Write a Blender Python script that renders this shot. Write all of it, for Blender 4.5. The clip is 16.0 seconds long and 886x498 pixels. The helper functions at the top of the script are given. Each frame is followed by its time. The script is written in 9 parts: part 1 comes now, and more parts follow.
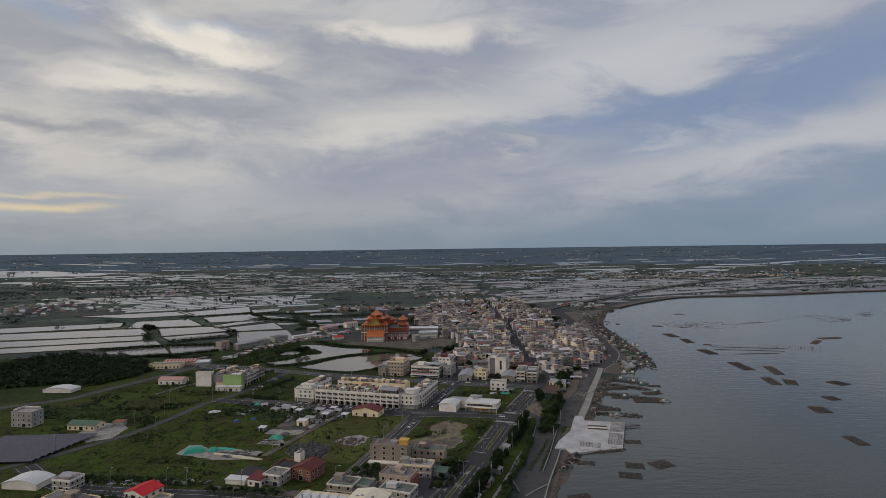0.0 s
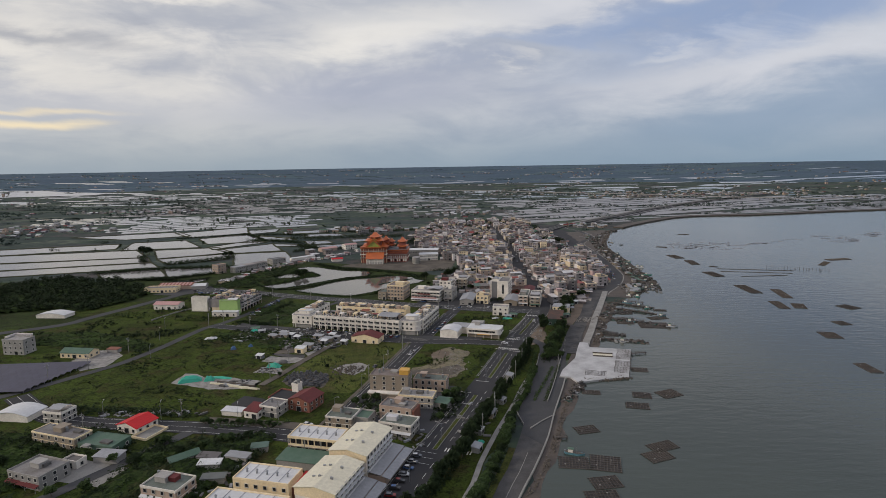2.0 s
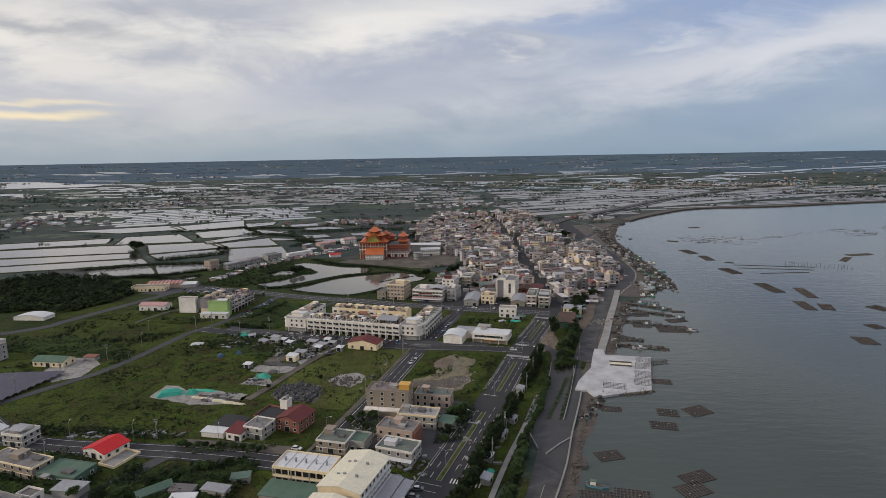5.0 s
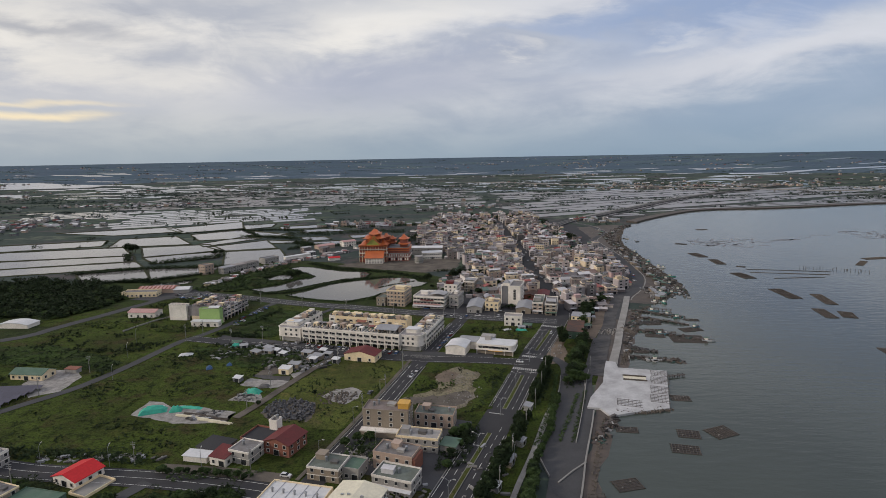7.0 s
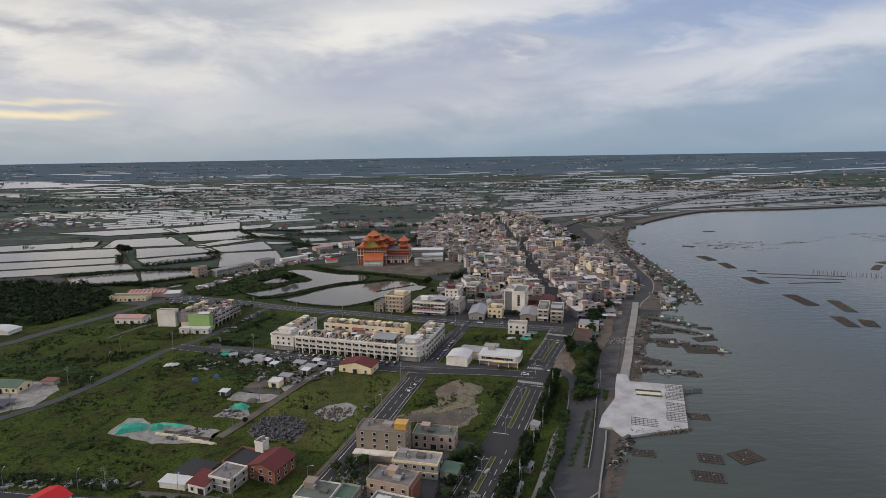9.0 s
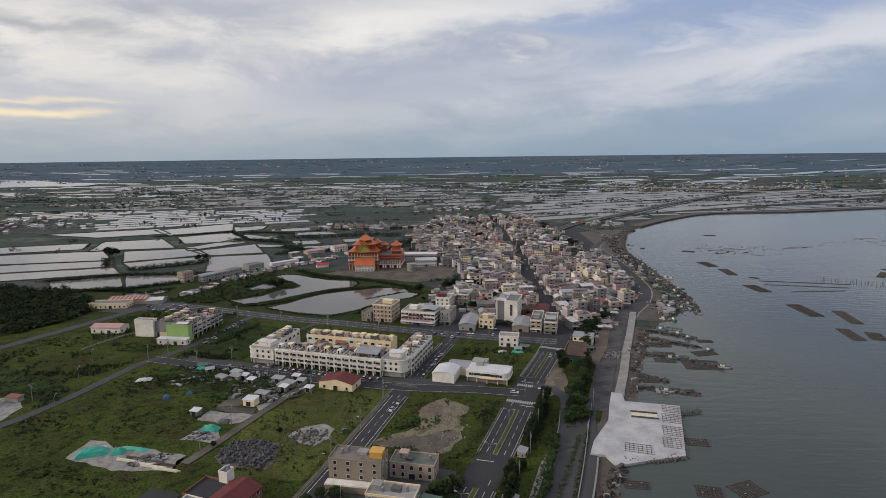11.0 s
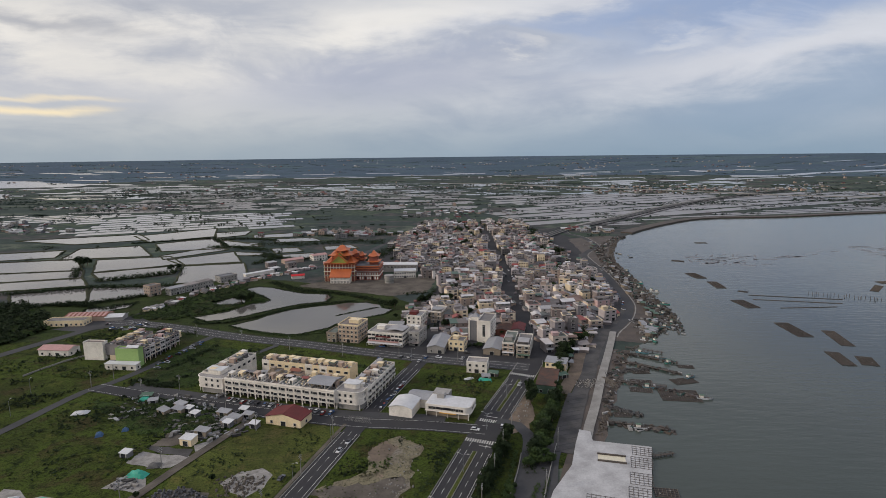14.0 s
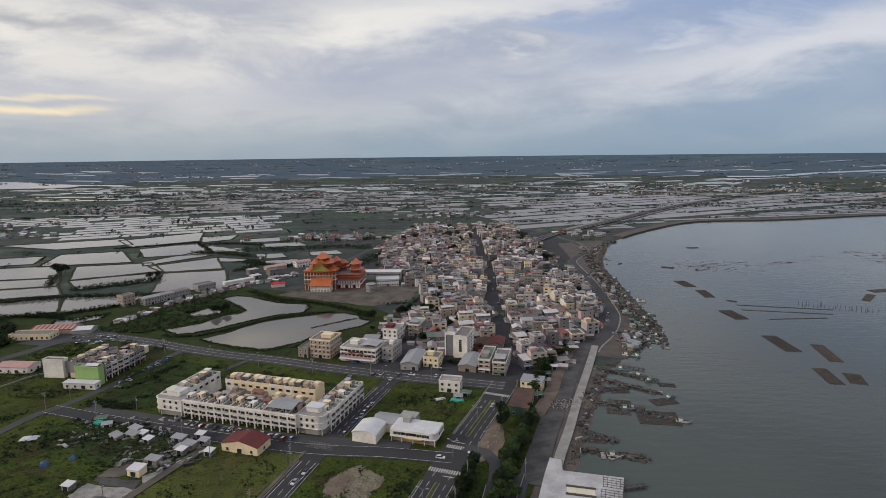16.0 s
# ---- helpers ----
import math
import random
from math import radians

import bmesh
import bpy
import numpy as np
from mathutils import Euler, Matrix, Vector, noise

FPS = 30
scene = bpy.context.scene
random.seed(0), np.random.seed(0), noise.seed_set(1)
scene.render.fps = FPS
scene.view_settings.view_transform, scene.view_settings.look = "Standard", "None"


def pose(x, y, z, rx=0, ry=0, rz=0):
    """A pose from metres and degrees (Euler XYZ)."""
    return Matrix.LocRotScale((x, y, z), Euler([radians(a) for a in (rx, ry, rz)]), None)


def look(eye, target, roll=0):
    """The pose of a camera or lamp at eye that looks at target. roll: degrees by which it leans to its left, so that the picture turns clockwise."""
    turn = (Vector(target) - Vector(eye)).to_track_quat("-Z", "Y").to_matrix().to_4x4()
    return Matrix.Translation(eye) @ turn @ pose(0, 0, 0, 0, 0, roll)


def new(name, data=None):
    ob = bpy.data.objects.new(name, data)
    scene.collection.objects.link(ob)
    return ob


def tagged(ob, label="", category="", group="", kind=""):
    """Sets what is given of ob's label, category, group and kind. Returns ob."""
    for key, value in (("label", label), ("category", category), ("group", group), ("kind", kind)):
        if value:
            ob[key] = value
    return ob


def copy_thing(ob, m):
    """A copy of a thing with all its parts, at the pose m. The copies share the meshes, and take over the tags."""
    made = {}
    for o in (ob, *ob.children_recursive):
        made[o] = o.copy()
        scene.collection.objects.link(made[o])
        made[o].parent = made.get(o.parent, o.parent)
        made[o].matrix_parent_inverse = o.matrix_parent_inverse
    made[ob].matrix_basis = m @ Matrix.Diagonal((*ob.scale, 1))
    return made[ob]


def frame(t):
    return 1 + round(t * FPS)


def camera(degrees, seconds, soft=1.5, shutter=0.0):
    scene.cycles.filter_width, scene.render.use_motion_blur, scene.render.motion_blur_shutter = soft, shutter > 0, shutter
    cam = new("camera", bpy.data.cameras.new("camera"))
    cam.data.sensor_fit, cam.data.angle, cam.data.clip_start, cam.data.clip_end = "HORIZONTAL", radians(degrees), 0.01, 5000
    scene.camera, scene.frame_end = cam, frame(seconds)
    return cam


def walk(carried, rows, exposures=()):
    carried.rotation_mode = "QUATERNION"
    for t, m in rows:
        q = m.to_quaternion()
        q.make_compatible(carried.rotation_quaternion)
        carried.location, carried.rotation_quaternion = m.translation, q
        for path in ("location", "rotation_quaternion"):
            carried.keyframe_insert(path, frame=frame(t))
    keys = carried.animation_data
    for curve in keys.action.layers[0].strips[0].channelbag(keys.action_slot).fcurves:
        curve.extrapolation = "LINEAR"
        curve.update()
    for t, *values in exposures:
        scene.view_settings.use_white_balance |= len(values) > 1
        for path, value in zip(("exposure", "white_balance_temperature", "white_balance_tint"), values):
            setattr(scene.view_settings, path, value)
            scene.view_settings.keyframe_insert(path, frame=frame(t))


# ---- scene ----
cam = camera(77.0, 16.0, 0.8)
PATH = [
    (0.0, (1.51, -94.56, 122.15), (5.46, 305.42, 121.10), -0.77),
    (0.5, (1.56, -88.80, 122.72), (5.17, 310.93, 108.30), -0.78),
    (1.0, (1.50, -82.97, 123.17), (4.97, 315.84, 92.52), -0.85),
    (1.5, (1.30, -77.27, 123.65), (4.68, 320.07, 77.70), -0.89),
    (2.0, (1.02, -71.77, 124.27), (4.09, 323.77, 64.80), -0.91),
    (2.5, (0.76, -66.42, 124.68), (3.60, 327.91, 57.65), -0.93),
    (3.0, (0.63, -61.27, 125.02), (3.36, 333.08, 58.05), -0.93),
    (3.5, (0.47, -56.27, 125.03), (3.05, 338.14, 58.48), -0.95),
    (4.0, (0.30, -51.19, 125.18), (2.66, 343.25, 58.74), -0.95),
    (6.5, (-0.10, -25.56, 125.20), (0.95, 369.01, 59.52), -1.05),
    (7.0, (-0.10, -20.37, 125.09), (0.55, 374.19, 59.38), -1.01),
    (7.5, (-0.32, -15.15, 125.02), (0.40, 379.41, 59.26), -1.01),
    (8.0, (-0.48, -9.91, 125.05), (0.23, 384.63, 59.19), -1.02),
    (8.5, (-0.44, -4.76, 125.07), (0.03, 389.77, 59.16), -1.00),
    (9.0, (0.00, 0.00, 124.99), (0.00, 394.51, 58.94), -0.87),
    (11.5, (11.71, 21.56, 129.81), (11.19, 415.98, 63.24), -0.67),
    (12.0, (15.29, 25.60, 131.27), (14.72, 420.02, 64.67), -0.65),
    (12.5, (18.98, 29.61, 132.68), (18.51, 424.02, 66.09), -0.65),
    (13.0, (22.77, 33.76, 134.25), (22.62, 428.16, 67.53), -0.65),
    (13.5, (26.82, 37.81, 136.06), (26.66, 432.12, 68.83), -0.64),
    (14.0, (30.83, 41.69, 137.83), (30.86, 435.96, 70.39), -0.65),
    (14.5, (34.93, 45.58, 139.60), (35.43, 439.79, 71.76), -0.64),
    (15.0, (39.19, 49.52, 141.29), (39.83, 443.68, 73.19), -0.65),
    (15.5, (43.56, 53.37, 142.99), (44.40, 447.51, 74.79), -0.68),
    (16.0, (47.82, 57.11, 144.54), (48.75, 451.25, 76.35), -0.68),
]
walk(cam, [(t, look(eye, target, roll)) for t, eye, target, roll in PATH], [(0.0, -0.56, 6340, 10), (1.0, -0.42, 6340, 10), (1.8, -0.2, 6340, 10), (2.6, -0.07, 6340, 10), (16.0, -0.07, 6340, 10)])

# ---- world and light ----
SUN_AZ, SUN_EL = radians(-105), radians(24)     # low sun behind thin cloud in the west


def node(nt, kind, **values):
    n = nt.nodes.new(kind)
    for key, value in values.items():
        if key in n.inputs:
            n.inputs[key].default_value = value
    return n


def math_node(nt, op, a, b=None, clamp=False):
    n = nt.nodes.new("ShaderNodeMath")
    n.operation, n.use_clamp = op, clamp
    for i, v in enumerate((a, b)):
        if v is None:
            continue
        if isinstance(v, (int, float)):
            n.inputs[i].default_value = v
        else:
            nt.links.new(v, n.inputs[i])
    return n.outputs[0]


def mix_node(nt, fac, a, b, mode="MIX"):
    n = nt.nodes.new("ShaderNodeMix")
    n.data_type, n.blend_type = "RGBA", mode
    for i, v in ((0, fac), (6, a), (7, b)):
        if isinstance(v, (int, float)):
            n.inputs[i].default_value = v
        elif isinstance(v, tuple):
            n.inputs[i].default_value = (*v, 1)
        else:
            nt.links.new(v, n.inputs[i])
    return n.outputs[2]


def ramp_node(nt, fac, stops):
    n = nt.nodes.new("ShaderNodeValToRGB")
    e = n.color_ramp.elements
    while len(e) < len(stops):
        e.new(0.5)
    for el, (pos, col) in zip(e, stops):
        el.position = pos
        el.color = (col, col, col, 1) if isinstance(col, (int, float)) else (*col, 1)
    nt.links.new(fac, n.inputs[0])
    return n.outputs[0]


def build_world():
    """Broken evening cloud: brighter to the west, blue gaps to the east, a grey veil low down."""
    w = bpy.data.worlds.new("world")
    scene.world = w
    w.use_nodes = True
    nt = w.node_tree
    nt.nodes.clear()
    tc = nt.nodes.new("ShaderNodeTexCoord")
    sep = nt.nodes.new("ShaderNodeSeparateXYZ")
    nt.links.new(tc.outputs["Generated"], sep.inputs[0])
    x, y, z = sep.outputs
    sky = nt.nodes.new("ShaderNodeTexSky")
    sky.sky_type, sky.sun_disc = "NISHITA", False
    sky.sun_elevation, sky.sun_rotation = SUN_EL, SUN_AZ
    u = math_node(nt, "ARCTAN2", x, y)                      # bearing, 0 ahead
    flat = math_node(nt, "SQRT", math_node(nt, "ADD", math_node(nt, "MULTIPLY", x, x), math_node(nt, "MULTIPLY", y, y)))
    v = math_node(nt, "DIVIDE", z, math_node(nt, "ADD", flat, 0.02))
    v = math_node(nt, "MINIMUM", v, 1.6)
    comb = nt.nodes.new("ShaderNodeCombineXYZ")
    nt.links.new(x, comb.inputs[0])
    nt.links.new(y, comb.inputs[1])
    nt.links.new(math_node(nt, "MULTIPLY", z, 3.2), comb.inputs[2])

    def cloud_noise(scale, detail, rough, offset, warp):
        m = nt.nodes.new("ShaderNodeMapping")
        m.inputs["Location"].default_value = offset
        m.inputs["Rotation"].default_value = (0, radians(-14), 0)
        nt.links.new(comb.outputs[0], m.inputs[0])
        n = node(nt, "ShaderNodeTexNoise", Scale=scale, Detail=detail, Roughness=rough, Distortion=warp)
        nt.links.new(m.outputs[0], n.inputs["Vector"])
        return n.outputs[0]

    def smooth_step(value, a, b):
        n = nt.nodes.new("ShaderNodeMapRange")
        n.interpolation_type = "SMOOTHSTEP"
        n.inputs[1].default_value, n.inputs[2].default_value = a, b
        nt.links.new(value, n.inputs[0])
        return n.outputs[0]

    big = cloud_noise(1.9, 6, 0.52, (2.3, 0.7, 1.1), 0.5)
    fine = cloud_noise(4.6, 9, 0.58, (5.2, 1.4, 0.3), 0.4)
    streaky = cloud_noise(3.0, 8, 0.60, (0.4, 3.1, 2.2), 0.9)

    def centred(value, gain):
        return math_node(nt, "MULTIPLY", math_node(nt, "SUBTRACT", value, 0.5), gain)

    place = nt.nodes.new("ShaderNodeCombineXYZ")
    nt.links.new(math_node(nt, "ADD", u, math_node(nt, "ADD", centred(big, 0.34), centred(streaky, 0.12))), place.inputs[0])
    nt.links.new(math_node(nt, "ADD", v, math_node(nt, "ADD", centred(fine, 0.13), centred(big, 0.08))), place.inputs[1])

    def bank_of(cu, cv, su, sv, tilt, inner=0.25):
        """A soft stretch of cloud or clear sky round a bearing and a slope."""
        m = nt.nodes.new("ShaderNodeMapping")
        m.vector_type = "TEXTURE"
        m.inputs["Location"].default_value, m.inputs["Rotation"].default_value, m.inputs["Scale"].default_value = (cu, cv, 0), (0, 0, radians(tilt)), (su, sv, 1)
        nt.links.new(place.outputs[0], m.inputs[0])
        d = nt.nodes.new("ShaderNodeVectorMath")
        d.operation = "LENGTH"
        nt.links.new(m.outputs[0], d.inputs[0])
        return math_node(nt, "SUBTRACT", 1.0, smooth_step(d.outputs["Value"], inner, 1.35))

    west = smooth_step(math_node(nt, "MULTIPLY", u, -1.0), -0.60, 0.75)
    body = smooth_step(math_node(nt, "ADD", math_node(nt, "MULTIPLY", big, 0.45), math_node(nt, "MULTIPLY", fine, 0.55)), 0.38, 0.62)
    shade = mix_node(nt, west, (0.42, 0.47, 0.57), (0.52, 0.53, 0.57))
    lit = mix_node(nt, west, (0.61, 0.64, 0.70), (0.83, 0.79, 0.735))
    col = mix_node(nt, body, shade, lit)
    cream, pearl, mauve, gap_blue, low_blue, top_blue = (1.20, 1.11, 0.96), (0.80, 0.79, 0.81), (0.44, 0.47, 0.57), (0.29, 0.39, 0.60), (0.275, 0.375, 0.515), (0.40, 0.52, 0.74)
    CLOUDS = ((0.33, 0.30, 0.34, 0.075, 12, pearl, 0.75), (0.52, 0.14, 0.36, 0.045, 8, pearl, 0.55), (0.05, 0.35, 0.17, 0.05, 0, mauve, 0.75), (-0.12, 0.13, 0.24, 0.05, 4, mauve, 0.7), (-0.55, 0.10, 0.20, 0.035, 0, mauve, 0.45),
              (0.60, 0.085, 0.34, 0.052, 9, low_blue, 0.7), (0.60, 0.245, 0.40, 0.055, 13, gap_blue, 0.82), (0.30, 0.215, 0.16, 0.028, 6, gap_blue, 0.65), (-0.45, 0.36, 0.12, 0.016, 0, top_blue, 0.75), (-0.62, 0.34, 0.10, 0.02, 0, top_blue, 0.5), (0.14, 0.20, 0.10, 0.016, 0, gap_blue, 0.45),
              (-0.40, 0.335, 0.13, 0.035, -15, cream, 0.95), (-0.47, 0.265, 0.14, 0.024, 0, cream, 0.7), (-0.02, 0.375, 0.22, 0.030, 0, cream, 0.75), (-0.10, 0.225, 0.20, 0.034, 6, cream, 0.38), (-0.68, 0.18, 0.12, 0.040, 0, cream, 0.42), (0.10, 0.165, 0.05, 0.010, -8, cream, 0.22), (0.36, 0.165, 0.07, 0.012, 6, cream, 0.2))
    for cu, cv, su, sv, tilt, tone, amount in CLOUDS:
        col = mix_node(nt, math_node(nt, "MULTIPLY", bank_of(cu, cv, su, sv, tilt), amount), col, tone)
    # torn wisps and small bright tufts over the banks
    wisp = math_node(nt, "MULTIPLY", smooth_step(streaky, 0.53, 0.68), smooth_step(v, 0.06, 0.16))
    col = mix_node(nt, math_node(nt, "MULTIPLY", wisp, 0.38), col, mix_node(nt, west, (0.74, 0.76, 0.82), (1.08, 1.0, 0.88)))
    smoke = math_node(nt, "MULTIPLY", smooth_step(fine, 0.47, 0.34), smooth_step(v, 0.08, 0.16))
    col = mix_node(nt, math_node(nt, "MULTIPLY", smoke, 0.45), col, mix_node(nt, west, (0.40, 0.46, 0.60), (0.50, 0.51, 0.55)))
    torn = math_node(nt, "MULTIPLY", bank_of(-0.575, 0.195, 0.15, 0.020, -2, 0.0), smooth_step(streaky, 0.44, 0.56))
    col = mix_node(nt, math_node(nt, "MULTIPLY", torn, 0.8), col, (0.42, 0.43, 0.47))
    # veil above the skyline, warm streaks low in the west
    veil = math_node(nt, "SUBTRACT", 1.0, smooth_step(math_node(nt, "ADD", v, centred(big, 0.05)), -0.02, 0.125))
    col = mix_node(nt, math_node(nt, "MULTIPLY", veil, 0.9), col, mix_node(nt, west, (0.245, 0.345, 0.44), (0.34, 0.405, 0.455)))
    for sv, thick, amount in ((0.066, 0.010, 0.95), (0.084, 0.006, 0.6)):
        streak = math_node(nt, "SUBTRACT", 1.0, smooth_step(math_node(nt, "ABSOLUTE", math_node(nt, "ADD", math_node(nt, "SUBTRACT", v, sv), centred(streaky, 0.03))), 0.0, thick))
        streak = math_node(nt, "MULTIPLY", streak, smooth_step(math_node(nt, "ADD", math_node(nt, "MULTIPLY", u, -1.0), centred(fine, 0.3)), 0.50, 0.62))
        col = mix_node(nt, math_node(nt, "MULTIPLY", streak, amount), col, (1.0, 0.84, 0.58))
    # the cloud is brighter overhead
    lift = smooth_step(v, 0.5, 1.5)
    col = mix_node(nt, lift, col, mix_node(nt, 0.15, (0.82, 0.81, 0.92), mix_node(nt, 1.0, sky.outputs[0], (0.10, 0.10, 0.10), "MULTIPLY")))
    bg = node(nt, "ShaderNodeBackground", Strength=1.0)
    nt.links.new(col, bg.inputs[0])
    out = nt.nodes.new("ShaderNodeOutputWorld")
    nt.links.new(bg.outputs[0], out.inputs[0])


build_world()
sun = new("sun", bpy.data.lights.new("sun", "SUN"))
sun.data.energy, sun.data.angle, sun.data.color = 1.95, radians(7), (1.0, 0.88, 0.74)
sun.matrix_world = look((0, 0, 300), (-math.sin(SUN_AZ) * 100, -math.cos(SUN_AZ) * 100, 300 - 100 * math.tan(SUN_EL)))


# ---- materials ----
def material(name, color, rough=0.8, second=None, scale=0.3, fine=4.0, bump=0.3, vary=0.0, metal=0.0, amount=0.6, spec=0.5, ramp=None, island=0.0, by_piece=False):
    """Surface with variation at two scales; vary: lightness by object; ramp: base colours picked by object."""
    m = bpy.data.materials.new(name)
    m.use_nodes = True
    nt = m.node_tree
    b = nt.nodes["Principled BSDF"]
    geo = nt.nodes.new("ShaderNodeNewGeometry")
    n1 = node(nt, "ShaderNodeTexNoise", Scale=scale, Detail=5.0, Roughness=0.6)
    n2 = node(nt, "ShaderNodeTexNoise", Scale=fine, Detail=3.0, Roughness=0.65)
    for n in (n1, n2):
        nt.links.new(geo.outputs["Position"], n.inputs["Vector"])
    base = color
    info = nt.nodes.new("ShaderNodeObjectInfo")
    if ramp:
        r = nt.nodes.new("ShaderNodeValToRGB")
        r.color_ramp.interpolation = "CONSTANT"
        e = r.color_ramp.elements
        while len(e) < len(ramp):
            e.new(0.5)
        for i, (el, c) in enumerate(zip(e, ramp)):
            el.position, el.color = i / len(ramp), (*c, 1)
        nt.links.new(geo.outputs["Random Per Island"] if by_piece else info.outputs["Random"], r.inputs[0])
        base = r.outputs[0]
    second = second or tuple(c * 0.62 for c in color)
    f1 = ramp_node(nt, n1.outputs[0], ((0.38, 0.0), (0.66, amount)))
    if ramp:
        col = mix_node(nt, f1, base, mix_node(nt, 1.0, base, (0.66, 0.64, 0.6), "MULTIPLY"))
    else:
        col = mix_node(nt, f1, base, second)
    f2 = math_node(nt, "MULTIPLY_ADD", n2.outputs[0], 0.55)
    f2.node.inputs[2].default_value = 0.72
    if vary:
        v = math_node(nt, "MULTIPLY_ADD", info.outputs["Random"], vary)
        v.node.inputs[2].default_value = 1 - vary / 2
        f2 = math_node(nt, "MULTIPLY", f2, v)
    if island:
        v = math_node(nt, "MULTIPLY_ADD", geo.outputs["Random Per Island"], island)
        v.node.inputs[2].default_value = 1 - island / 2
        f2 = math_node(nt, "MULTIPLY", f2, v)
    grey = nt.nodes.new("ShaderNodeCombineColor")
    for i in range(3):
        nt.links.new(f2, grey.inputs[i])
    col = mix_node(nt, 1.0, col, grey.outputs[0], "MULTIPLY")
    nt.links.new(col, b.inputs["Base Color"])
    b.inputs["Roughness"].default_value, b.inputs["Metallic"].default_value = rough, metal
    b.inputs["Specular IOR Level"].default_value = spec
    if bump:
        bn = node(nt, "ShaderNodeBump", Strength=bump, Distance=0.08)
        nt.links.new(n2.outputs[0], bn.inputs["Height"])
        nt.links.new(bn.outputs[0], b.inputs["Normal"])
    return m


def water_material(name, color, rough, wave, strength, patch=(0.8, 1.1)):
    m = bpy.data.materials.new(name)
    m.use_nodes = True
    nt = m.node_tree
    b = nt.nodes["Principled BSDF"]
    geo = nt.nodes.new("ShaderNodeNewGeometry")
    mp = nt.nodes.new("ShaderNodeMapping")
    mp.inputs["Rotation"].default_value, mp.inputs["Scale"].default_value = (0, 0, radians(12)), (0.35, 1, 1)
    nt.links.new(geo.outputs["Position"], mp.inputs[0])
    n = node(nt, "ShaderNodeTexNoise", Scale=wave, Detail=4.0, Roughness=0.55)
    nt.links.new(mp.outputs[0], n.inputs["Vector"])
    big = node(nt, "ShaderNodeTexNoise", Scale=0.008, Detail=4.0)
    nt.links.new(geo.outputs["Position"], big.inputs["Vector"])
    f = ramp_node(nt, big.outputs[0], ((0.3, patch[0]), (0.7, patch[1])))
    col = mix_node(nt, 1.0, color, f, "MULTIPLY")
    nt.links.new(col, b.inputs["Base Color"])
    b.inputs["Roughness"].default_value, b.inputs["IOR"].default_value = rough, 1.333
    bn = node(nt, "ShaderNodeBump", Strength=strength, Distance=0.3)
    nt.links.new(n.outputs[0], bn.inputs["Height"])
    nt.links.new(bn.outputs[0], b.inputs["Normal"])
    return m


def farmland_material(name, cols, hedge, cell=(0.011, 0.02)):
    """Patchwork of small fields, far off; the colours passed in carry distance haze."""
    m = bpy.data.materials.new(name)
    m.use_nodes = True
    nt = m.node_tree
    b = nt.nodes["Principled BSDF"]
    geo = nt.nodes.new("ShaderNodeNewGeometry")
    mp = nt.nodes.new("ShaderNodeMapping")
    mp.inputs["Rotation"].default_value, mp.inputs["Scale"].default_value = (0, 0, radians(17)), (*cell, 0.0)
    nt.links.new(geo.outputs["Position"], mp.inputs[0])
    v = nt.nodes.new("ShaderNodeTexVoronoi")
    v.distance = "CHEBYCHEV"
    v.inputs["Scale"].default_value, v.inputs["Randomness"].default_value = 1.0, 0.7
    nt.links.new(mp.outputs[0], v.inputs["Vector"])
    sep = nt.nodes.new("ShaderNodeSeparateColor")
    nt.links.new(v.outputs["Color"], sep.inputs[0])
    r = nt.nodes.new("ShaderNodeValToRGB")
    r.color_ramp.interpolation = "CONSTANT"
    e = r.color_ramp.elements
    while len(e) < len(cols):
        e.new(0.5)
    for i, (el, c) in enumerate(zip(e, cols)):
        el.position, el.color = i / len(cols), (*c, 1)
    nt.links.new(sep.outputs[0], r.inputs[0])
    n = node(nt, "ShaderNodeTexNoise", Scale=0.05, Detail=6.0, Roughness=0.7)
    nt.links.new(geo.outputs["Position"], n.inputs["Vector"])
    col = mix_node(nt, ramp_node(nt, n.outputs[0], ((0.42, 0.0), (0.58, 0.9))), r.outputs[0], hedge)
    nt.links.new(col, b.inputs["Base Color"])
    b.inputs["Roughness"].default_value = 0.95
    b.inputs["Specular IOR Level"].default_value = 0.1
    return m


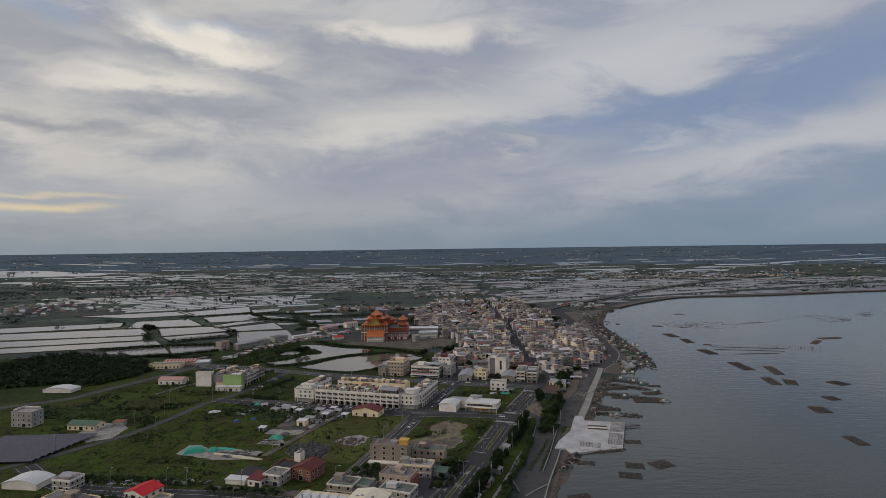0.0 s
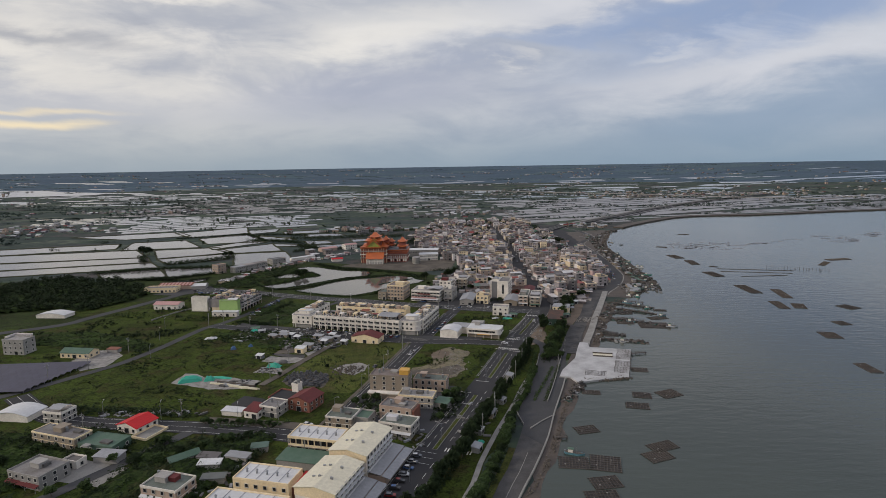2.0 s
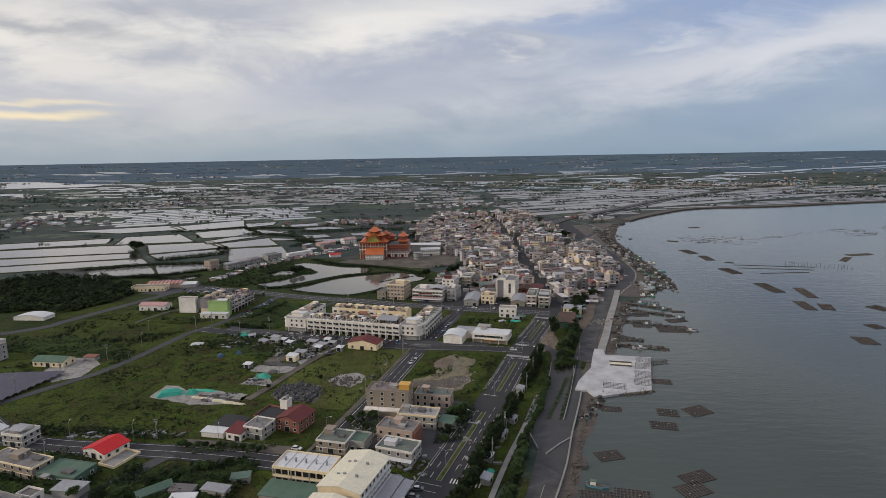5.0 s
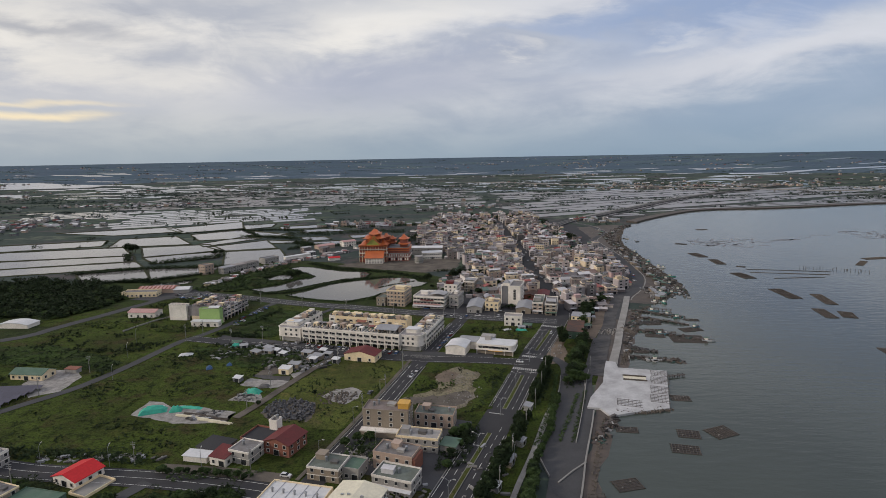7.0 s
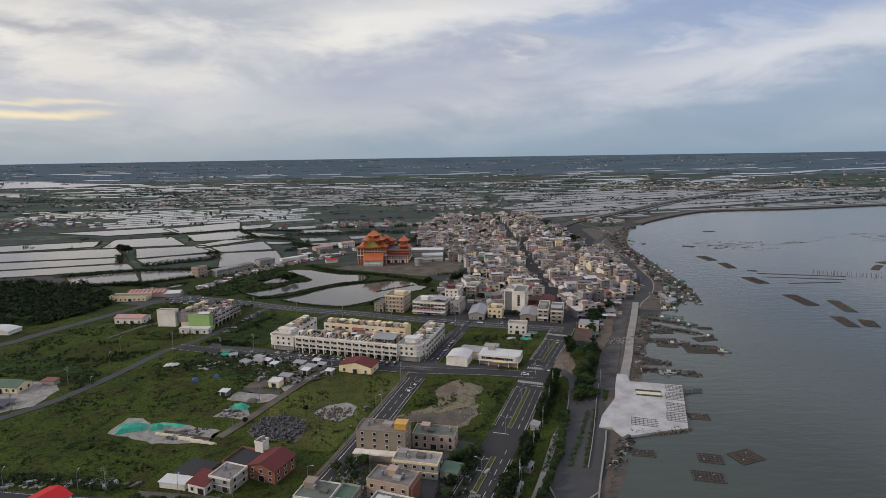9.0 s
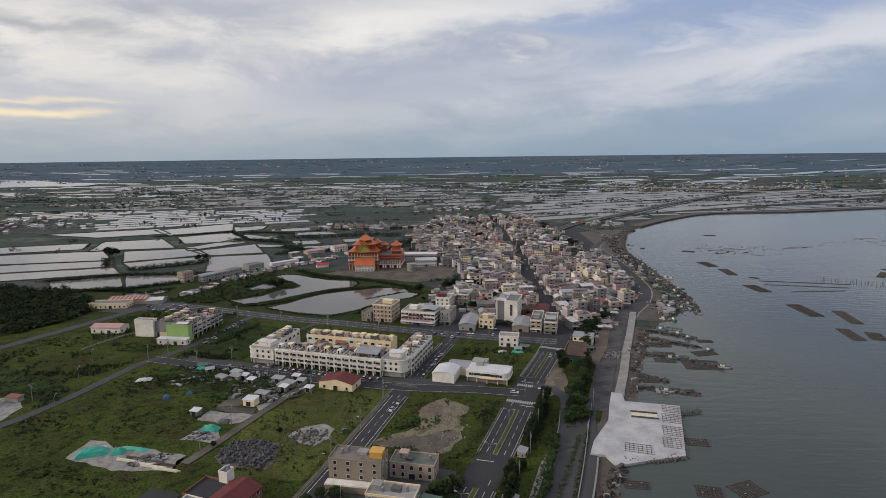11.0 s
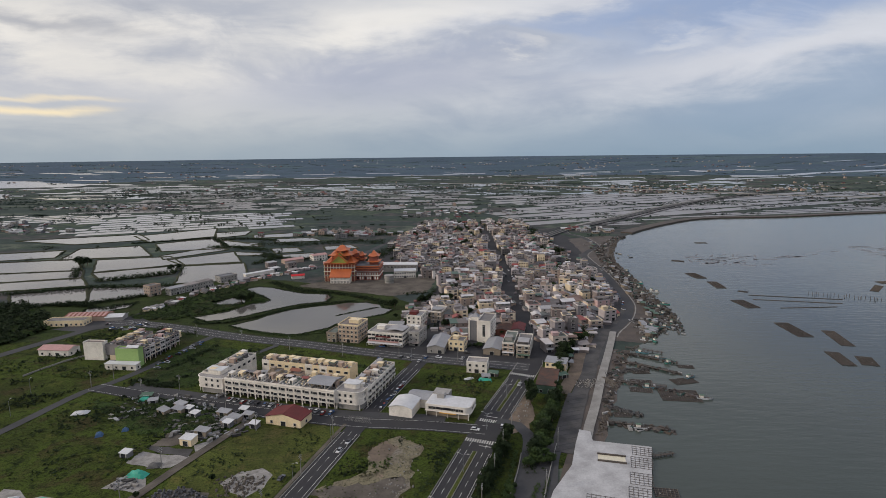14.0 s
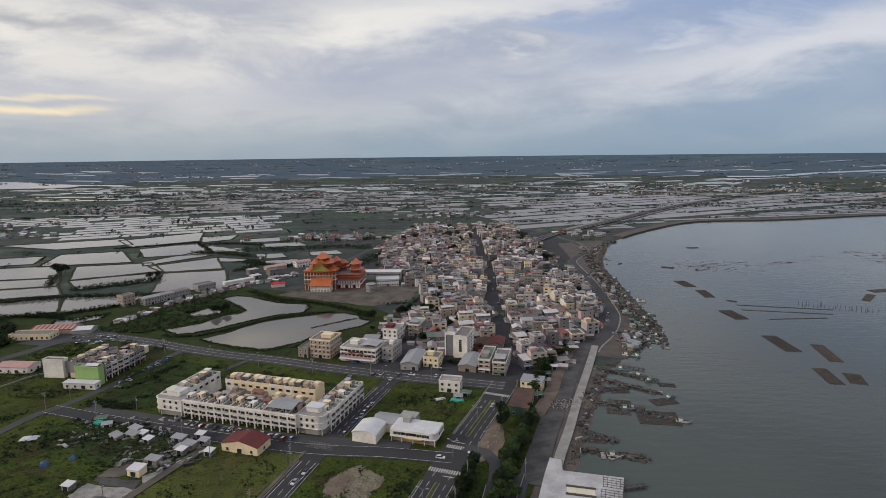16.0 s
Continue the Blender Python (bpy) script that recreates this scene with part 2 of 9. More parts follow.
def turf_material(name, green, dark, brown, rough_scale=1.0):
    """Rank grass: broad brown drifts, dark tussocks and fine blades."""
    m = bpy.data.materials.new(name)
    m.use_nodes = True
    nt = m.node_tree
    b = nt.nodes["Principled BSDF"]
    geo = nt.nodes.new("ShaderNodeNewGeometry")
    ns = []
    for scale, detail in ((0.024, 4.0), (0.055, 5.0), (0.16, 6.0), (0.9 * rough_scale, 5.0)):
        n = node(nt, "ShaderNodeTexNoise", Scale=scale, Detail=detail, Roughness=0.66)
        nt.links.new(geo.outputs["Position"], n.inputs["Vector"])
        ns.append(n.outputs[0])
    fresh = (green[0] * 1.5, green[1] * 1.6, green[2] * 1.3)
    straw = (green[0] * 2.1, green[1] * 1.6, green[2] * 1.8)
    col = mix_node(nt, ramp_node(nt, ns[0], ((0.40, 0.0), (0.56, 0.9))), green, fresh)
    col = mix_node(nt, ramp_node(nt, ns[1], ((0.52, 0.0), (0.64, 0.9))), col, brown)
    col = mix_node(nt, ramp_node(nt, ns[1], ((0.30, 0.75), (0.42, 0.0))), col, straw)
    col = mix_node(nt, ramp_node(nt, ns[2], ((0.52, 0.0), (0.66, 0.9))), col, dark)
    col = mix_node(nt, ramp_node(nt, ns[3], ((0.46, 0.0), (0.64, 0.8))), col, dark)
    ns[2] = ns[3]
    nt.links.new(col, b.inputs["Base Color"])
    b.inputs["Roughness"].default_value = 0.95
    b.inputs["Specular IOR Level"].default_value = 0.08
    bn = node(nt, "ShaderNodeBump", Strength=0.9, Distance=0.6)
    nt.links.new(ns[2], bn.inputs["Height"])
    nt.links.new(bn.outputs[0], b.inputs["Normal"])
    return m


M = dict(
    # field colours greyed towards blue: distance haze is put into them
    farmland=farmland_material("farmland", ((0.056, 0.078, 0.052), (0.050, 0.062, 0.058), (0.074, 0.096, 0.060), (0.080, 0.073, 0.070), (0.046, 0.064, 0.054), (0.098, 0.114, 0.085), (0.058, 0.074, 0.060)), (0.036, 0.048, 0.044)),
    # bluer still, with the haze below the skyline painted in
    plain=farmland_material("hazed_plain", ((0.072, 0.108, 0.138), (0.060, 0.092, 0.128), (0.086, 0.126, 0.136), (0.070, 0.100, 0.136), (0.080, 0.112, 0.152), (0.062, 0.098, 0.124)), (0.056, 0.080, 0.102), (0.004, 0.007)),
    grass=turf_material("grass", (0.041, 0.054, 0.012), (0.009, 0.015, 0.005), (0.056, 0.045, 0.020)),
    grass_dry=turf_material("dry_grass", (0.062, 0.070, 0.020), (0.034, 0.042, 0.014), (0.095, 0.082, 0.034)),
    scrub=turf_material("scrub", (0.028, 0.038, 0.013), (0.014, 0.021, 0.009), (0.046, 0.044, 0.022)),
    leaves=material("leaves", (0.048, 0.076, 0.022), 0.8, (0.026, 0.046, 0.015), 0.35, 1.6, 0.0, vary=0.4, amount=0.9, spec=0.2, island=0.5),
    leaves_dark=material("dark_leaves", (0.028, 0.043, 0.017), 0.85, (0.013, 0.022, 0.010), 0.3, 1.4, 0.0, vary=0.4, amount=0.9, spec=0.15, island=0.5),
    # leaf colour lightened and greyed to imitate haze over far copses
    hazed_leaves=material("hazed_leaves", (0.050, 0.070, 0.056), 0.9, (0.036, 0.052, 0.046), 0.02, 0.2, 0.0, amount=0.9, spec=0.1, island=0.5),
    weeds=material("weeds", (0.050, 0.080, 0.022), 0.9, (0.068, 0.062, 0.030), 0.06, 1.6, 0.0, amount=0.9, spec=0.15, island=0.8),
    bark=material("bark", (0.10, 0.075, 0.055), 0.9, None, 2.0, 9.0, 0.5),
    asphalt=material("asphalt", (0.040, 0.040, 0.043), 0.9, (0.054, 0.053, 0.053), 0.05, 2.5, 0.2, spec=0.15),
    old_asphalt=material("old_asphalt", (0.066, 0.066, 0.068), 0.9, (0.044, 0.044, 0.045), 0.05, 1.6, 0.2, spec=0.2),
    dark_concrete=material("weathered_dark_concrete", (0.085, 0.082, 0.080), 0.9, (0.050, 0.048, 0.047), 0.12, 1.4, 0.4, amount=0.9, spec=0.2),
    concrete=material("concrete", (0.24, 0.23, 0.21), 0.9, (0.15, 0.145, 0.135), 0.12, 1.7, 0.3, vary=0.15),
    causeway=material("worn_concrete", (0.27, 0.26, 0.24), 0.9, (0.17, 0.16, 0.145), 0.12, 1.4, 0.3, amount=0.8),
    dirt=material("tan_dirt", (0.19, 0.148, 0.112), 0.95, (0.085, 0.072, 0.058), 0.08, 1.2, 0.6, amount=0.9, spec=0.1),
    scrap=material("scrap", (0.10, 0.095, 0.09), 0.8, (0.05, 0.048, 0.046), 0.6, 2.0, 0.3, island=1.4),
    slab=material("slab_concrete", (0.44, 0.435, 0.43), 0.85, (0.29, 0.285, 0.28), 0.11, 1.3, 0.3, amount=0.85),
    bare=turf_material("bare_ground", (0.145, 0.122, 0.096), (0.075, 0.066, 0.044), (0.22, 0.195, 0.165)),
    gravel=material("gravel", (0.135, 0.118, 0.098), 0.95, (0.070, 0.062, 0.054), 0.09, 1.5, 0.6, amount=0.9, spec=0.1),
    oyster=material("oyster_bed", (0.20, 0.195, 0.20), 0.5, (0.07, 0.068, 0.07), 0.09, 0.5, 0.5, amount=0.95, spec=0.3),
    mud_pond=water_material("muddy_pond_water", (0.21, 0.19, 0.18), 0.32, 0.5, 0.1, (0.75, 1.1)),
    mud=material("mud", (0.085, 0.066, 0.052), 0.8, (0.040, 0.034, 0.030), 0.1, 0.9, 0.7, amount=0.8),
    dike=material("dike_earth", (0.050, 0.050, 0.030), 0.95, (0.030, 0.038, 0.018), 0.06, 0.8, 0.6, vary=0.4, amount=0.8, spec=0.1),
    marking=material("road_paint", (0.60, 0.59, 0.55), 0.7, (0.42, 0.41, 0.39), 0.6, 6.0, 0.05, amount=0.6),
    wall=material("painted_wall", (0.5, 0.48, 0.44), 0.85, None, 0.18, 1.3, 0.1, vary=0.3, amount=0.55, ramp=((0.784, 0.728, 0.707), (0.286, 0.260, 0.262), (0.700, 0.572, 0.397), (0.223, 0.182, 0.171), (0.551, 0.468, 0.407), (0.148, 0.135, 0.137), (0.403, 0.354, 0.353), (0.466, 0.322, 0.305), (0.636, 0.593, 0.579), (0.350, 0.270, 0.225), (0.742, 0.624, 0.461), (0.191, 0.177, 0.182))),
    town_wall=material("mixed_town_walls", (0.5, 0.48, 0.44), 0.85, None, 0.12, 1.3, 0.0, amount=0.55, by_piece=True, ramp=((0.780, 0.740, 0.722), (0.240, 0.226, 0.232), (0.734, 0.606, 0.415), (0.180, 0.155, 0.150), (0.500, 0.440, 0.388), (0.110, 0.104, 0.106), (0.340, 0.312, 0.318), (0.450, 0.310, 0.296), (0.640, 0.606, 0.600), (0.280, 0.225, 0.195), (0.650, 0.530, 0.368), (0.140, 0.133, 0.138), (0.420, 0.396, 0.404))),
    town_roof=material("mixed_town_roofs", (0.4, 0.4, 0.4), 0.75, None, 0.15, 1.2, 0.0, amount=0.7, spec=0.25, by_piece=True, ramp=((0.310, 0.293, 0.300), (0.115, 0.109, 0.110), (0.529, 0.517, 0.528), (0.200, 0.090, 0.075), (0.070, 0.150, 0.110), (0.230, 0.218, 0.228), (0.253, 0.063, 0.060), (0.138, 0.132, 0.138), (0.414, 0.380, 0.372), (0.184, 0.161, 0.156), (0.098, 0.090, 0.090), (0.215, 0.185, 0.180), (0.621, 0.609, 0.624), (0.161, 0.155, 0.162))),
    gear=material("shore_gear", (0.1, 0.1, 0.1), 0.85, None, 0.3, 1.2, 0.0, amount=0.8, spec=0.2, by_piece=True, ramp=((0.060, 0.052, 0.046), (0.11, 0.10, 0.095), (0.035, 0.033, 0.032), (0.085, 0.068, 0.055), (0.17, 0.165, 0.16), (0.045, 0.085, 0.075), (0.07, 0.066, 0.065), (0.05, 0.045, 0.042), (0.30, 0.295, 0.29), (0.09, 0.075, 0.07))),
    white=material("white_render", (0.74, 0.69, 0.62), 0.8, (0.48, 0.44, 0.385), 0.13, 1.4, 0.1, vary=0.12, amount=0.6),
    cream=material("cream_render", (0.76, 0.62, 0.40), 0.8, (0.56, 0.45, 0.29), 0.13, 1.4, 0.1, vary=0.12, amount=0.5),
    taupe=material("taupe_tile", (0.25, 0.205, 0.155), 0.7, (0.20, 0.165, 0.125), 0.2, 2.2, 0.1, vary=0.1, amount=0.5),
    pinkish=material("pinkish_tile", (0.40, 0.30, 0.235), 0.7, (0.31, 0.235, 0.185), 0.2, 2.2, 0.1, vary=0.1, amount=0.5),
    grey_wall=material("grey_render", (0.31, 0.295, 0.275), 0.85, (0.20, 0.19, 0.178), 0.15, 1.5, 0.1, vary=0.2, amount=0.6),
    dark_grey=material("dark_grey_stone", (0.15, 0.15, 0.158), 0.7, (0.11, 0.11, 0.115), 0.2, 2.0, 0.1, amount=0.5),
    flat_roof=material("flat_roof", (0.22, 0.21, 0.195), 0.9, None, 0.25, 1.5, 0.15, vary=0.3, amount=0.9, ramp=((0.25, 0.235, 0.225), (0.14, 0.13, 0.125), (0.34, 0.325, 0.31), (0.20, 0.165, 0.15), (0.13, 0.15, 0.13), (0.17, 0.16, 0.155), (0.28, 0.265, 0.255))),
    metal_roof=material("sheet_metal_roof", (0.4, 0.4, 0.4), 0.78, None, 0.15, 1.2, 0.1, vary=0.25, amount=0.6, ramp=((0.396, 0.391, 0.399), (0.132, 0.143, 0.137), (0.572, 0.561, 0.570), (0.187, 0.127, 0.108), (0.083, 0.132, 0.108), (0.286, 0.286, 0.308), (0.242, 0.072, 0.063), (0.165, 0.160, 0.165), (0.110, 0.099, 0.099), (0.242, 0.215, 0.205), (0.462, 0.440, 0.433), (0.143, 0.127, 0.120))),
    white_roof=material("white_sheet_roof", (0.56, 0.56, 0.56), 0.78, (0.42, 0.42, 0.415), 0.1, 0.8, 0.1, amount=0.5),
    cream_roof=material("cream_sheet_roof", (0.62, 0.57, 0.43), 0.5, (0.54, 0.50, 0.38), 0.08, 0.8, 0.1, amount=0.5),
    grey_roof=material("grey_sheet_roof", (0.27, 0.275, 0.285), 0.78, (0.22, 0.22, 0.23), 0.1, 0.9, 0.1, vary=0.2, amount=0.6),
    red_roof=material("red_sheet_roof", (0.50, 0.022, 0.026), 0.5, (0.40, 0.02, 0.02), 0.1, 1.0, 0.1, amount=0.5, spec=0.15),
    rust=material("rusty_sheet_roof", (0.115, 0.062, 0.046), 0.8, (0.055, 0.048, 0.044), 0.25, 1.5, 0.2, amount=0.9, spec=0.15),
    pink_roof=material("faded_pink_sheet_roof", (0.46, 0.27, 0.25), 0.6, (0.36, 0.22, 0.20), 0.15, 1.0, 0.1, amount=0.7, spec=0.2),
    maroon=material("maroon_tile", (0.135, 0.032, 0.032), 0.6, (0.095, 0.030, 0.028), 0.2, 1.5, 0.3, amount=0.7, spec=0.15),
    brick=material("red_brick", (0.22, 0.085, 0.055), 0.85, (0.16, 0.065, 0.045), 0.3, 2.0, 0.3, amount=0.6),
    green_paint=material("green_paint", (0.062, 0.115, 0.078), 0.8, (0.10, 0.145, 0.11), 0.2, 1.5, 0.1, amount=0.7),
    lime=material("lime_paint", (0.30, 0.44, 0.15), 0.8, (0.25, 0.37, 0.13), 0.2, 1.5, 0.1),
    brush=turf_material("brush", (0.030, 0.045, 0.014), (0.012, 0.020, 0.008), (0.044, 0.042, 0.020), 1.4),
    net=material("green_tarpaulin", (0.03, 0.36, 0.25), 0.6, (0.03, 0.24, 0.17), 0.4, 2.0, 0.4),
    blue_tarp=material("blue_tarpaulin", (0.04, 0.10, 0.21), 0.6, None, 0.4, 2.0, 0.4),
    orange=material("glazed_orange_tile", (0.48, 0.125, 0.034), 0.5, (0.32, 0.08, 0.03), 0.12, 1.2, 0.4, amount=0.6),
    temple_green=material("gold_green_relief", (0.33, 0.36, 0.07), 0.5, (0.22, 0.24, 0.06), 0.3, 1.5, 0.5, amount=0.8),
    temple_wall=material("temple_red_column_wall", (0.26, 0.075, 0.050), 0.7, (0.16, 0.055, 0.04), 0.3, 1.5, 0.3, amount=0.7),
    gold=material("yellow_paint", (0.58, 0.33, 0.06), 0.6, (0.46, 0.26, 0.06), 0.3, 1.5, 0.2),
    glass=material("window_glass", (0.022, 0.024, 0.028), 0.2, (0.040, 0.042, 0.045), 0.3, 0.6, 0.0, vary=0.5, spec=0.3),
    frame=material("window_frame", (0.50, 0.48, 0.44), 0.6, None, 0.5, 3.0, 0.0, vary=0.4),
    steel=material("galvanised_steel", (0.32, 0.33, 0.34), 0.45, None, 1.0, 5.0, 0.05, metal=0.6),
    solar=material("solar_panel", (0.050, 0.047, 0.072), 0.4, (0.062, 0.058, 0.085), 0.05, 0.6, 0.0, vary=0.2, spec=0.3),
    bamboo=material("weathered_bamboo", (0.085, 0.070, 0.058), 0.85, (0.050, 0.043, 0.038), 0.3, 1.5, 0.3, vary=0.4),
    raft=material("oyster_raft_lattice", (0.060, 0.052, 0.046), 0.9, (0.032, 0.030, 0.030), 0.3, 1.2, 0.6, vary=0.35, amount=0.9),
    boulder=material("boulder", (0.115, 0.098, 0.080), 0.9, (0.065, 0.055, 0.046), 0.5, 2.0, 0.5, vary=0.5),
    tetrapod=material("tetrapod_concrete", (0.098, 0.098, 0.104), 0.9, (0.055, 0.055, 0.058), 0.3, 1.5, 0.4, vary=0.4),
    wet_rock=material("wet_rock", (0.062, 0.058, 0.055), 0.7, (0.035, 0.033, 0.032), 0.5, 2.0, 0.5, vary=0.4, island=0.9),
    rubble=material("rubble", (0.29, 0.275, 0.255), 0.95, (0.15, 0.14, 0.125), 0.3, 1.6, 0.7, amount=0.9),
    car=material("car_paint", (0.5, 0.5, 0.5), 0.25, None, 0.5, 2.0, 0.0, vary=0.2, ramp=((0.66, 0.66, 0.67), (0.05, 0.05, 0.055), (0.30, 0.31, 0.33), (0.70, 0.70, 0.70), (0.12, 0.13, 0.15), (0.20, 0.03, 0.03), (0.45, 0.46, 0.48), (0.05, 0.10, 0.22))),
    tyre=material("tyre_rubber", (0.02, 0.02, 0.02), 0.9, None, 1.0, 6.0, 0.0),
    hull=material("boat_hull", (0.5, 0.52, 0.52), 0.5, None, 0.3, 2.0, 0.1, ramp=((0.55, 0.57, 0.58), (0.06, 0.26, 0.22), (0.48, 0.50, 0.52), (0.10, 0.22, 0.26))),
    sea=water_material("bay_water", (0.052, 0.063, 0.054), 0.12, 0.22, 0.8),
    pond=water_material("pond_water", (0.125, 0.117, 0.112), 0.07, 0.5, 0.03, (0.85, 1.1)),
    pool=water_material("pool_water", (0.105, 0.100, 0.092), 0.06, 0.5, 0.03, (0.85, 1.1)),
)


# ---- mesh building ----
class Mesh:
    """Gathers boxes, prisms and sheets into one mesh."""

    def __init__(self):
        self.v, self.f, self.m = [], [], []

    def add(self, verts, faces, slot=0):
        k = len(self.v)
        self.v += [tuple(p) for p in verts]
        self.f += [tuple(i + k for i in f) for f in faces]
        self.m += [slot] * len(faces)
        return self

    def box(self, x0, x1, y0, y1, z0, z1, slot=0):
        return self.prism(((x0, y0), (x1, y0), (x1, y1), (x0, y1)), z0, z1, slot)

    def prism(self, ring, z0, z1, slot=0, shrink=1.0):
        n = len(ring)
        cx, cy = sum(p[0] for p in ring) / n, sum(p[1] for p in ring) / n
        up = [(cx + (p[0] - cx) * shrink, cy + (p[1] - cy) * shrink, z1) for p in ring]
        faces = [tuple(range(n, 2 * n)), tuple(range(n - 1, -1, -1))]
        faces += [(i, (i + 1) % n, n + (i + 1) % n, n + i) for i in range(n)]
        return self.add([(p[0], p[1], z0) for p in ring] + up, faces, slot)

    def ring(self, x0, x1, y0, y1, z0, z1, t, slot=0):
        """A wall of thickness t round a rectangle."""
        self.box(x0, x1, y0, y0 + t, z0, z1, slot)
        self.box(x0, x1, y1 - t, y1, z0, z1, slot)
        self.box(x0, x0 + t, y0 + t, y1 - t, z0, z1, slot)
        return self.box(x1 - t, x1, y0 + t, y1 - t, z0, z1, slot)

    def gable(self, x0, x1, y0, y1, z0, rise, over=0.4, thick=0.18, slot=0, along="x"):
        """A pitched roof with thickness, its ridge along x or y."""
        if along == "x":
            ym = (y0 + y1) / 2
            prof = ((y0 - over, -over * rise / (ym - y0)), (ym, rise), (y1 + over, -over * rise / (ym - y0)))
            pts = [(x, y, z0 + z + t) for x in (x0 - over, x1 + over) for t in (0, thick) for y, z in prof]
        else:
            xm = (x0 + x1) / 2
            prof = ((x0 - over, -over * rise / (xm - x0)), (xm, rise), (x1 + over, -over * rise / (xm - x0)))
            pts = [(x, y, z0 + z + t) for y in (y1 + over, y0 - over) for t in (0, thick) for x, z in prof]
        faces = [(3, 4, 10, 9), (4, 5, 11, 10), (0, 6, 7, 1), (1, 7, 8, 2), (0, 3, 9, 6), (2, 8, 11, 5), (0, 1, 4, 3), (1, 2, 5, 4), (6, 9, 10, 7), (7, 10, 11, 8)]
        return self.add(pts, faces, slot)

    def gable_wall(self, x0, x1, y0, y1, z0, rise, along="x", slot=0):
        """The triangles of wall under a pitched roof, as a solid."""
        if along == "x":
            ym = (y0 + y1) / 2
            pts = [(x, y, z) for x in (x0, x1) for y, z in ((y0, z0), (y1, z0), (ym, z0 + rise))]
        else:
            xm = (x0 + x1) / 2
            pts = [(x, y, z) for y in (y1, y0) for x, z in ((x0, z0), (x1, z0), (xm, z0 + rise))]
        return self.add(pts, [(0, 2, 1), (3, 4, 5), (0, 3, 5, 2), (1, 2, 5, 4), (0, 1, 4, 3)], slot)

    def cylinder(self, x, y, z0, z1, r, n=10, slot=0, top=None):
        ring = [(x + r * math.cos(2 * math.pi * i / n), y + r * math.sin(2 * math.pi * i / n)) for i in range(n)]
        return self.prism(ring, z0, z1, slot, 1.0 if top is None else top / r)

    def beam(self, a, b, w, h=None, slot=0):
        """A square bar from a to b."""
        a, b = Vector(a), Vector(b)
        d = (b - a).normalized()
        side = d.cross(Vector((0, 0, 1)))
        side = side.normalized() if side.length > 1e-3 else Vector((1, 0, 0))
        up = side.cross(d) * (h or w) / 2
        side = side * w / 2
        pts = [p + s * side + u * up for p in (a, b) for s, u in ((-1, -1), (1, -1), (1, 1), (-1, 1))]
        return self.add(pts, [(0, 1, 2, 3), (7, 6, 5, 4), (0, 4, 5, 1), (1, 5, 6, 2), (2, 6, 7, 3), (3, 7, 4, 0)], slot)

    def data(self, name, *mats):
        me = bpy.data.meshes.new(name)
        me.from_pydata(self.v, [], self.f)
        for m in mats:
            me.materials.append(m)
        if len(mats) > 1:
            me.polygons.foreach_set("material_index", self.m)
        return me


def part(name, mesh, mat, parent, label="", at=None):
    """One mesh object under a thing; mesh is a Mesh or shared mesh data."""
    me = mesh.data(name, *(mat if isinstance(mat, tuple) else (mat,))) if isinstance(mesh, Mesh) else mesh
    ob = new(name, me)
    ob.parent = parent
    if at is not None:
        ob.matrix_basis = at
    return tagged(ob, label) if label else ob


def thing(name, x, y, rot=0.0, label="", category="", group="", z=0.0, kind=""):
    return_ob = new(name)
    return_ob.empty_display_size = 1
    return_ob.matrix_basis = pose(x, y, z, 0, 0, rot)
    return tagged(return_ob, label, category, group, kind)


def solid(name, mesh, mat, label="", category="", kind="", group="", at=None):
    ob = new(name, mesh.data(name, *(mat if isinstance(mat, tuple) else (mat,))))
    if at is not None:
        ob.matrix_basis = at
    return tagged(ob, label, category, group, kind)


# ---- ground, water ----
def land_height(r):
    """The far land climbs gently towards the skyline."""
    s = min(max((r - 2400) / 2450, 0), 1)
    return 110 * s ** 1.4


def build_ground():
    g = Mesh()
    radii = [0, 150, 400, 800, 1400, 2000, 2400] + [2400 + 2450 * i / 24 for i in range(1, 25)]
    n = 96
    g.v = [(0.0, 0.0, 0.0)]
    for r in radii[1:]:
        g.v += [(r * math.sin(2 * math.pi * i / n), r * math.cos(2 * math.pi * i / n), land_height(r)) for i in range(n)]
    for i in range(n):
        g.f.append((0, 1 + (i + 1) % n, 1 + i))
    for k in range(len(radii) - 2):
        a, b = 1 + k * n, 1 + (k + 1) * n
        g.f += [(a + i, a + (i + 1) % n, b + (i + 1) % n, b + i) for i in range(n)]
    # outer rings take the plain with haze in its colour
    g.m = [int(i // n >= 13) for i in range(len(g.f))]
    solid("ground", g, (M["farmland"], M["plain"]), "flat farmland patchwork reaching the skyline, with haze tinted into its colours", "ground", "structure")


build_ground()


def sheet(name, ring, z, mat, label, category="ground", kind="structure"):
    """A flat plot of ground or water with a small thickness."""
    area = sum(a[0] * b[1] - b[0] * a[1] for a, b in zip(ring, ring[1:] + ring[:1]))
    ring = list(ring) if area > 0 else list(ring)[::-1]
    m = bpy.data.meshes.new(name)
    bm = bmesh.new()
    f = bm.faces.new([bm.verts.new((x, y, z)) for x, y in ring])
    bmesh.ops.triangulate(bm, faces=[f])
    bm.to_mesh(m)
    bm.free()
    m.materials.append(mat)
    return tagged(new(name, m), label, category, "", kind)


